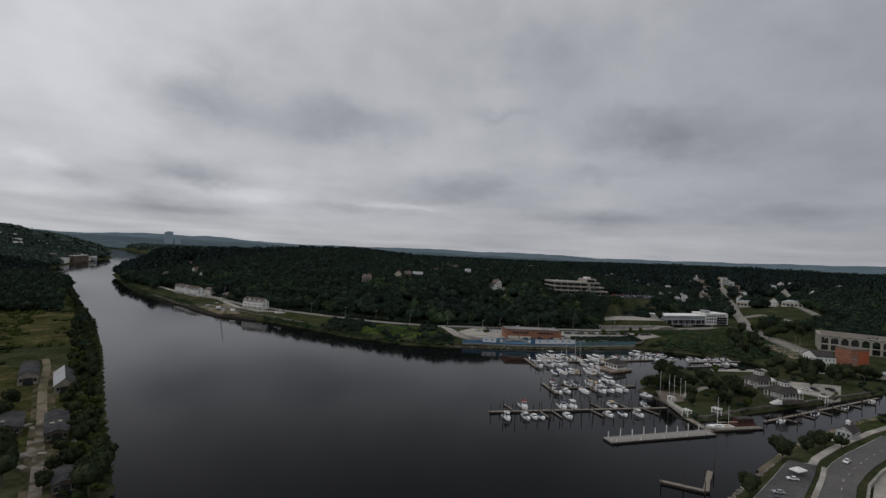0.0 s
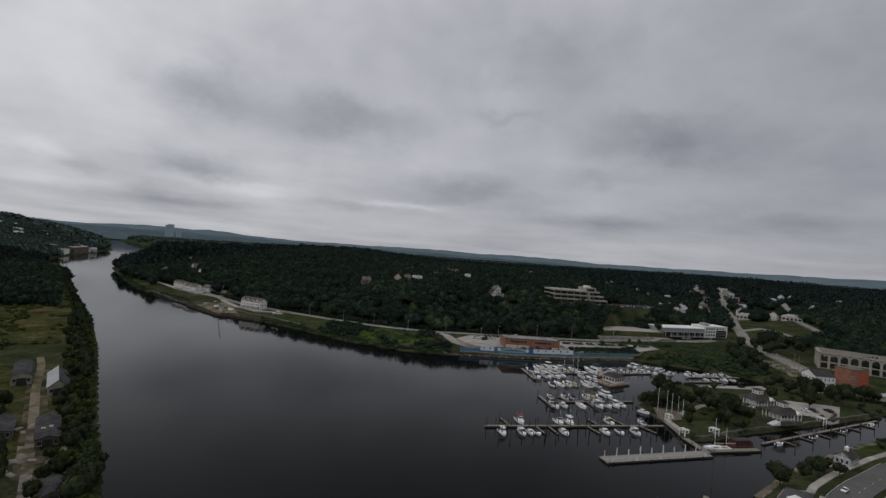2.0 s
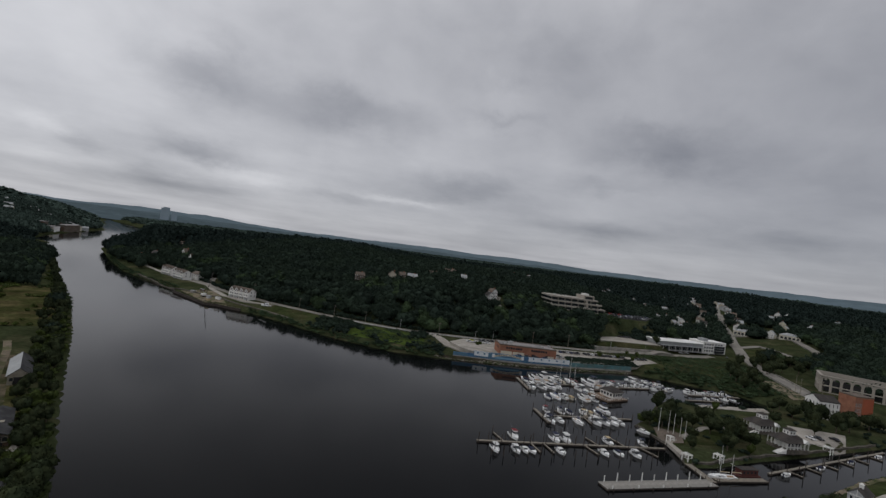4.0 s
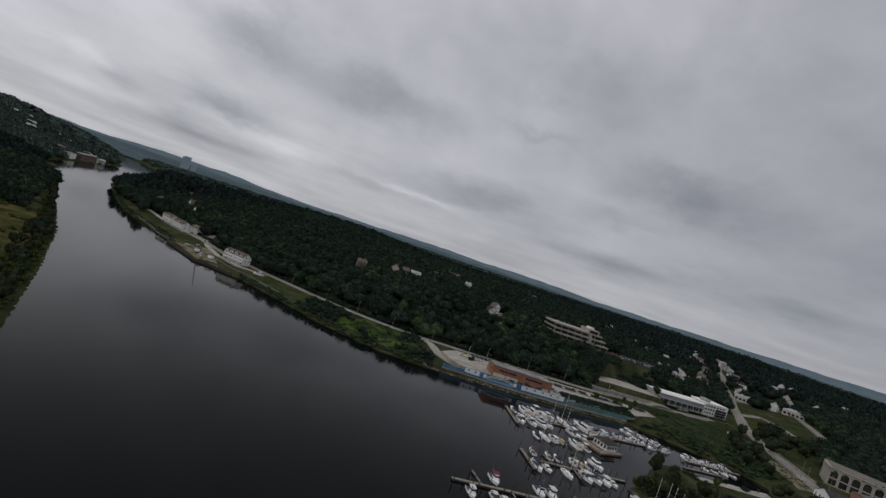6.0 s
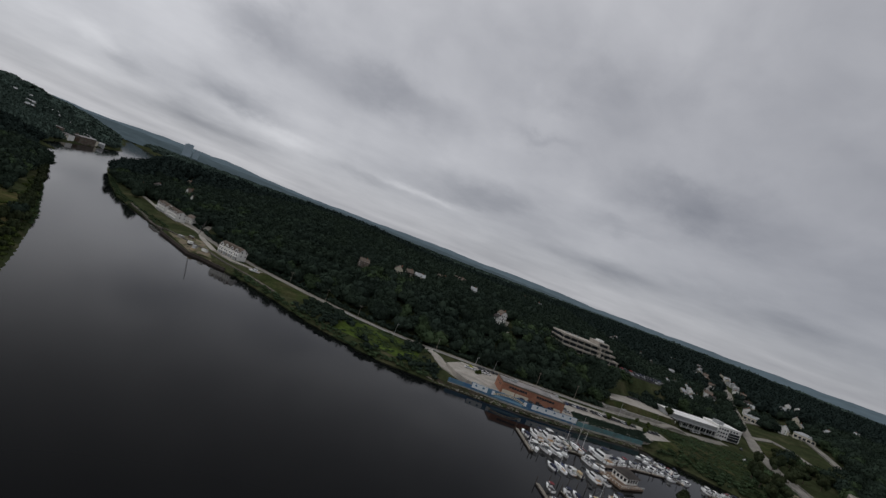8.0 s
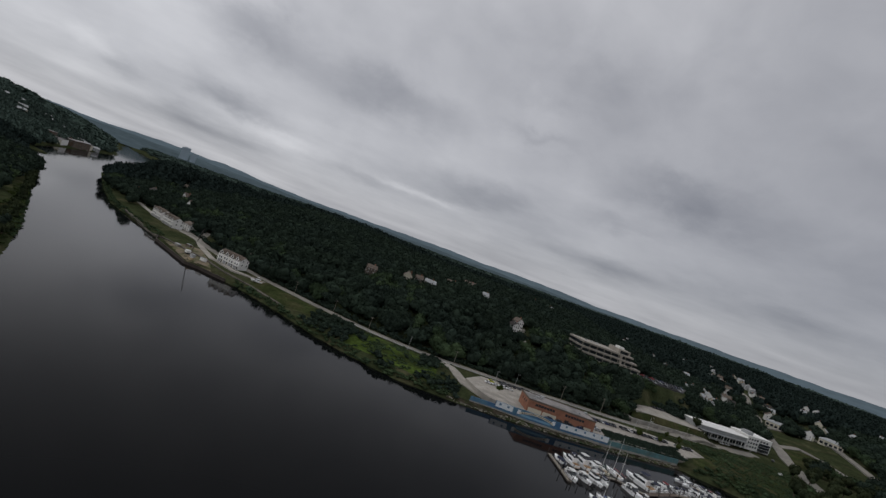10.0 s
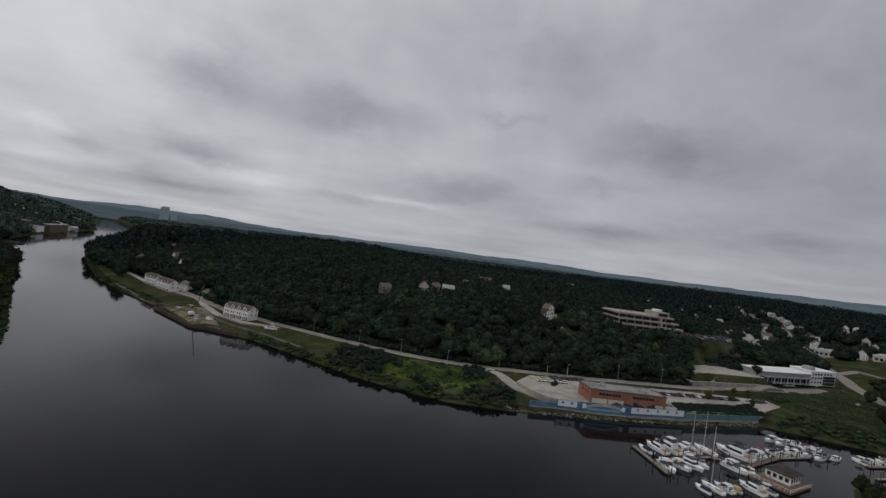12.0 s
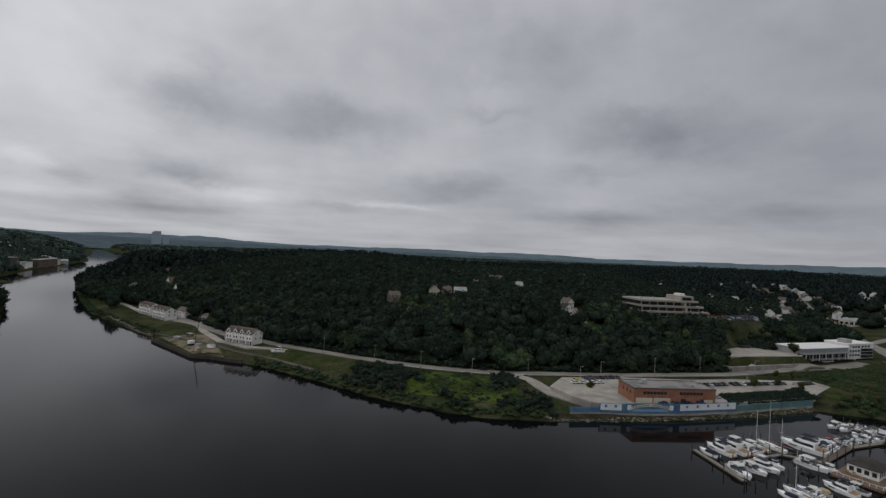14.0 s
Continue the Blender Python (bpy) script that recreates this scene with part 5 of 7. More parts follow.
def house(x, y, ang, w=10, d=8, h=5.5, rise=2.6, walls=None, roof=None, label="white clapboard house with a dark pitched roof", along="x", z=None, floors=2, chimney=True, group="houses", cols=3):
    walls, roof = walls or M_WHITE, roof or M_SHINGLE
    z = min(height(x + dx, y + dy) for dx in (-3, 3) for dy in (-3, 3)) - 0.3 if z is None else z
    t = thing("house", pose(x, y, z, 0, 0, ang), label, "house", group)
    away = math.hypot(x + 20, y - 50)
    TAKEN.extend(((x, y, 8.0), (x - 12 * (x + 20) / away, y - 12 * (y - 50) / away, 7.0)) if group == "town houses" else ((x, y, 8.0),))
    part("wall", pent(bmesh.new(), -w / 2, w / 2, -d / 2, d / 2, -2.5, h, rise, along), walls, t)
    part("roof", gable(bmesh.new(), -w / 2, w / 2, -d / 2, d / 2, h + 0.03, rise, 0.4, 0.2, along), roof, t)
    for f in range(floors):
        zz = 0.9 + f * 2.7
        for k in range(cols):
            if f == 0 and k == cols // 2:
                continue
            window(t, -w / 2 + (k + 0.5) * w / cols, -d / 2, zz, 1.0, 1.4)
        for q in (-0.25, 0.25):
            window(t, w / 2, q * d, zz, 1.0, 1.4, "x+")
            window(t, -w / 2, q * d, zz, 1.0, 1.4, "x-")
    dr = part("door", boxes((-w / 2 + (cols // 2 + 0.5) * w / cols - 0.5, -w / 2 + (cols // 2 + 0.5) * w / cols + 0.5, -d / 2 - 0.06, -d / 2 + 0.05, 0.3, 2.4)), M_SHINGLE, t)
    if chimney:
        part("chimney", boxes((w * 0.18, w * 0.18 + 0.7, -0.35, 0.35, h + rise * 0.4, h + rise + 1.1), bevel=0.04), M_BRICK, t)
    return t


# the brick hall by the river and its painted wall
hall = thing("brick_hall", pose(43.5, 318.4, 5.1, 0, 0, 6) @ Matrix.Diagonal((0.98, 0.76, 0.98, 1)), "long two-storey red brick hall with a flat grey roof", "building")
part("wall", boxes((0, 38.5, 0, 18.5, -0.5, 6.3)), M_BRICK, hall)
part("parapet", boxes((-0.15, 38.65, -0.15, 0.3, 6.0, 6.75), (-0.15, 38.65, 18.2, 18.65, 6.0, 6.75), (-0.15, 0.3, 0.3, 18.2, 6.0, 6.75), (38.2, 38.65, 0.3, 18.2, 6.0, 6.75), bevel=0.03), M_BROWNROOF, hall)
part("roof", boxes((0.3, 38.2, 0.3, 18.2, 6.3, 6.45)), M_FLATROOF, hall)
for x0, n in ((5.0, 7), (22.0, 7)):
    for k in range(n):
        window(hall, x0 + k * 1.6, 0, 4.0, 1.35, 1.1, frame_mat=M_TARROOF)
for a, b, h in ((1.0, 8.6, 2.3), (9.2, 17.0, 2.3), (33.0, 37.2, 1.9)):
    part("loading_bay", boxes((a, b, -0.09, 0.06, 0.1, h)), M_CREAM, hall, "pale cream roller shutter")
for x in (22.0, 31.0):
    part("door", boxes((x, x + 2.2, -0.07, 0.06, 0.1, 2.1)), M_TARROOF, hall)
for x, y, w, h in ((6, 9, 1.6, 1.1), (8.6, 9.5, 1.2, 0.9), (9, 12, 2.2, 1.3), (30, 6, 1.2, 0.8), (35.5, 12, 1.8, 1.0), (3.5, 4, 1, 0.7)):
    part("roof_unit", boxes((x, x + w, y, y + w * 0.8, 6.45, 6.45 + h), bevel=0.06), M_METAL, hall)
for y in (4, 8, 12):
    window(hall, 0, y, 3.6, 1.4, 1.2, "x-", M_TARROOF)

M_BLUE2 = mat("mural_light_blue", (0.16, 0.30, 0.42), 0.75, vary=0.12, scale=1)
wall_line = [(14, 310.6), (27, 312.8), (38, 313.2), (60, 316.0), (91, 324.0), (138, 340.0)]
mural = thing("painted_wall", pose(0, 0, 0), "long river wall painted blue and white with a harbour mural", "wall")
for k, (a, b) in enumerate(zip(wall_line, wall_line[1:])):
    a, b = Vector(a), Vector(b)
    d = (b - a).normalized()
    s = Vector((d.y, -d.x))
    top = (4.2, 6.0, 6.2, 6.0, 4.6)[k]
    q = [a + s * 0.25, b + s * 0.25, b - s * 0.25, a - s * 0.25]
    part("wall_panel", prism(bmesh.new(), [(v.x, v.y) for v in q], 0.4, top), (M_BLUE, M_BLUE, M_BLUE, M_BLUE, M_TEAL)[k], mural)
    L = (b - a).length
    m = Matrix.Translation((a.x + s.x * 0.25, a.y + s.y * 0.25, 0)) @ Matrix.Rotation(math.atan2(d.y, d.x), 4, "Z")

    def painted(name, x0, x1, z0, z1, material, proud=0.04):
        p = part(name, boxes((x0, x1, -proud, 0.0, z0, z1)), material, mural)
        p.matrix_basis = m
        return p
    if k == 1:
        painted("white_field", 0.3, L * 0.84, 3.2, 5.9, M_SIGNWHITE)
        for x in (2.0, 6.2):
            painted("painted_window", x, x + 1.1, 4.4, 5.4, M_BLUE, 0.08)
    if k == 3:
        painted("white_field", 2.6, L - 0.2, 3.2, 5.9, M_SIGNWHITE)
        for x in (5.5, 11.0, 16.5, 22.0, 27.0):
            painted("painted_window", x, x + 1.1, 4.4, 5.4, M_BLUE, 0.08)
    if k == 2:
        bm, n = bmesh.new(), 16
        lo = [(1.8 + (L - 3.6) * i / n, 3.5 + 1.55 * math.sin(math.pi * i / n) ** 0.8) for i in range(n + 1)]
        for i in range(n):
            (x0, z0), (x1, z1) = lo[i], lo[i + 1]
            v = [bm.verts.new(c) for c in ((x0, -0.09, z0), (x1, -0.09, z1), (x1, -0.09, z1 + 1.0), (x0, -0.09, z0 + 1.0), (x0, 0, z0), (x1, 0, z1), (x1, 0, z1 + 1.0), (x0, 0, z0 + 1.0))]
            for f in ((0, 1, 2, 3), (5, 4, 7, 6), (4, 5, 1, 0), (3, 2, 6, 7)):
                bm.faces.new([v[c] for c in f])
        bmesh.ops.recalc_face_normals(bm, faces=bm.faces[:])
        p = part("banner", bm, M_BANNER, mural, "arched cream banner")
        p.matrix_basis = m
        bm = bmesh.new()
        for i in range(15):
            if i == 7:
                continue
            x = 3.4 + (L - 6.8) * i / 14
            f = (x - 1.8) / (L - 3.6)
            z = 3.5 + 1.55 * math.sin(math.pi * f) ** 0.8
            box(bm, x - 0.36, x + 0.36, -0.12, -0.085, z + 0.25, z + 0.75)
        p = part("lettering_bar", bm, M_INK, mural)
        p.matrix_basis = m
        for x in (0.7, L - 2.4):
            painted("scroll", x, x + 1.7, 3.5, 5.6, M_SIGNWHITE, 0.06)
        painted("light_field", 3.0, L - 3.0, 2.9, 3.9, M_BLUE2, 0.03)
    painted("base_band", 0.0, L, 0.8, 2.1, M_CONC, 0.05)


# terraces of white gabled houses by the landing
def terrace(x, y, ang, units, w=5.6, d=10.5, h=8.2, label=""):
    z = height(x, y) - 0.2
    TAKEN.extend((x + units * w * f, y + 2 + units * w * f * math.tan(radians(ang)), 7.5) for f in (0, 0.33, 0.66, 1))
    t = thing("terraced_houses", pose(x, y, z, 0, 0, ang), label, "terrace", "terraces")
    L = units * w
    part("wall", pent(bmesh.new(), 0, L, 0, d, -2, h, 2.6), M_WHITE, t)
    part("roof", gable(bmesh.new(), 0, L, 0, d, h + 0.03, 2.6, 0.4, 0.2), M_BROWNROOF, t)
    for k in range(units):
        x0 = k * w
        part("dormer", pent(bmesh.new(), x0 + 0.9, x0 + w - 0.9, -0.25, d * 0.45, h - 0.3, h + 0.8, 1.7, "y"), M_WHITE, t)
        part("dormer_roof", gable(bmesh.new(), x0 + 0.9, x0 + w - 0.9, -0.25, d * 0.45, h + 0.83, 1.7, 0.25, 0.14, "y"), M_BROWNROOF, t)
        window(t, x0 + w / 2, -0.25, h + 0.1, 1.3, 1.2)
        for f in (3.0, 5.7):
            window(t, x0 + w * 0.3, 0, f, 1.1, 1.6)
            window(t, x0 + w * 0.7, 0, f, 1.1, 1.6)
        part("garage_door", boxes((x0 + 0.8, x0 + 3.4, -0.07, 0.05, 0.2, 2.3)), M_GREYS, t)
        part("door", boxes((x0 + 3.9, x0 + 4.8, -0.07, 0.05, 0.2, 2.3)), M_SHINGLE, t)
        part("balcony", boxes((x0 + 0.7, x0 + w - 0.7, -1.3, 0, 2.6, 2.75), (x0 + 0.7, x0 + w - 0.7, -1.3, -1.22, 3.45, 3.55), *[(x0 + 0.7 + q, x0 + 0.75 + q, -1.29, -1.23, 2.75, 3.45) for q in np.arange(0, w - 1.45, 0.35)]), M_WHITE, t)
        if k:
            part("party_wall", boxes((x0 - 0.1, x0 + 0.1, -0.12, 0, 0, h)), M_CREAM, t)
    for f in (3.0, 5.7):
        for q in (3, 7):
            window(t, L, q, f, 1.0, 1.5, "x+")
    return t


terrace(-170, 401.5, -22, 4, 5.1, 8.5, 6.6, label="white three-storey terrace with brown gabled dormers")
terrace(-259, 475, -36, 4, 5.0, 8.5, 6.8, label="long white terrace with brown gabled dormers")
terrace(-281, 493, -36, 4, 4.8, 8.5, 6.8, label="long white terrace with brown gabled dormers")
house(-238, 482, -36, 12, 7, 6, 2.2, roof=M_BROWNROOF, label="white house with a brown roof behind the terrace")

# crane on the landing
crane = thing("crane", pose(-187, 396, height(-187, 396), 0, 0, 60), "slim dark lattice-boom crane standing on the landing", "crane")
part("crawler_track", boxes((-2, 2, -1.6, -0.9, 0, 0.8), (-2, 2, 0.9, 1.6, 0, 0.8), bevel=0.2), M_TYRE, crane)
part("machinery_house", boxes((-2.4, 0.9, -1.2, 1.2, 0.9, 2.7), bevel=0.1), M_WHITE, crane)
part("cab", boxes((0.5, 1.7, 0.35, 1.25, 0.9, 2.5), bevel=0.08), M_GLASS, crane)
bm = bmesh.new()
foot, tip = Vector((1.2, 0, 1.3)), Vector((5.0, 0, 20))
for sx, sy in ((-0.3, -0.3), (-0.3, 0.3), (0.3, -0.3), (0.3, 0.3)):
    rod(bm, foot + Vector((sx, sy, 0)), tip + Vector((sx * 0.4, sy * 0.4, 0)), 0.05, seg=4)
for k in range(14):
    a, b = foot.lerp(tip, k / 14), foot.lerp(tip, (k + 1) / 14)
    r = 0.3 * (1 - 0.6 * k / 14)
    for s in (1, -1):
        rod(bm, a + Vector((-r, s * r, 0)), b + Vector((r, s * r, 0)), 0.035, seg=3)
        rod(bm, a + Vector((s * r, -r, 0)), b + Vector((s * r, r, 0)), 0.035, seg=3)
part("boom", bm, M_PILE, crane)
bm = bmesh.new()
rod(bm, tip, (-2.0, 0, 2.8), 0.03, seg=3), rod(bm, tip, (tip.x, 0, 4), 0.03, seg=3)
part("cable", bm, M_STEEL, crane)
for x, y, w, m_, lab in ((-172, 388, 4.5, M_WHITE, "white storage container on the landing"), (-181, 391, 3, M_GREYS, "grey work truck on the landing"), (-178, 384, 2.5, M_CANVAS["tan"], "small yellow machine on the landing"), (-203, 409, 5, M_CONC, "stack of pale timbers on the landing"), (-198, 414, 4, M_RUST, "rusty steel stack on the landing")):
    c = thing("storage_container", pose(x, y, height(x, y), 0, 0, -25), lab, "container", "landing gear")
    part("body", boxes((-w / 2, w / 2, -1.1, 1.1, 0.15, 1.9), bevel=0.05), m_, c)
    part("lid", boxes((-w / 2 - 0.05, w / 2 + 0.05, -1.15, 1.15, 1.9, 2.0)), M_GREYS, c)

# car dealer: glazed showroom and white block
show = thing("showroom", pose(196, 424, 8.2, 0, 0, 21) @ Matrix.Diagonal((1.1, 1, 1, 1)), "long low showroom with a white roof and glazed front", "building")
part("wall", boxes((0, 46, 0.6, 16, -1, 7.2)), M_GREYS, show)
part("roof", boxes((-0.6, 46, -1.6, 16.4, 7.2, 7.7), bevel=0.05), M_WHITE, show)
part("canopy", boxes((-0.6, 46, -3.2, 0.6, 3.9, 4.3), bevel=0.04), M_METAL, show)
part("fascia", boxes((0, 46, 0.4, 0.62, 4.3, 7.1)), M_METAL, show, "grey metal fascia")
for k in range(15):
    window(show, 1.9 + k * 3.0, 0.6, 0.2, 2.7, 3.5, frame_mat=M_METAL, name="shopfront")
for k in range(8):
    part("column", rod(bmesh.new(), (1 + 6.2 * k, -2.8, -0.5), (1 + 6.2 * k, -2.8, 3.9), 0.16, seg=8), M_WHITE, show)
blk = thing("office_block", pose(243.5, 442.8, 8.0, 0, 0, 21) @ Matrix.Diagonal((1.2, 1, 0.95, 1)), "white three-storey block with grey glazing beside the showroom", "building")
part("wall", boxes((0, 24, 0, 15, -1, 9.6)), M_WHITE, blk)
part("parapet", boxes((-0.2, 24.2, -0.2, 15.2, 9.6, 10.3), bevel=0.05), M_WHITE, blk)
part("stair_tower", boxes((1.5, 6.5, 2, 8, 10.3, 13.0), bevel=0.05), M_GREYS, blk)
part("glazed_bay", boxes((12, 21.5, -1.4, 0, 0, 6.6), bevel=0.05), M_GLASS, blk)
for z in (2.2, 4.4):
    part("spandrel", boxes((11.9, 21.6, -1.5, 0, z, z + 0.4)), M_METAL, blk)
for f in range(3):
    for k in range(4):
        window(blk, 2.2 + 2.6 * k, 0, 1.0 + 3.0 * f, 1.7, 1.6, frame_mat=M_METAL)
    for k in range(3):
        window(blk, 13.5 + 3.0 * k, 0, 7.2, 1.9, 1.5, frame_mat=M_METAL) if f == 2 else None
        window(blk, 24, 3 + 4 * k, 1.0 + 3.0 * f, 1.9, 1.6, "x+", M_METAL)
sign = thing("pylon_sign", pose(252, 447, height(252, 447), 0, 0, 21), "small white pylon sign", "sign")
part("panel", boxes((-0.9, 0.9, -0.2, 0.2, 0, 3.4), bevel=0.05), M_WHITE, sign)

# terraced concrete offices on the hill
office = thing("office_building", pose(108, 461, 26.8, 0, 0, 10) @ Matrix.Diagonal((0.75, 0.86, 0.86, 1)), "stepped concrete office building with dark window bands", "office")
for k, x1 in enumerate((73.0, 68.0, 63.0)):
    y0, z = 1.6 * k, 1.0 + 4.6 * k
    part("window_band", boxes((0.9, x1 - 1.0, y0 + 2.2, 34, z, z + 3.0)), M_GLASS, office)
    part("spandrel", boxes((0, x1, y0, 34.5, z + 3.0, z + 4.6), bevel=0.06), M_CONC2, office)
    for q in np.arange(0.3, x1, 9.0):
        part("pier", boxes((q, q + 0.5, y0 + 1.5, y0 + 2.3, z - 0.2, z + 3.05)), M_CONC2, office)
    part("stair_wall", boxes((47, 49.5, y0 + 0.2, y0 + 2.3, z - 0.2, z + 3.05)), M_CONC2, office)
part("base", boxes((0, 73, 0.4, 34, -8, 1.0)), M_CONC2, office)
part("penthouse_glass", boxes((44.8, 57.5, 6, 24, 14.8, 17.6)), M_GLASS, office)
part("penthouse", boxes((44, 46, 5, 25, 14.8, 18.8), (46, 57, 5, 25, 17.5, 18.8), (57, 58.5, 5, 25, 14.8, 18.8), bevel=0.06), M_CONC2, office)
part("plant_room", boxes((47, 53, 10, 18, 18.8, 20.8), bevel=0.05), M_WHITE, office)
for x, y, w in ((10, 18, 2.2), (18, 19, 1.6), (24, 18, 2.0)):
    part("roof_unit", boxes((x, x + w, y, y + w, 14.8, 16.0), bevel=0.06), M_METAL, office)

# houses on the hill and through the town
house(-46, 466, 8, 7, 7, 6.5, 3.2, M_CREAM, M_BROWNROOF, "cream house with a tall brown gable among trees", "y", z=31.5)
house(-37, 470, 20, 6, 6, 5.5, 2.4, M_BROWNROOF, M_BROWNROOF, "small brown house half hidden by trees", z=33)
house(-27, 468, 6, 9, 6, 5.5, 2.4, M_CREAM, M_GREYS, "pale house with a grey roof among trees", z=33)
house(-75, 456, 20, 8, 7, 4.6, 2.6, M_BROWNROOF, M_BROWNROOF, "brown shingled house among trees", z=29)
house(-8, 536, 10, 12, 8, 7, 2.4, M_GREYS, M_BROWNROOF, "low pale house half hidden by trees")
house(24, 514, 10, 6, 6, 9, 3, M_WHITE, M_GREYS, "small white house half hidden by trees")
house(50, 455, 30, 6, 7, 5.6, 2.6, M_WHITE, M_BROWNROOF, "white gabled house at the top of a lane", "y", z=30)
house(46, 444, 30, 6.5, 6.5, 5.2, 2.4, M_WHITE, M_SHINGLE, "white gabled house beside a steep lane", "y", z=27.5)
house(-372, 599, -40, 16, 9, 6, 2.8, M_GREYS, M_SHINGLE, "grey house on the river bank")
house(-357, 606, -40, 9, 9, 9, 3.2, M_GREYS, M_SHINGLE, "tall grey house on the river bank")
house(-372, 690, -30, 10, 9, 7, 4.5, M_WHITE, M_BROWNROOF, "white gabled house on the wooded slope")
house(-318, 604, -30, 8, 9, 7, 4.5, M_WHITE, M_BROWNROOF, "white gabled house on the wooded slope", "y")
house(-288, 564, -30, 7, 8, 7, 3.5, M_WHITE, M_BROWNROOF, "small white house on the wooded slope", "y")
house(112, 640, 25, 14, 9, 7.5, 3.4, M_WHITE, M_GREYS, "white house behind the offices")
house(96, 655, 25, 11, 9, 7, 3.2, M_WHITE, M_SHINGLE, "white house behind the offices")
house(80, 690, 25, 12, 10, 9, 3.2, M_WHITE, M_SHINGLE, "white house behind the offices")
house(10, 560, 10, 12, 9, 7, 3.2, M_CREAM, M_BROWNROOF, "pale house half hidden by trees")
town = random.Random(11)
for k in range(2, 17):
    f = k / 16
    px, py = 345 + 185 * f, 575 + 390 * f
    for side in (-1, 1):
        off = town.uniform(17, 24) * side
        house(px + off * 0.9 + town.uniform(-3, 3), py - off * 0.48 + town.uniform(-3, 3), 64 + 90 * (k % 2) + town.uniform(-6, 6), town.uniform(7, 10.5), town.uniform(6.5, 8.5), town.uniform(4.8, 6.8), town.uniform(2.4, 3.4),
              town.choice([M_WHITE, M_WHITE, M_CREAM, M_GREYS]), town.choice([M_SHINGLE, M_GREYS, M_BROWNROOF]), "clapboard town house with a pitched roof", town.choice("xy"), group="town houses")
for k in range(44):
    px, py = town.uniform(240, 600), town.uniform(560, 900)
    if abs((px - 345) * 0.9 - (py - 575) * 0.48) < 34:
        continue
    house(px, py, town.uniform(0, 90), town.uniform(7, 10), 7, 7, 3, town.choice([M_WHITE, M_CREAM, M_WHITE]), M_GREYS, "pale house among trees", group="town houses")
for k, (px, py) in enumerate(((374, 590), (392, 577), (410, 562))):
    s = thing("shop", pose(px, py, height(px, py) - 0.5, 0, 0, -40), "low white shop with a grey hipped roof", "shop", "shops")
    part("wall", boxes((-10, 10, -6, 6, -2, 5.0)), M_CREAM, s)
    part("roof", hip(bmesh.new(), -10, 10, -6, 6, 5.05, 2.6), M_GREYS, s)
    for q in range(5):
        window(s, -7.6 + 3.8 * q, -6, 0.6, 2.8, 2.8, name="shopfront")
house(362, 452, -30, 11, 8, 4.5, 2.6, M_CREAM, M_BROWNROOF, "cream house beside the climbing road")
shedw = house(300, 596, 60, 11, 8, 4.5, 1.8, M_WHITE, M_GREYS, "low white workshop by the town road")
house(318, 640, 60, 9, 8, 6, 3, M_WHITE, M_GREYS, "white house by the town road")
house(284, 575, 60, 8, 7, 5.5, 3, M_WHITE, M_GREYS, "white house by the town road")
# bridge parapets where the road crosses the tracks
bridge = thing("road_bridge", pose(0, 0, 0), "concrete road bridge with parapets and a pier", "bridge")
for off in (-5.4, 5.4):
    a, b = Vector((247.5, 330)), Vector((264, 386))
    d = (b - a).normalized()
    s = Vector((-d.y, d.x)) * off
    bm = prism(bmesh.new(), [(a.x + s.x, a.y + s.y), (b.x + s.x, b.y + s.y), (b.x + s.x * 1.06, b.y + s.y * 1.06), (a.x + s.x * 1.06, a.y + s.y * 1.06)], 3.5, 6.9)
    part("parapet", bm, M_CONC, bridge)
part("pier", boxes((246.5, 249, 352, 358, 1, 5.2), bevel=0.1), M_CONC, bridge)


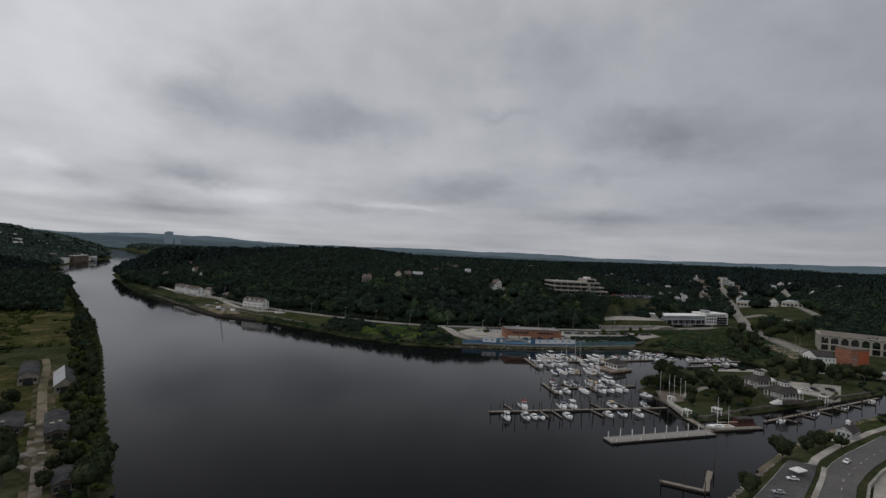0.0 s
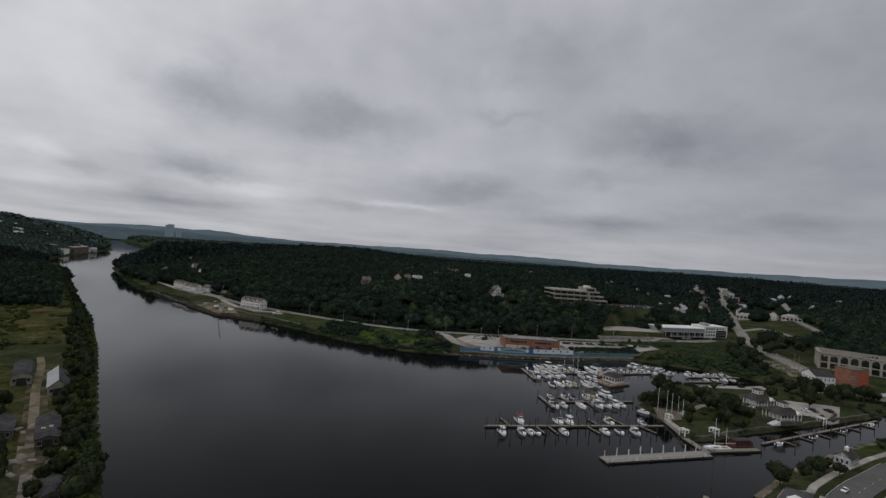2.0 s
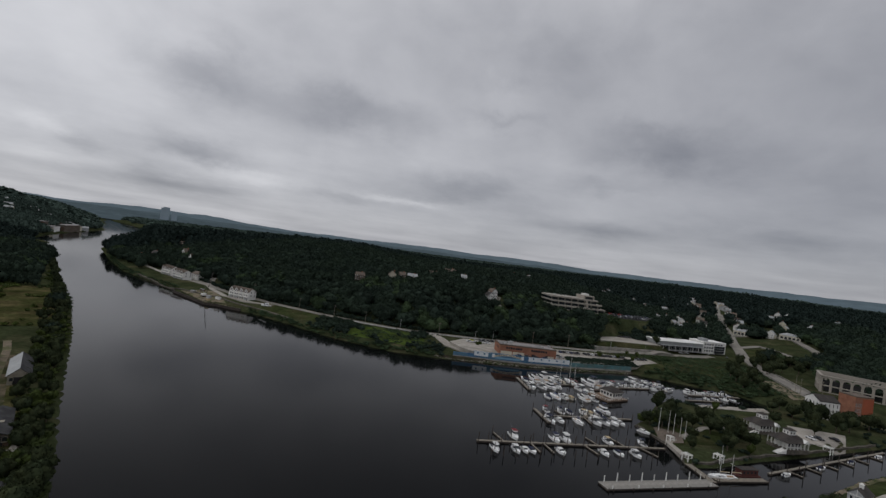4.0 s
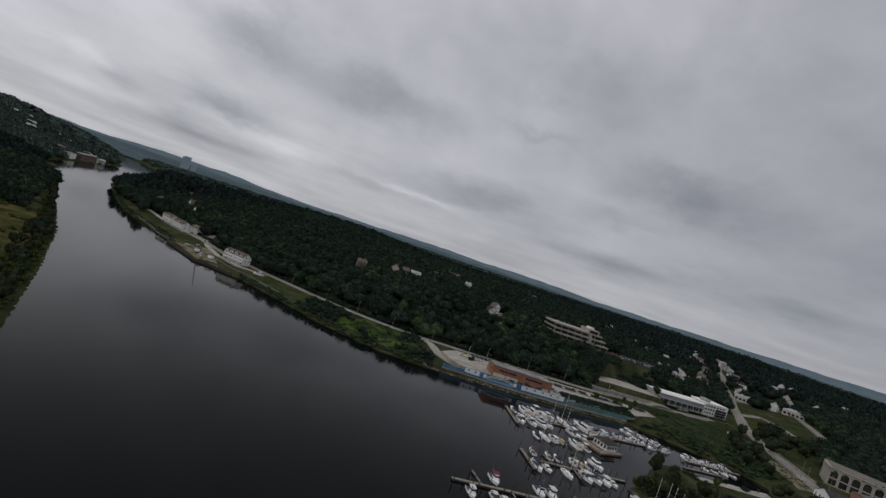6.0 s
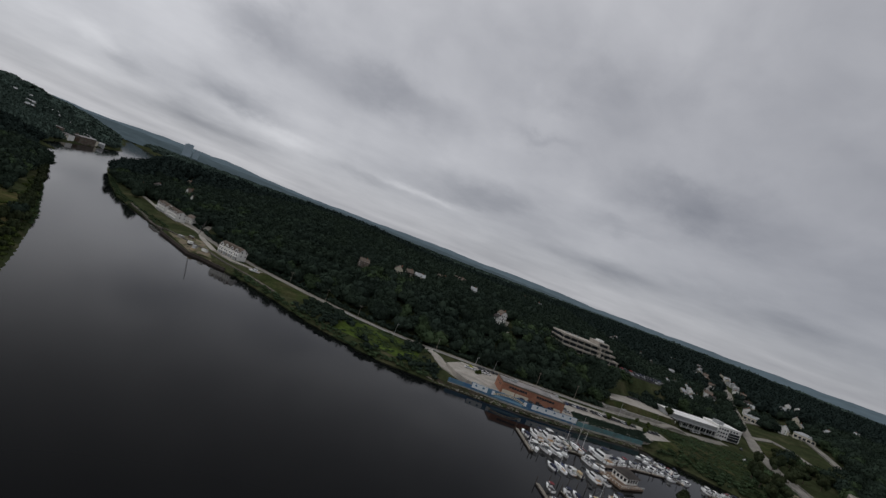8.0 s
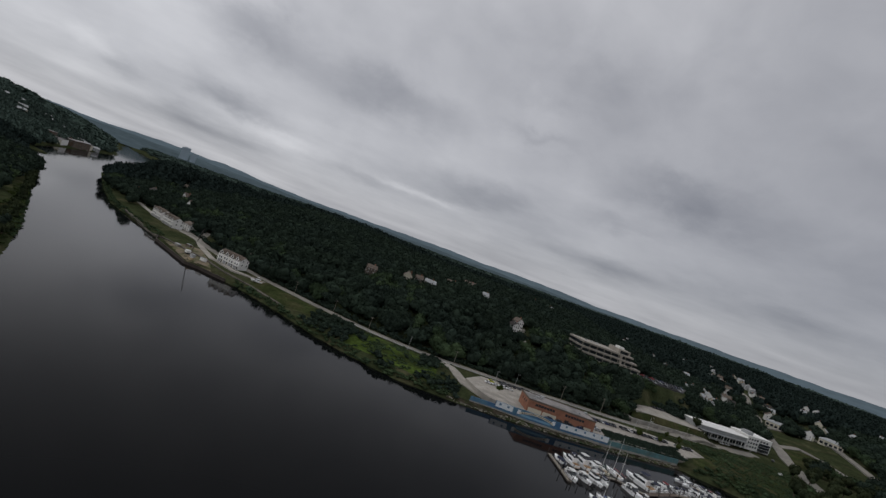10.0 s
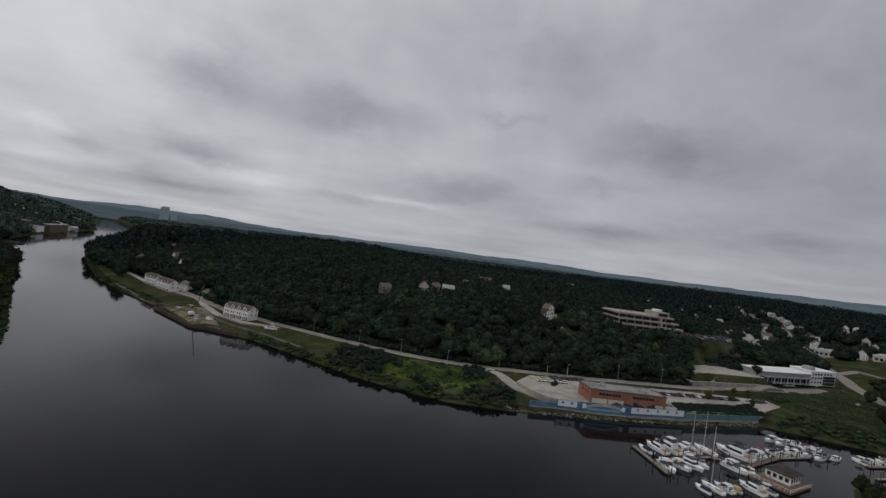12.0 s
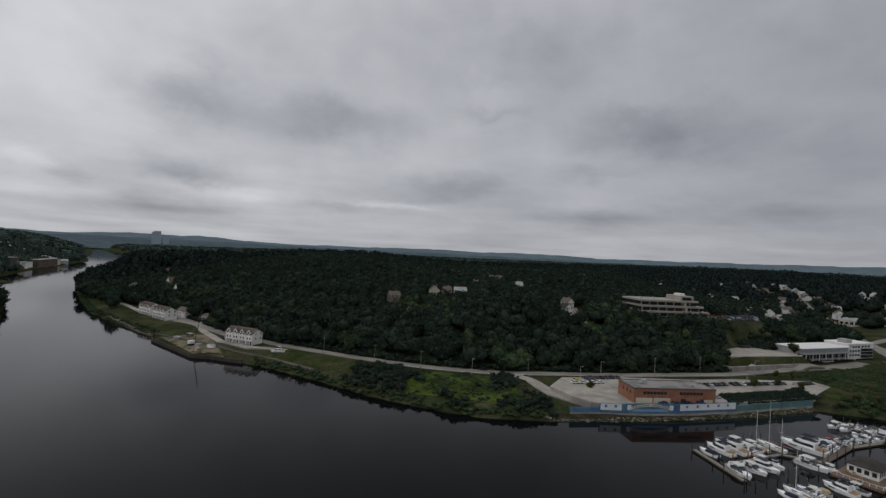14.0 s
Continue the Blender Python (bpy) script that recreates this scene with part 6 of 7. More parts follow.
# waterside park
def pavilion(x, y, ang, w, d, label):
    t = thing("pavilion", pose(x, y, 2.55, 0, 0, ang) @ Matrix.Diagonal((0.8, 0.8, 0.8, 1)), label, "pavilion", "pavilions")
    part("plinth", boxes((-w / 2, w / 2, -d / 2, d / 2, -0.6, 1.6), bevel=0.05), M_STONE, t)
    part("hall", boxes((-w / 2 + 2.2, w / 2 - 2.2, -d / 2 + 2.2, d / 2 - 2.2, 1.6, 5.0)), M_WHITE, t)
    part("roof", hip(bmesh.new(), -w / 2, w / 2, -d / 2, d / 2, 5.0, 3.0, 0.5, 1.6), M_SHINGLE, t)
    n = 7
    for k in range(n):
        f = -w / 2 + 0.3 + (w - 0.6) * k / (n - 1)
        for yy in (-d / 2 + 0.3, d / 2 - 0.3):
            part("column", boxes((f - 0.17, f + 0.17, yy - 0.17, yy + 0.17, 1.6, 4.9)), M_WHITE, t)
    for k in range(1, 5):
        f = -d / 2 + 0.3 + (d - 0.6) * k / 5
        for xx in (-w / 2 + 0.3, w / 2 - 0.3):
            part("column", boxes((xx - 0.17, xx + 0.17, f - 0.17, f + 0.17, 1.6, 4.9)), M_WHITE, t)
    part("railing", boxes((-w / 2, w / 2, -d / 2 + 0.26, -d / 2 + 0.34, 2.5, 2.6), (-w / 2 + 0.26, -w / 2 + 0.34, -d / 2, d / 2, 2.5, 2.6), (-w / 2, w / 2, -d / 2 + 0.28, -d / 2 + 0.32, 1.8, 1.88)), M_WHITE, t)
    for k in range(5):
        window(t, -w / 2 + 4 + (w - 8) * k / 4, -d / 2 + 2.2, 2.4, 1.5, 1.9)
    part("cupola", boxes((-2, 2, -2, 2, 7.4, 10.2), bevel=0.04), M_WHITE, t, "white cupola")
    part("cupola_roof", hip(bmesh.new(), -2, 2, -2, 2, 10.2, 1.1, 0.35), M_SHINGLE, t)
    for face, px, py in (("y-", -0.9, -2), ("y-", 0.9, -2), ("x-", -2, -0.9), ("x-", -2, 0.9), ("x+", 2, -0.9), ("x+", 2, 0.9)):
        window(t, px, py, 8.2, 0.9, 1.2, face)
    part("gable_front", pent(bmesh.new(), 3, 7, -d / 2 - 0.5, 0, 4.9, 5.1, 1.6, "y"), M_WHITE, t)
    st = [(-w / 2 - 0.5 - 0.55 * k, -w / 2 + 0.05 - 0.55 * k, -d / 2, -d / 2 + 3, -0.6, 1.5 - 0.2 * k) for k in range(10)]
    part("stairs", boxes(*st), M_WHITE, t)
    return t


pavilion(153.5, 213.5, 14, 14.5, 11.5, "white park pavilion with dark hipped roof and cupola")
pavilion(156, 234, 14, 14, 11, "white park pavilion with dark hipped roof and cupola")


def gazebo(x, y, ang, s=1.0, group="gazebos", label="small white open gazebo with a flat lattice roof", z=None):
    t = thing("gazebo", pose(x, y, height(x, y) if z is None else z, 0, 0, ang), label, "gazebo", group)
    for a in (-1.6, 1.6):
        for b in (-1.6, 1.6):
            part("post", boxes((a * s - 0.15, a * s + 0.15, b * s - 0.15, b * s + 0.15, -0.5, 3.0 * s)), M_WHITE, t)
    part("roof_frame", boxes((-2 * s, 2 * s, -2 * s, -1.7 * s, 2.9 * s, 3.2 * s), (-2 * s, 2 * s, 1.7 * s, 2 * s, 2.9 * s, 3.2 * s), *[(q * s, q * s + 0.15, -1.7 * s, 1.7 * s, 2.95 * s, 3.15 * s) for q in (-1.9, -0.95, 0, 0.95, 1.8)]), M_WHITE, t)
    part("rail", boxes((-1.6 * s, 1.6 * s, -1.65 * s, -1.57 * s, 0.9, 1.05), (-1.65 * s, -1.57 * s, -1.6 * s, 1.6 * s, 0.9, 1.05)), M_WHITE, t)
    return t


gazebo(98.5, 189, 30, 0.72), gazebo(100.5, 206, 20, 0.6), gazebo(111, 190.5, 30, 0.75), gazebo(178, 222, 30, 0.8)
for k, (x, y) in enumerate(((99.5, 214.5), (102.5, 212.5), (104, 211), (105.5, 208.5), (106.5, 206.5))):
    f = thing("flagpole", pose(x, y, height(x, y)), "tall white flagpole in the park", "flagpole", "flagpoles")
    part("pole", rod(bmesh.new(), (0, 0, -0.3), (0, 0, 9.5 - 0.6 * k), 0.09, 0.05, 6), M_SAILMAST, f)
    part("truck", boxes((-0.12, 0.12, -0.12, 0.12, 9.5 - 0.6 * k, 9.75 - 0.6 * k), bevel=0.04), M_WHITE, f)
    part("base", boxes((-0.35, 0.35, -0.35, 0.35, -0.3, 0.35), bevel=0.05), M_CONC, f)
patch("deck_plaza", [(97, 205), (104, 202), (108, 213), (99, 218)], M_BROWNROOF, "brown timber plaza round the flagpoles", "deck", lift=0.25, n=6)

# the dock house
deck = thing("dock_house", pose(96.2, 265.5, 0, 0, 0, 32), "white dock house with a dark hipped roof on a timber deck", "dock house")
part("deck", boxes((-8, 8, -6.5, 6.5, 0.2, 0.9), bevel=0.05), mat("brown_deck_boards", (0.17, 0.12, 0.085), 0.85, vary=0.3, scale=2), deck)
part("skirt", boxes((-7.9, 7.9, -6.4, 6.4, -0.4, 0.2)), M_PILE, deck)
part("wall", boxes((-1, 7, -3.5, 4.5, 0.9, 4.0)), M_WHITE, deck)
part("roof", hip(bmesh.new(), -1, 7, -3.5, 4.5, 4.0, 2.4, 0.7), M_SHINGLE, deck)
for k in range(4):
    window(deck, 0.1 + 1.9 * k, -3.5, 1.7, 1.5, 1.6), window(deck, -1, -2.4 + 1.9 * k, 1.7, 1.4, 1.6, "x-")
part("rail", boxes((-8, 8, -6.5, -6.42, 1.85, 1.95), (-8, -7.92, -6.5, 6.5, 1.85, 1.95), *[(-8 + 1.6 * k, -7.9 + 1.6 * k, -6.5, -6.4, 0.9, 1.9) for k in range(11)], *[(-8, -7.9, -6.4 + 1.6 * k, -6.3 + 1.6 * k, 0.9, 1.9) for k in range(9)]), M_WHITE, deck)
for k in range(5):
    tb = thing("deck_table", pose(96.2 - 5.0 + 1.2 * (k % 2) + 0.3 * k, 265.5 - 3.8 + 1.6 * k, 0.9), "round wooden table on the dock house deck", "table", "deck tables")
    part("tabletop", rod(bmesh.new(), (0, 0, 0.7), (0, 0, 0.76), 0.6, seg=10), M_TEAK, tb)
    part("pedestal", rod(bmesh.new(), (0, 0, 0), (0, 0, 0.7), 0.08, seg=6), M_PILE, tb)

# old town buildings past the park
wh = thing("white_mill_house", pose(215.5, 275, 3.0, 0, 0, -2) @ Matrix.Diagonal((0.74, 0.9, 1.2, 1)), "white three-storey building with a dark roof", "building")
part("wall", pent(bmesh.new(), 0, 15, 0, 12, -2, 7.5, 2.2), M_WHITE, wh)
part("roof", gable(bmesh.new(), 0, 15, 0, 12, 7.53, 2.2, 0.3, 0.2), M_SHINGLE, wh)
for f in range(3):
    for k in range(5):
        window(wh, 1.6 + 2.9 * k, 0, 0.6 + 2.35 * f, 0.9, 1.5)
    for k in range(4):
        window(wh, 0, 1.6 + 2.9 * k, 0.6 + 2.35 * f, 0.9, 1.5, "x-")
br = thing("brick_warehouse", pose(246, 283, 3.0, 0, 0, 10) @ Matrix.Diagonal((0.62, 0.7, 1.0, 1)), "four-storey red brick warehouse with a painted orange side", "building")
M_ORANGE = mat("orange_red_paint", (0.36, 0.10, 0.05), 0.85, vary=0.12, scale=1)
part("wall", boxes((-7, 13, 0.05, 14, -1, 12.5)), M_BRICK, br)
part("painted_side", boxes((1, 13.02, 0, 0.06, -1, 11.8)), M_ORANGE, br, "flat orange-red painted wall")
part("cornice", boxes((-7.2, 13.2, -0.2, 14.2, 12.5, 13.1), bevel=0.05), M_BROWNROOF, br)
for f in range(3):
    for k in range(3):
        window(br, -5.8 + 2.4 * k, 0.05, 1 + 3.2 * f, 1.1, 1.8)
ar = thing("arcaded_hall", pose(270, 342, 2.0, 0, 0, -33), "roofless concrete hall with tall piers and arched openings", "building")
W, D, HH = 66.0, 24.0, 15.0
for k in range(13):
    x = k * W / 12
    part("pier", boxes((x - 0.65, x + 0.65, -0.5, 0.9, -4, HH - 1.3), bevel=0.08), M_CONC2, ar)
for k in range(7):
    y = k * D / 6
    part("pier", boxes((-0.5, 0.9, y - 0.6, y + 0.6, -4, HH - 1.3), bevel=0.08), M_CONC2, ar)
part("entablature", boxes((-1.1, W + 1.1, -0.7, 1.1, HH - 0.6, HH), (-0.7, 1.1, 1.1, D, HH - 0.6, HH), bevel=0.08), M_CONC2, ar)
part("floor_band", boxes((-0.4, W, 0.0, 0.8, 3.6, 4.1), (-0.4, 0.7, 0.8, D, 3.6, 4.1)), M_CONC2, ar)
# added dark sheets that stand in for the shade inside the openings
part("inner_wall", boxes((1.5, W, 9.0, 9.5, -4, HH - 4.0), (9, 9.5, 9.5, D, -4, HH - 4.0)), M_TARROOF, ar)
def arch(a0, a1, depth0, depth1, spring, top):
    """The head of one round-arched opening between two piers, along x."""
    bm = bmesh.new()
    r, prev = (a1 - a0) / 2, None
    for i in range(9):
        an = math.pi * i / 8
        px, pz = (a0 + a1) / 2 - r * math.cos(an), spring + r * math.sin(an)
        cur = [bm.verts.new(c) for c in ((px, depth0, pz), (px, depth1, pz), (px, depth1, top), (px, depth0, top))]
        if prev:
            for j in range(4):
                bm.faces.new((prev[j], prev[(j + 1) % 4], cur[(j + 1) % 4], cur[j]))
        prev = cur
    bmesh.ops.recalc_face_normals(bm, faces=bm.faces[:])
    return bm


head = part("arch_head", arch(0.65, W / 12 - 0.65, -0.3, 0.7, HH - 3.6, HH - 0.62), M_CONC2, ar)
for k in range(1, 12):
    share(head, "arch_head", ar, pose(k * W / 12, 0, 0))
for k in range(6):
    part("arch_head", arch(0.65, D / 6 - 0.65, -0.3, 0.7, HH - 3.1, HH - 0.62), M_CONC2, ar).matrix_basis = pose(0.4, k * D / 6, 0, 0, 0, 90)
part("upper_floor_band", boxes((-0.45, W, -0.35, 0.75, 8.0, 8.7), (-0.45, 0.75, 0.8, D, 8.0, 8.7)), M_CONC2, ar)
bm = bmesh.new()
n = 14
for k in range(n):
    x0, x1 = k * W / n, (k + 1) * W / n
    box(bm, x0, x0 + 1.3, D - 0.6, D + 0.3, 2, HH + 0.6)
    a0, a1, r = x0 + 1.3, x1, (x1 - x0 - 1.3) / 2
    prev = None
    for i in range(9):
        an = math.pi * i / 8
        px, pz = (a0 + a1) / 2 - r * math.cos(an), HH - 4.2 + r * math.sin(an)
        cur = [bm.verts.new(c) for c in ((px, D - 0.6, pz), (px, D + 0.3, pz), (px, D + 0.3, HH + 0.6), (px, D - 0.6, HH + 0.6))]
        if prev:
            for j in range(4):
                bm.faces.new((prev[j], prev[(j + 1) % 4], cur[(j + 1) % 4], cur[j]))
        prev = cur
    box(bm, a0, a1, D - 0.6, D + 0.3, 2, HH - 7.5)
bmesh.ops.recalc_face_normals(bm, faces=bm.faces[:])
part("arcade", bm, M_CONC2, ar)
for k in range(6):
    x = 250 + 11 * k
    s = thing("low_shed", pose(x, 268 + 3.2 * k, height(x, 268 + 3.2 * k), 0, 0, 20), "low grey shed roof beside the tracks", "shed", "sheds")
    part("wall", boxes((-3.5, 3.5, -3, 3, -0.5, 3.0)), (M_CREAM, M_GREYS)[k % 2], s)
    part("roof", hip(bmesh.new(), -4.5, 4.5, -3, 3, 3.0, 1.3), M_GREYS, s)

# boathouse, marquee and clutter on the near corner
bh = thing("boathouse", pose(141.5, 165.5, 4.0, 0, 0, 33) @ Matrix.Diagonal((0.72, 0.72, 0.72, 1)), "grey gabled boathouse with white trim and a cupola", "boathouse")
part("wall", pent(bmesh.new(), -5, 5, -3.2, 3.2, -1, 3.2, 2.6), M_GREYS, bh)
part("roof", gable(bmesh.new(), -5, 5, -3.2, 3.2, 3.23, 2.6, 0.4, 0.18), M_SHINGLE, bh)
part("gable_trim", boxes((-5.12, -5.0, -3.2, 3.2, 2.9, 3.15), (-5.12, -5.0, -0.08, 0.08, 3.15, 5.6)), M_WHITE, bh)
for q in (-1.8, 0, 1.8):
    window(bh, -5, q, 0.6, 1.2, 1.8, "x-")
for k in range(3):
    window(bh, -3 + 3 * k, -3.2, 0.8, 1.1, 1.5)
part("cupola", boxes((-0.7, 0.7, -0.7, 0.7, 5.3, 7.2), bevel=0.03), M_WHITE, bh)
part("cupola_roof", hip(bmesh.new(), -0.7, 0.7, -0.7, 0.7, 7.2, 0.8, 0.2), M_WHITE, bh)
patch("plaza", [(130, 165), (137, 160), (141, 162), (136, 170)], M_GRAVEL, "pale forecourt of the boathouse", "plaza", lift=0.2, n=6)
tent = thing("marquee", pose(99.5, 131.5, 4.15, 0, 0, 25) @ Matrix.Diagonal((0.46, 0.46, 0.6, 1)), "white canvas marquee standing in the parking lot", "tent")
part("canopy", hip(bmesh.new(), -3.7, 3.7, -2.3, 2.3, 2.4, 0.9, 0.5), M_WHITE, tent)
part("valance", boxes((-4.3, 4.3, -2.7, -2.62, 2.0, 2.4), (-4.3, 4.3, 2.62, 2.7, 2.0, 2.4), (-4.3, -4.22, -2.62, 2.62, 2.0, 2.4), (4.22, 4.3, -2.62, 2.62, 2.0, 2.4)), M_WHITE, tent)
for x in (-4.1, 0, 4.1):
    for y in (-2.5, 2.5):
        part("pole", rod(bmesh.new(), (x, y, 0), (x, y, 2.4), 0.05, seg=5), M_STEEL, tent)
bm = bmesh.new()
for k in range(9):
    p = Vector((84, 111)).lerp(Vector((97, 124)), k / 8)
    q = [p + Vector(v) for v in ((0, 0), (0.12, -0.1), (4.0, -3.6 + 0.1 - 0.0), (3.88, -3.5))]
    bm.faces.new([bm.verts.new((v.x - 4.2, v.y + 4.0, 4.165)) for v in q])
tagged(part("parking_lines", bm, M_LINE), "white bay lines of the parking lot", "road marking", kind="structure")
bar = thing("road_barrier", pose(0, 0, 0), "low concrete barrier beside the highway", "barrier")
bl = [(96, 105.5), (104.5, 116), (113.5, 125.5), (123.5, 133.5), (134, 141), (150, 151)]
for a, b in zip(bl, bl[1:]):
    a, b = Vector(a), Vector(b)
    n = max(1, int((b - a).length / 4))
    for k in range(n):
        p, q = a.lerp(b, (k + 0.02) / n), a.lerp(b, (k + 0.98) / n)
        d = (q - p).normalized()
        s = Vector((-d.y, d.x)) * 0.3
        z = height(p.x, p.y)
        part("barrier_block", prism(bmesh.new(), [(p.x + s.x, p.y + s.y), (q.x + s.x, q.y + s.y), (q.x - s.x, q.y - s.y), (p.x - s.x, p.y - s.y)], z - 0.5, z + 1.2), M_CONC, bar)

# derelict works on the west bank; x along the track
DIR = 130.0


def old_shed(x, y, w, d, h, rise, arched, walls, roof, label, ang=DIR - 90, holes=0):
    t = thing("old_shed", pose(x, y, height(x, y) - 0.1, 0, 0, ang), label, "shed", "old sheds")
    if arched:
        n = 10
        top = [(-w / 2 * math.cos(math.pi * k / n), h + rise * math.sin(math.pi * k / n)) for k in range(n + 1)]
        bm = bmesh.new()
        prof = [(-w / 2, -1), *top, (w / 2, -1)]
        a, b = [bm.verts.new((p, 0.1, q - 0.02)) for p, q in prof], [bm.verts.new((p, d - 0.1, q - 0.02)) for p, q in prof]
        for k in range(len(prof)):
            j = (k + 1) % len(prof)
            bm.faces.new((a[k], a[j], b[j], b[k]))
        bm.faces.new(a), bm.faces.new(b)
        bmesh.ops.recalc_face_normals(bm, faces=bm.faces[:])
        part("wall", bm, walls, t)
        bm = bmesh.new()
        ribs = 8
        for r in range(ribs):
            y0, y1 = -0.3 + (d + 0.6) * r / ribs, -0.3 + (d + 0.6) * (r + 1) / ribs - 0.06
            for k in range(n):
                (x0, z0), (x1, z1) = top[k], top[k + 1]
                v = [bm.verts.new(c) for c in ((x0 * 1.03, y0, z0 + 0.08), (x1 * 1.03, y0, z1 + 0.08), (x1 * 1.03, y1, z1 + 0.08), (x0 * 1.03, y1, z0 + 0.08))]
                bm.faces.new(v)
        bmesh.ops.recalc_face_normals(bm, faces=bm.faces[:])
        bmesh.ops.solidify(bm, geom=bm.faces[:], thickness=0.08)
        part("roof", bm, roof, t)
    else:
        part("wall", pent(bmesh.new(), -w / 2, w / 2, 0, d, -1, h, rise, "y"), walls, t)
        part("roof", gable(bmesh.new(), -w / 2, w / 2, 0, d, h + 0.03, rise, 0.3, 0.18, "y"), roof, t)
    part("doorway", boxes((-1.5, 1.5, -0.03, 0.14, 0, 2.7)), M_TARROOF, t)
    for q in (-w * 0.33, w * 0.33):
        window(t, q, 0.0, 1.3, 1.1, 1.3, frame_mat=M_OLDWALL)
    for k in range(4):
        window(t, w / 2, d * (k + 0.5) / 4, 1.2, 1.3, 1.2, "x+", M_OLDWALL)
    for k in range(holes):
        part("roof_patch", boxes((-w * 0.3 + 1.7 * k, -w * 0.3 + 1.7 * k + 1.0, d * 0.3 + k, d * 0.3 + k + 1.4, h + rise + 0.02, h + rise + 0.14)), M_OLDWALL, t)
    return t


old_shed(-150.5, 174.5, 6.0, 22, 2.9, 1.7, True, M_OLDWALL, M_TARROOF, "pale stucco shed with a dark barrel roof and an open doorway")
sb = old_shed(-131, 167.5, 5.8, 21, 3.2, 2.3, False, M_OLDWALL, M_TARROOF, "pale shed with one light and one dark roof slope")
# a paler sheet laid over the left roof slope
bm = bmesh.new()
lo = [bm.verts.new(v) for v in ((-3.3, -0.35, 3.0), (-0.05, -0.35, 5.65), (-0.05, 21.35, 5.65), (-3.3, 21.35, 3.0))]
hi = [bm.verts.new((v.co.x - 0.03, v.co.y, v.co.z + 0.13)) for v in lo]
for k in range(4):
    bm.faces.new((lo[k], lo[(k + 1) % 4], hi[(k + 1) % 4], hi[k]))
bm.faces.new(hi), bm.faces.new(lo[::-1])
bmesh.ops.recalc_face_normals(bm, faces=bm.faces[:])
part("pale_roof_slope", bm, M_GREYS, sb, "paler grey left roof slope")
old_shed(-101, 128, 5.2, 19, 2.8, 0.9, False, M_RUST, M_TARROOF, "derelict shed with a torn dark tar-paper roof", holes=2)
old_shed(-115.5, 129, 6, 14, 2.6, 0.8, False, M_RUST, M_TARROOF, "collapsing dark shed overgrown with scrub", holes=1)
old_shed(-78, 102.5, 4.6, 8, 2.2, 1.4, True, M_RUST, M_TARROOF, "dark barrel-roofed shed among trees")
rubble = random.Random(8)
for k in range(14):
    x, y = -92 - rubble.uniform(0, 26), 0
    y = 100 + (-x - 80) * 1.12 + rubble.uniform(-9, 12)
    s = rubble.uniform(0.5, 1.6)
    d = thing("debris_slab", pose(x, y, height(x, y), rubble.uniform(-8, 8), rubble.uniform(-8, 8), rubble.uniform(0, 180)), "broken pale concrete slab lying in the weeds", "debris", "debris")
    part("slab", boxes((-s, s, -0.6 * s, 0.6 * s, -0.1, 0.25 + 0.2 * s), bevel=0.08), (M_ROAD, M_OLDWALL)[k % 2], d)

# far bank works and towers
mill = thing("waterside_mill", pose(-809, 1030, height(-809, 1030), 0, 0, 113), "long weathered brown mill on the far shore", "building", "far works")
part("wall", boxes((-49, 49, -9, 9, -6, 11)), M_RUST, mill)
part("roof", boxes((-49.6, 49.6, -9.6, 9.6, 11, 11.8), bevel=0.1), M_FLATROOF, mill)
part("stair_tower", boxes((-12, -5, 9, 12, -6, 14), bevel=0.1), M_RUST, mill)
for f in range(3):
    for k in range(16):
        window(mill, -46 + 6.1 * k, 9, 1.0 + 3.4 * f, 3.0, 2.2, "y+", M_GREYS)
for x, y, w, h, m_, lab in ((-771, 945, 17, 8, M_WHITE, "white waterside works with a flat roof"), (-757, 915, 14, 6, M_CREAM, "low cream works on the far shore"), (-836, 1090, 12, 9, M_CREAM, "cream works beside the mill"), (-790, 940, 13, 11, M_RUST, "rusty brown works on the far shore")):
    TAKEN.append((x, y, w))
    s = thing("waterside_works", pose(x, y, height(x, y), 0, 0, 113), lab, "building", "far works")
    part("wall", boxes((-w, w, -7, 7, -5, h)), m_, s)
    part("roof", boxes((-w - 0.4, w + 0.4, -7.4, 7.4, h, h + 0.7), bevel=0.05), M_FLATROOF, s)
    for k in range(5):
        window(s, -w * 0.8 + w * 0.4 * k, 7, 1.5, 2.4, 2.2, "y+", M_GREYS)
TAKEN.extend((-809 - 0.39 * q, 1030 + 0.92 * q, 17) for q in (-48, -30, -12, 6, 24, 42))
for k in range(14):
    x, y = -850 - town.uniform(0, 190), 990 + town.uniform(0, 190)
    house(x, y, town.uniform(0, 90), 16, 11, 8, 3.5, town.choice([M_WHITE, M_CREAM, M_GREYS]), M_GREYS, "pale house on the far wooded bank", group="far houses", chimney=False)
# haze over the towers is painted: pale blue base and a weak glow
M_TOWER = mat("hazy_glass_tower", (0.20, 0.25, 0.29), 0.5, vary=0.1, scale=0.02, emit=0.15)
for x, y, w, h in ((-1690, 2850, 46, 84), (-1648, 2876, 30, 62)):
    s = thing("hotel_tower", pose(x, y, 30, 0, 0, 30), "tall hazy blue glass tower far beyond the woods", "tower", "far towers")
    part("shaft", boxes((-w / 2, w / 2, -w / 3, w / 3, 0, h * 0.94), (-w / 4, w / 2, -w / 3, w / 3, h * 0.94, h), bevel=0.5), M_TOWER, s)
    for k in range(1, 24):
        part("floor_band", boxes((-w / 2 - 0.3, w / 2 + 0.3, -w / 3 - 0.3, w / 3 + 0.3, h * 0.93 * k / 24, h * 0.93 * k / 24 + 1.1)), M_TOWER, s)

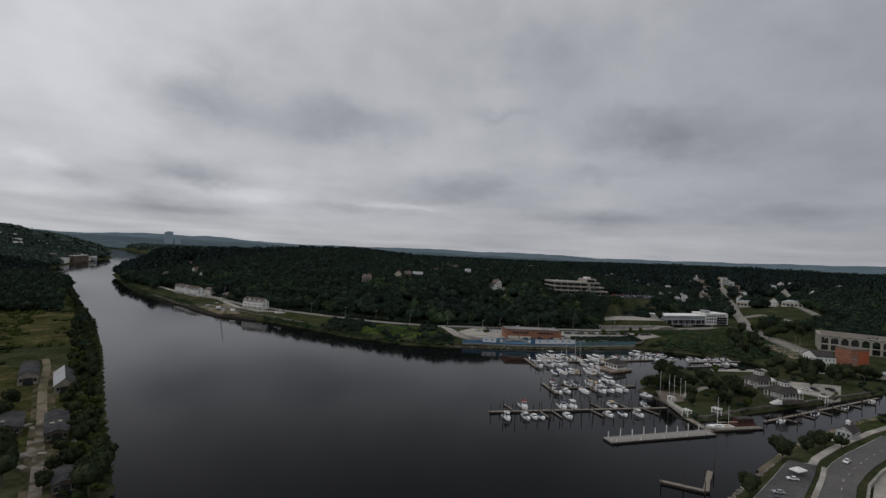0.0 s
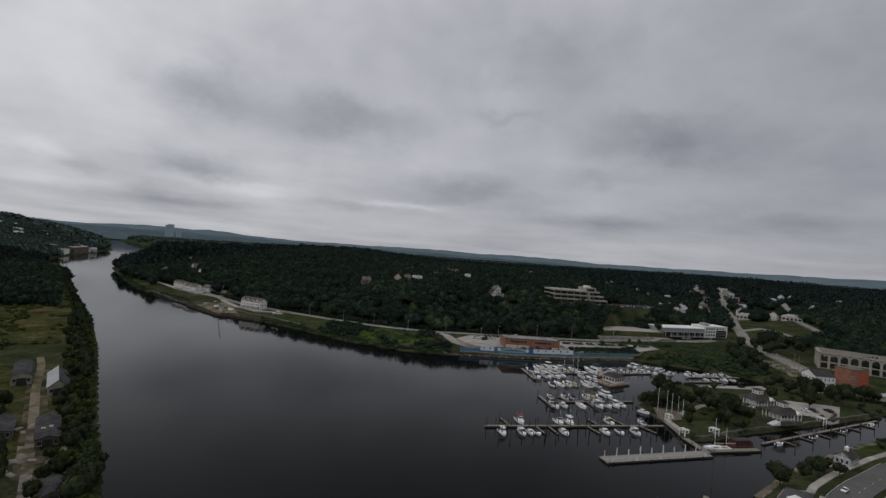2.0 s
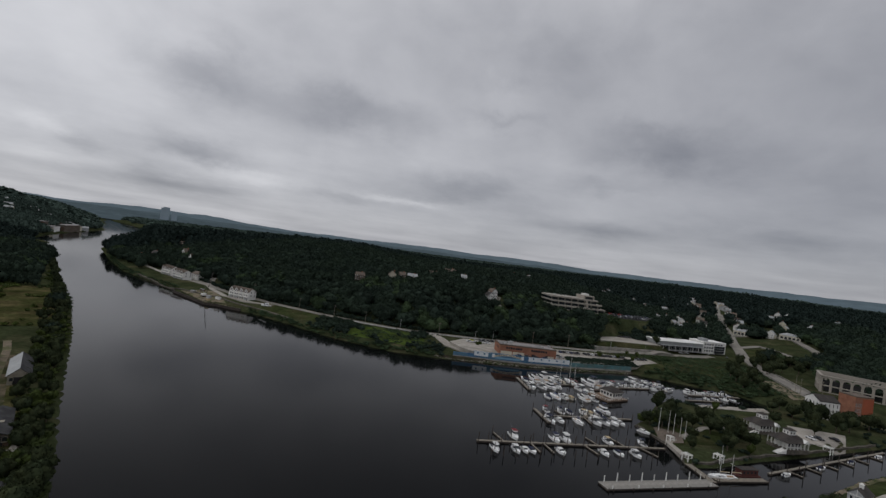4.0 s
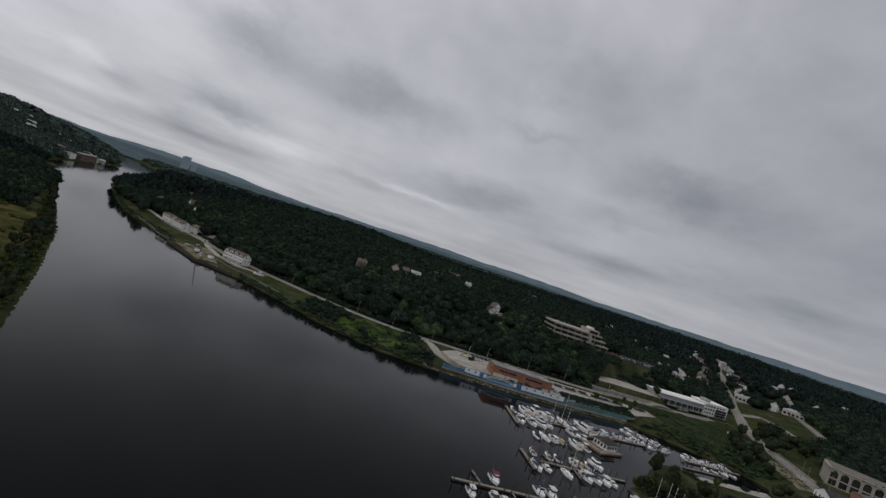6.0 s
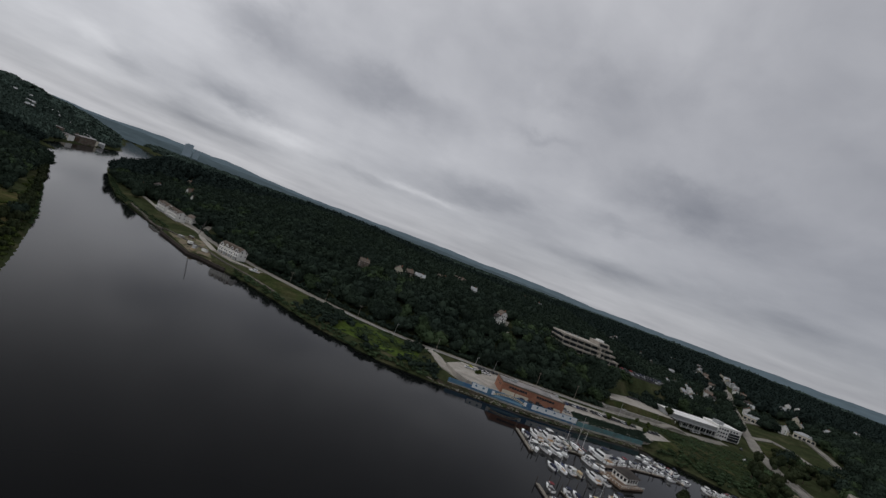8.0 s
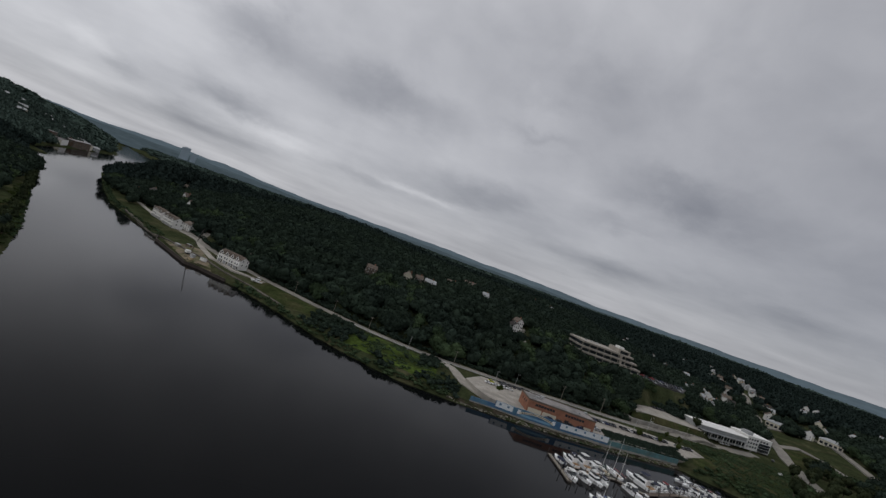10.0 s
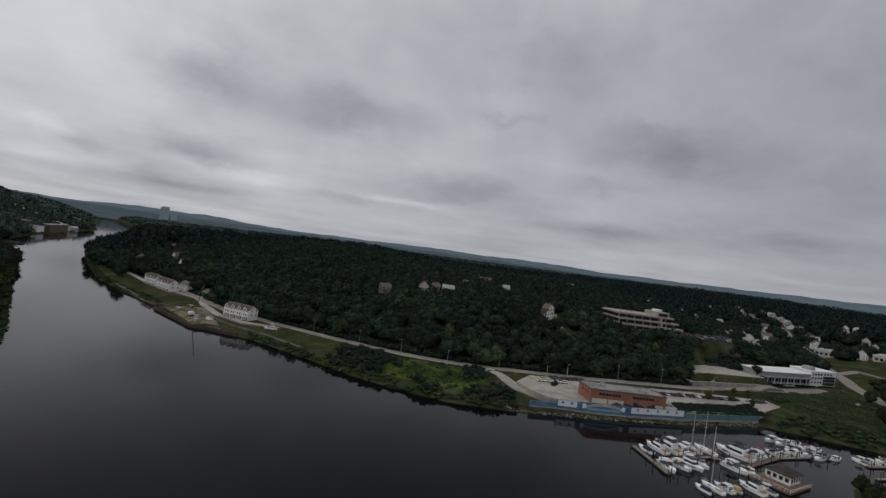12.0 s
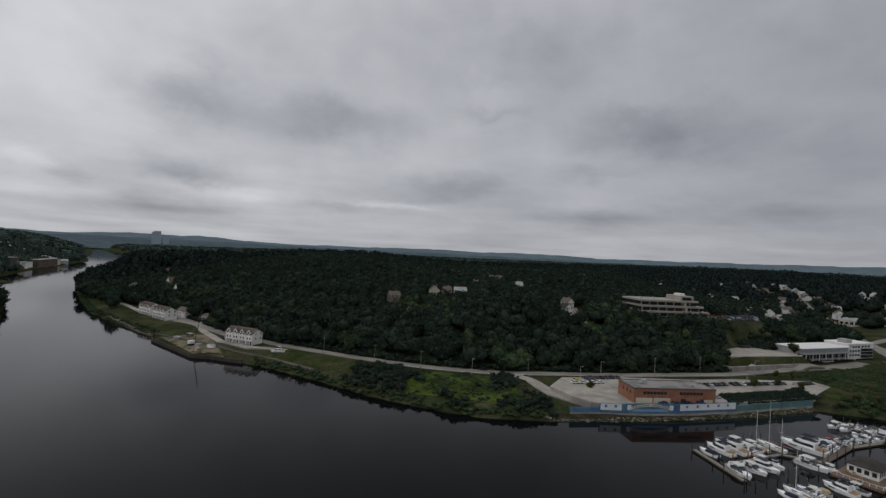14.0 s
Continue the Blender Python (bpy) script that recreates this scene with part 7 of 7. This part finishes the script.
# poles along the roads
for x, y, h, lamp in ((-133, 404, 9, 0), (-157, 422, 10, 0), (-75, 366.5, 10, 0), (-50, 357, 10, 0), (-24, 353, 8, 1), (4, 352, 10, 0), (44, 362, 8, 1), (74, 366, 11, 0), (103, 375, 11, 0), (138, 382, 9, 1), (-105, 379, 10, 0),
                      (172, 398, 9, 0), (30, 351, 8, 1), (118, 358, 8, 1), (244, 330, 11, 0), (252, 318, 11, 0), (238, 318, 11, 0)):
    p = thing("street_lamp" if lamp else "utility_pole", pose(x, y, height(x, y), 0, 0, 20), "slim pale street lamp" if lamp else "grey wooden utility pole with crossarm", "street lamp" if lamp else "utility pole", "poles")
    part("pole", rod(bmesh.new(), (0, 0, -0.5), (0, 0, h), 0.15, 0.1, 6), M_METAL if lamp else M_DOCK, p)
    if lamp:
        part("arm", rod(bmesh.new(), (0, 0, h - 0.1), (0, -1.6, h + 0.2), 0.05, seg=5), M_METAL, p)
        part("lamp_head", boxes((-0.15, 0.15, -2.1, -1.5, h + 0.12, h + 0.28), bevel=0.03), M_METAL, p)
    else:
        part("crossarm", boxes((-1.2, 1.2, -0.07, 0.07, h - 0.8, h - 0.65)), M_DOCK, p)
        for q in (-1.0, 0, 1.0):
            part("insulator", rod(bmesh.new(), (q, 0, h - 0.65), (q, 0, h - 0.4), 0.05, seg=5), M_GLASS, p)
gr = thing("guard_rail", pose(0, 0, 0), "low steel guard rail along the river road", "guard rail")
pts = track(-60, 130, -5.0, 8)
for (ax, ay), (bx, by) in zip(pts, pts[1:]):
    za, zb = height(ax, ay), height(bx, by)
    part("rail", rod(bmesh.new(), (ax, ay, za + 0.7), (bx, by, zb + 0.7), 0.14, seg=4), M_METAL, gr)
    part("post", boxes((ax - 0.08, ax + 0.08, ay - 0.08, ay + 0.08, za - 0.4, za + 0.8)), M_PILE, gr)


# ---------------------------------------------------------------- woods
def ico(sub):
    bm = bmesh.new()
    bmesh.ops.create_icosphere(bm, subdivisions=sub, radius=1)
    bm.verts.ensure_lookup_table()
    v = np.array([p.co[:] for p in bm.verts])
    f = np.array([[p.index for p in q.verts] for q in bm.faces])
    bm.free()
    return v, f


ICO1, ICO2 = ico(1), ico(2)


def crown(rng, blobs, tufts, tuft_size, ball=ICO1, tall=0.75):
    """A leafy crown of unit radius standing on z = 0: lumpy masses with loose sprays of leaves round them."""
    vs, fs, n = [], [], 0
    places = []
    for k in range(blobs):
        if k == 0:
            c, r = np.array([0, 0, tall * 0.95]), 0.72
        else:
            a = rng.uniform(0, 6.28)
            q = rng.uniform(0.35, 0.62)
            c = np.array([math.cos(a) * q, math.sin(a) * q, tall * rng.uniform(0.55, 1.45)])
            r = rng.uniform(0.34, 0.52)
        v = ball[0] * r * (1 + rng.uniform(-0.3, 0.24, (len(ball[0]), 1))) * np.array([1, 1, 0.85 * tall / 0.75])
        vs.append(v + c)
        fs.append(ball[1] + n)
        n += len(v)
        places.append((c, r))
    for k in range(tufts):
        c, r = places[rng.integers(0, blobs)]
        d = rng.normal(size=3)
        d[2] = abs(d[2]) * 0.8 - 0.25
        d /= np.linalg.norm(d)
        p = c + d * r * rng.uniform(0.85, 1.16) * np.array([1, 1, 0.9])
        a, b = rng.normal(size=3), rng.normal(size=3)
        a, b = a / np.linalg.norm(a) * tuft_size, b / np.linalg.norm(b) * tuft_size
        vs.append(np.stack([p + a, p + b, p - 0.6 * (a + b)]))
        fs.append(np.array([[n, n + 1, n + 2]]))
        n += 3
    return np.concatenate(vs), np.concatenate(fs)


def stand(name, spots, kinds, material, rng, label):
    """Many crowns as one mass; spots: x, y, z, radius, height."""
    vs, fs, n = [], [], 0
    pick = rng.integers(0, len(kinds), len(spots))
    for k, (kv, kf) in enumerate(kinds):
        s = spots[pick == k]
        if not len(s):
            continue
        a = rng.uniform(0, 6.28, len(s))
        ca, sa = np.cos(a)[:, None], np.sin(a)[:, None]
        r = s[:, 3:4]
        x = (kv[None, :, 0] * ca - kv[None, :, 1] * sa) * r + s[:, 0:1]
        y = (kv[None, :, 0] * sa + kv[None, :, 1] * ca) * r + s[:, 1:2]
        z = kv[None, :, 2] / 1.5 * s[:, 4:5] + s[:, 2:3]
        vs.append(np.stack([x, y, z], -1).reshape(-1, 3))
        fs.append((kf[None] + (np.arange(len(s)) * len(kv))[:, None, None] + n).reshape(-1, 3))
        n += len(s) * len(kv)
    ob = new(name, mesh_from(name, np.concatenate(vs), np.concatenate(fs), material))
    ob.data.polygons.foreach_set("use_smooth", np.ones(len(ob.data.polygons), dtype=bool))
    return tagged(ob, label, "woods", kind="stuff")


def jittered(x0, x1, y0, y1, step, rng):
    x, y = np.meshgrid(np.arange(x0, x1, step), np.arange(y0, y1, step))
    x, y = x.ravel(), y.ravel()
    return x + rng.uniform(-0.45, 0.45, len(x)) * step, y + rng.uniform(-0.45, 0.45, len(x)) * step


def in_quad(x, y, q):
    """Which places lie in a four-cornered plot."""
    return side_distance(x, y, list(q)) > 0


# plots kept free of trees
CLEAR = [
    [(-262, 488), (-212, 444), (-120, 395), (-150, 360), (-240, 425)],        # houses by the landing
    [(-200, 425), (-88, 384), (-70, 330), (-190, 380)],                       # lawn
    [(-90, 384), (0, 362), (60, 372), (135, 386), (135, 325), (60, 300), (0, 300), (-45, 352)],
    [(128, 374), (134, 396), (140, 426), (160, 446), (190, 474), (232, 480), (300, 500), (300, 450), (250, 420), (140, 368)],  # car dealer
    [(98, 438), (92, 460), (90, 498), (150, 512), (174, 500), (230, 520), (232, 508), (210, 468), (176, 448), (130, 440)],    # offices
    [(34, 422), (40, 460), (62, 462), (62, 424)],                              # white house and its lane
    [(285, 440), (306, 500), (345, 560), (400, 560), (385, 470), (345, 440)],          # grass between the roads
    [(236, 340), (262, 420), (285, 420), (262, 350)],
]


def wooded(x, y, sd):
    ok = sd > 4
    for q in CLEAR:
        ok &= ~in_quad(x, y, q)
    for hx, hy, hr in TAKEN:
        ok &= np.hypot(x - hx, y - hy) > hr
    return ok


rng = np.random.default_rng(5)
near_kinds = [crown(rng, 6, 300, 0.15, ICO1, 0.62) for _ in range(8)]
mid_kinds = [crown(rng, 1, 60, 0.26) for _ in range(5)]
small_trees = [crown(rng, 2, 90, 0.22, ICO1, 0.7) for _ in range(5)]
far_kinds = [crown(rng, 1, 14, 0.4) for _ in range(4)]


def seen(x, y, a0=-60, a1=58):
    az = np.degrees(np.arctan2(x + 20, y + 40))
    return (az > a0) & (az < a1)


def spots(x, y, r0, r1, h0, h1, sink=0.0):
    n = len(x)
    r = rng.uniform(r0, r1, n)
    return np.stack([x, y, heights(x, y) - sink, r, rng.uniform(h0, h1, n)], 1)


# the hill above the river
x, y = jittered(-500, 760, 240, 800, 8.2, rng)
z, sd = land(x, y)
d = y - road_y(x)
town_lots = in_quad(x, y, [(250, 540), (330, 660), (520, 960), (640, 900), (450, 600), (360, 540)])
ok = wooded(x, y, sd) & ((d > 5.5) | ((x > 300) & (y > 330)) | ((x < -305) & (sd > 15 - 11 * ease(-330, -410, x)))) & seen(x, y) & (np.hypot(x, y) < 780) & ~(town_lots & (rng.uniform(0, 1, len(x)) < 0.62)) & ~((x > 150) & (y < 430) & (x < 0.62 * y + 66))
pale = (bumpy(x, y, 35, 4.0) + rng.uniform(-0.5, 0.5, len(x)) > 0.42) & (d < 90)
stand("hill_woods", spots(x[ok & ~pale], y[ok & ~pale], 5.0, 9.0, 10, 15.5), near_kinds, M_LEAF, rng, "dense dark green summer woods covering the hillside")
stand("hill_foot_woods", spots(x[ok & pale], y[ok & pale], 4.2, 7.4, 8, 14), near_kinds, M_LEAF3, rng, "lighter green trees at the foot of the hill")
# beyond it
x, y = jittered(-1700, 1500, 300, 1700, 12.5, rng)
z, sd = land(x, y)
r = np.hypot(x, y)
town_lots = in_quad(x, y, [(250, 540), (330, 660), (520, 960), (640, 900), (450, 600), (360, 540)])
ok = wooded(x, y, sd) & seen(x, y) & (r >= 765) & (r < 1650) & ~(town_lots & (rng.uniform(0, 1, len(x)) < 0.5))
head_land = ok & (x < -600) & (y > 760)
ok &= ~head_land
stand("back_woods", spots(x[ok], y[ok], 7, 10.5, 11, 17, 1), mid_kinds, M_SHADELEAF, rng, "unbroken woods beyond the hill, darkened as under thick cloud")
# the headland and what lies beyond take the haze-tinted leaf colour
stand("headland_woods", spots(x[head_land], y[head_land], 7, 10.5, 11, 17, 1), mid_kinds, M_HAZELEAF, rng, "far headland woods tinted blue-green for haze")
x, y = jittered(-3300, 3300, 600, 3600, 32, rng)
z, sd = land(x, y)
r = np.hypot(x, y)
ok = (sd > 4) & seen(x, y) & (r >= 1600) & (r < 3500)
stand("distant_woods", spots(x[ok], y[ok], 17, 26, 13, 22, 2), far_kinds, M_HAZELEAF, rng, "distant hazy woodland")


# ---------------------------------------------------------------- single trees and scrub
def tree(seed, material, label, h=10.0, r=4.0, name="tree"):
    g = np.random.default_rng(seed)
    t = thing(name, pose(0, 0, -80), label, "tree", "park trees")
    bm = bmesh.new()
    rod(bm, (0, 0, -0.5), (0, 0, h * 0.45), 0.035 * h, 0.02 * h, 7)
    for k in range(5):
        a = k * 1.3 + g.uniform(0, 1)
        rod(bm, (0, 0, h * (0.22 + 0.05 * k)), (math.cos(a) * r * 0.6, math.sin(a) * r * 0.6, h * (0.5 + 0.06 * k)), 0.014 * h, 0.006 * h, 5)
    part("trunk", bm, M_BARK, t)
    v, f = crown(g, 9, 620, 0.10, ICO1, 0.75)
    v = v * np.array([r, r, h * 0.8 / 1.5]) + np.array([0, 0, h * 0.16])
    c = new("crown", mesh_from("crown", v, f, material))
    c.parent = t
    return t


OAK = [tree(40 + k, M_DARKLEAF, "broad dark green deciduous tree", 10 + k % 3, 4.4) for k in range(4)]
ASH = [tree(60 + k, M_LEAF2, "young light green tree", 7.5 + k % 2, 3.2) for k in range(3)]


def plant(kinds, x, y, s=1.0):
    k = kinds[mix.randrange(len(kinds))]
    return copy_thing(k, pose(x, y, height(x, y), 0, 0, mix.uniform(0, 360)) @ Matrix.Diagonal((s, s, s * mix.uniform(0.9, 1.12), 1)))


# the park on the peninsula
for x, y, s in ((111, 221, 0.9), (124, 219, 0.9), (134, 223, 0.8), (115, 250, 0.75), (122, 262, 0.7),
                (134, 208, 0.8), (128, 232, 0.9)):
    plant(OAK, x, y, s)
for x, y, s in ((99, 222, 0.8), (103, 219, 0.8), (108, 223, 0.95), (104, 197, 0.5), (120, 200, 0.7), (126, 208, 0.8), (133, 214, 0.8), (110, 207, 0.6), (119, 224, 0.7)):
    plant(OAK, x, y, s)
# the old town by the tracks
for x, y, s in ((193, 250, 0.9), (203, 248, 1), (213, 252, 0.9), (206, 262, 1), (222, 262, 0.9), (232, 262, 0.9), (196, 268, 0.9), (240, 264, 0.6), (190, 275, 0.7),
                (200, 283, 0.8), (205, 270, 0.8), (228, 266, 0.6), (256, 272, 0.6), (230, 271, 0.75), (186, 240, 0.7), (175, 252, 0.7)):
    plant(OAK, x, y, s)
# the near corner
for x, y, s in ((105.5, 146, 0.82), (80, 121.5, 0.62), (122, 153.5, 0.62), (126, 156, 0.55), (117, 151.5, 0.5), (129, 153, 0.45)):
    plant(OAK, x, y, s)
# the derelict works
for x, y, s in ((-95, 106, 0.7), (-99, 111, 0.6), (-104, 116, 0.65), (-78, 112, 0.75), (-81, 118, 0.7), (-84, 121, 0.6), (-74, 104, 0.8), (-110, 122, 0.6),
                (-128, 140, 0.7), (-134, 150, 0.6), (-130, 128, 0.8)):
    plant(OAK, x, y, s)
# the slope by the town road
for x, y, s in ((194, 427, 0.9), (254, 405, 0.8), (262, 400, 0.9), (272, 412, 0.9), (282, 420, 1), (290, 432, 0.8), (268, 388, 1), (276, 396, 1), (258, 378, 0.9),
                (300, 450, 0.7), (308, 462, 0.8), (318, 470, 0.7), (326, 462, 0.9), (316, 448, 0.8), (330, 478, 0.7), (302, 436, 0.9), (314, 430, 1), (326, 440, 0.9), (336, 430, 1), (296, 418, 0.9), (308, 412, 1), (322, 420, 1), (284, 398, 0.9), (296, 396, 1),
                (222, 362, 0.9), (214, 352, 1), (224, 344, 0.9), (208, 336, 1), (218, 330, 0.8), (204, 322, 0.9), (212, 314, 0.8)):
    plant(OAK, x, y, s)
for x, y, s in ((101, 221, 0.9), (97, 226, 0.7), (106, 228, 0.7), (122, 204, 0.7), (130, 201, 0.6), (152, 215, 0.6), (150, 260, 0.6), (33, 343, 0.5), (31, 340, 0.5), (137, 362, 0.5), (121, 357, 0.6), (146, 358, 0.55), (158, 380, 0.6), (152, 384, 0.5)):
    plant(ASH, x, y, s)
shore = random.Random(21)
WESTSHORE = [(-72, 106), (-88, 130), (-107, 154), (-128, 182), (-176, 245), (-239, 323), (-319, 415), (-412, 521)]
for (ax, ay), (bx, by) in zip(WESTSHORE, WESTSHORE[1:]):
    n = int(math.hypot(bx - ax, by - ay) / 3.4)
    for k in range(n):
        f = (k + shore.random()) / n
        plant(OAK if shore.random() < 0.7 else ASH, ax + (bx - ax) * f - shore.uniform(1.5, 6), ay + (by - ay) * f - shore.uniform(0, 4), shore.uniform(0.3, 0.6))
for (ax, ay), (bx, by) in zip(WESTSHORE[:5], WESTSHORE[1:6]):
    n = int(math.hypot(bx - ax, by - ay) / 5.0)
    for k in range(n):
        f = (k + shore.random()) / n
        plant(OAK if shore.random() < 0.6 else ASH, ax + (bx - ax) * f - shore.uniform(6, 11), ay + (by - ay) * f - shore.uniform(2, 6), shore.uniform(0.3, 0.55))
for ob in OAK + ASH:
    for o in (*ob.children_recursive, ob):
        bpy.data.objects.remove(o)

bush_kinds = [crown(rng, 3, 60, 0.24, ICO1, 0.62) for _ in range(5)]
small_kinds = [crown(rng, 1, 26, 0.34, ICO1, 0.6) for _ in range(4)]


def thicket(name, box4, step, keep, r, h, material, label, kinds):
    x, y = jittered(*box4, step, rng)
    z, sd = land(x, y)
    ok = keep(x, y, sd)
    for hx, hy, hr in TAKEN:
        ok &= np.hypot(x - hx, y - hy) > hr - 2
    return stand(name, spots(x[ok], y[ok], r[0], r[1], h[0], h[1]), kinds, material, rng, label)


def hall_side(x, y):
    return (x > 8) & (x < 170) & (y > np.interp(x, [8, 27, 60, 92, 142, 170], [308, 312, 315, 323, 339, 350]))


thicket("bank_scrub", (-440, 160, 295, 640), 2.6, lambda x, y, s: (s > 0.2) & (s < 4.6) & (y > 295) & (y - road_y(x) < -4) & ~in_quad(x, y, [(-238, 424), (-172, 364), (-140, 356), (-140, 378), (-215, 440)]) & ~((x > 3) & (bumpy(x, y, 5, 1.0) < 0.5)) & ~hall_side(x, y), (1.1, 2.2), (0.9, 2.3), M_LEAF3, "tangled green scrub along the river bank", bush_kinds)
thicket("bank_thicket", (-90, 26, 305, 362), 3.0, lambda x, y, s: (s > 3) & (y - road_y(x) < -7) & (bumpy(x, y, 11) > 0.5 - 1.6 * ((x > -90) & (x < -56)) - 0.7 * (x > -16)) & ~((x > -4) & (y > 326)) & ~hall_side(x, y) & ~in_quad(x, y, [(-134, 364), (-84, 342), (-84, 372), (-134, 396)]), (1.5, 2.8), (1.8, 4.2), M_LEAF, "dense green thicket between road and river", bush_kinds)
thicket("hill_edge_scrub", (-300, 135, 350, 540), 2.6, lambda x, y, s: (y - road_y(x) > 4.6) & (y - road_y(x) < 12) & ~in_quad(x, y, CLEAR[0]) & ~in_quad(x, y, CLEAR[3]), (1.3, 2.6), (1.6, 4.2), M_LEAF, "dark undergrowth at the edge of the hillside woods", bush_kinds)
thicket("hedge", (88, 145, 320, 362), 1.15, lambda x, y, s: in_quad(x, y, [(90, 325.5), (92, 337), (142, 353.5), (143, 342.5)]), (1.3, 1.9), (1.5, 2.2), M_LEAF, "dense dark hedge behind the teal wall", bush_kinds)
for o in bpy.data.objects:
    if o.name == "hedge":
        o.location.z = 2.7
thicket("slope_scrub", (140, 260, 310, 420), 3.4, lambda x, y, s: (s > 0.5) & (y - road_y(x) < -8) & ((s < 15) | (bumpy(x, y, 18, 3.0) > 0.5)) & ~in_quad(x, y, [(120, 325), (120, 385), (168, 385), (168, 350)]), (1.4, 2.6), (1.3, 3.2), M_LEAF3, "dark green scrub above the marina basin", bush_kinds)
thicket("west_woods", (-700, -150, 150, 760), 6.5, lambda x, y, s: (s > 5) & (side_distance(x, y, WEST) > 0) & (((x < -0.9 * y - 25) & (y < 290)) | ((y > 320) & (s > 16)) | (bumpy(x, y, 40, 1.0) > 0.4) | ((x < -1.12 * y + 3) & (y < 220))) & ~in_quad(x, y, [(-225, 215), (-178, 240), (-262, 340), (-330, 325)]) & ~in_quad(x, y, [(-70, 90), (-90, 80), (-215, 215), (-165, 225)]), (2.6, 5.0), (4, 10), M_LEAF, "overgrown woods on the near bank", small_trees)
thicket("terrace_scrub", (92, 180, 436, 462), 3.6, lambda x, y, s: in_quad(x, y, [(97, 437), (94, 458), (130, 462), (172, 466), (176, 452), (130, 439)]), (1.8, 3.0), (2.0, 4.5), M_LEAF3, "low trees and scrub below the office terrace", small_trees)
thicket("lot_slope_scrub", (160, 240, 432, 510), 3.4, lambda x, y, s: in_quad(x, y, [(168, 447), (186, 436), (214, 446), (236, 500), (229, 512), (206, 473)]), (1.8, 3.6), (2.2, 5.5), M_LEAF, "young trees and scrub on the bank below the office parking", small_trees)
thicket("slope_weeds", (142, 262, 310, 420), 2.3, lambda x, y, s: (s > 2) & (y - road_y(x) < -6) & (bumpy(x, y, 6, 2.5) > -0.45) & ~in_quad(x, y, [(120, 325), (120, 385), (170, 385), (170, 350)]), (0.8, 1.6), (0.3, 0.9), M_LEAF3, "rank weeds on the slope above the marina", small_kinds)
thicket("meadow_weeds", (-62, 4, 306, 356), 1.9, lambda x, y, s: (s > 2) & (y - road_y(x) < -5) & (bumpy(x, y, 7, 2.0) + 0.5 * bumpy(x, y, 2.3, 1.0) > 0.05) & ~hall_side(x, y), (0.7, 1.5), (0.4, 1.3), M_LEAF3, "rank green weeds and low bushes in the meadow", small_kinds)
thicket("west_scrub", (-330, -60, 85, 420), 3.2, lambda x, y, s: (s > 2) & (side_distance(x, y, WEST) > 0) & ((s < 9) | (bumpy(x, y, 14, 5.0) > 0.2)) & ~in_quad(x, y, [(-74, 96), (-84, 90), (-186, 212), (-172, 216)] ) & ~in_quad(x, y, [(-104, 122), (-94, 129), (-108, 146), (-118, 140)]) & ~in_quad(x, y, [(-158, 166), (-142, 176), (-158, 202), (-176, 196)]) & ~in_quad(x, y, [(-140, 158), (-122, 166), (-138, 190), (-154, 184)]) & (bumpy(x, y, 9, 2.0) > -0.35), (1.1, 2.3), (0.9, 2.6), M_LEAF2, "rough green weeds and scrub on the near bank", small_kinds)
thicket("park_shrubs", (92, 250, 183, 300), 3.0, lambda x, y, s: (s > 0.8) & (bumpy(x, y, 9, 7.0) > 0.35) & ~in_quad(x, y, [(146, 216), (170, 216), (186, 262), (160, 276)]) & ~in_quad(x, y, [(164, 222), (190, 220), (210, 250), (176, 252)]) & ~in_quad(x, y, [(142, 203), (166, 206), (168, 244), (145, 244)]) & ~in_quad(x, y, [(210, 280), (236, 276), (270, 300), (214, 310)]), (1.0, 1.9), (1.0, 2.4), M_LEAF, "clumps of dark shrubs in the park", bush_kinds)
thicket("corner_scrub", (60, 210, 90, 225), 2.4, lambda x, y, s: (s > 0.0) & (s < 2.6) & (y > 100) & (y < 215) & (x > 55) & (y < 40 + x), (0.8, 1.5), (0.7, 1.6), M_LEAF2, "low green weeds on the stony bank", small_kinds)
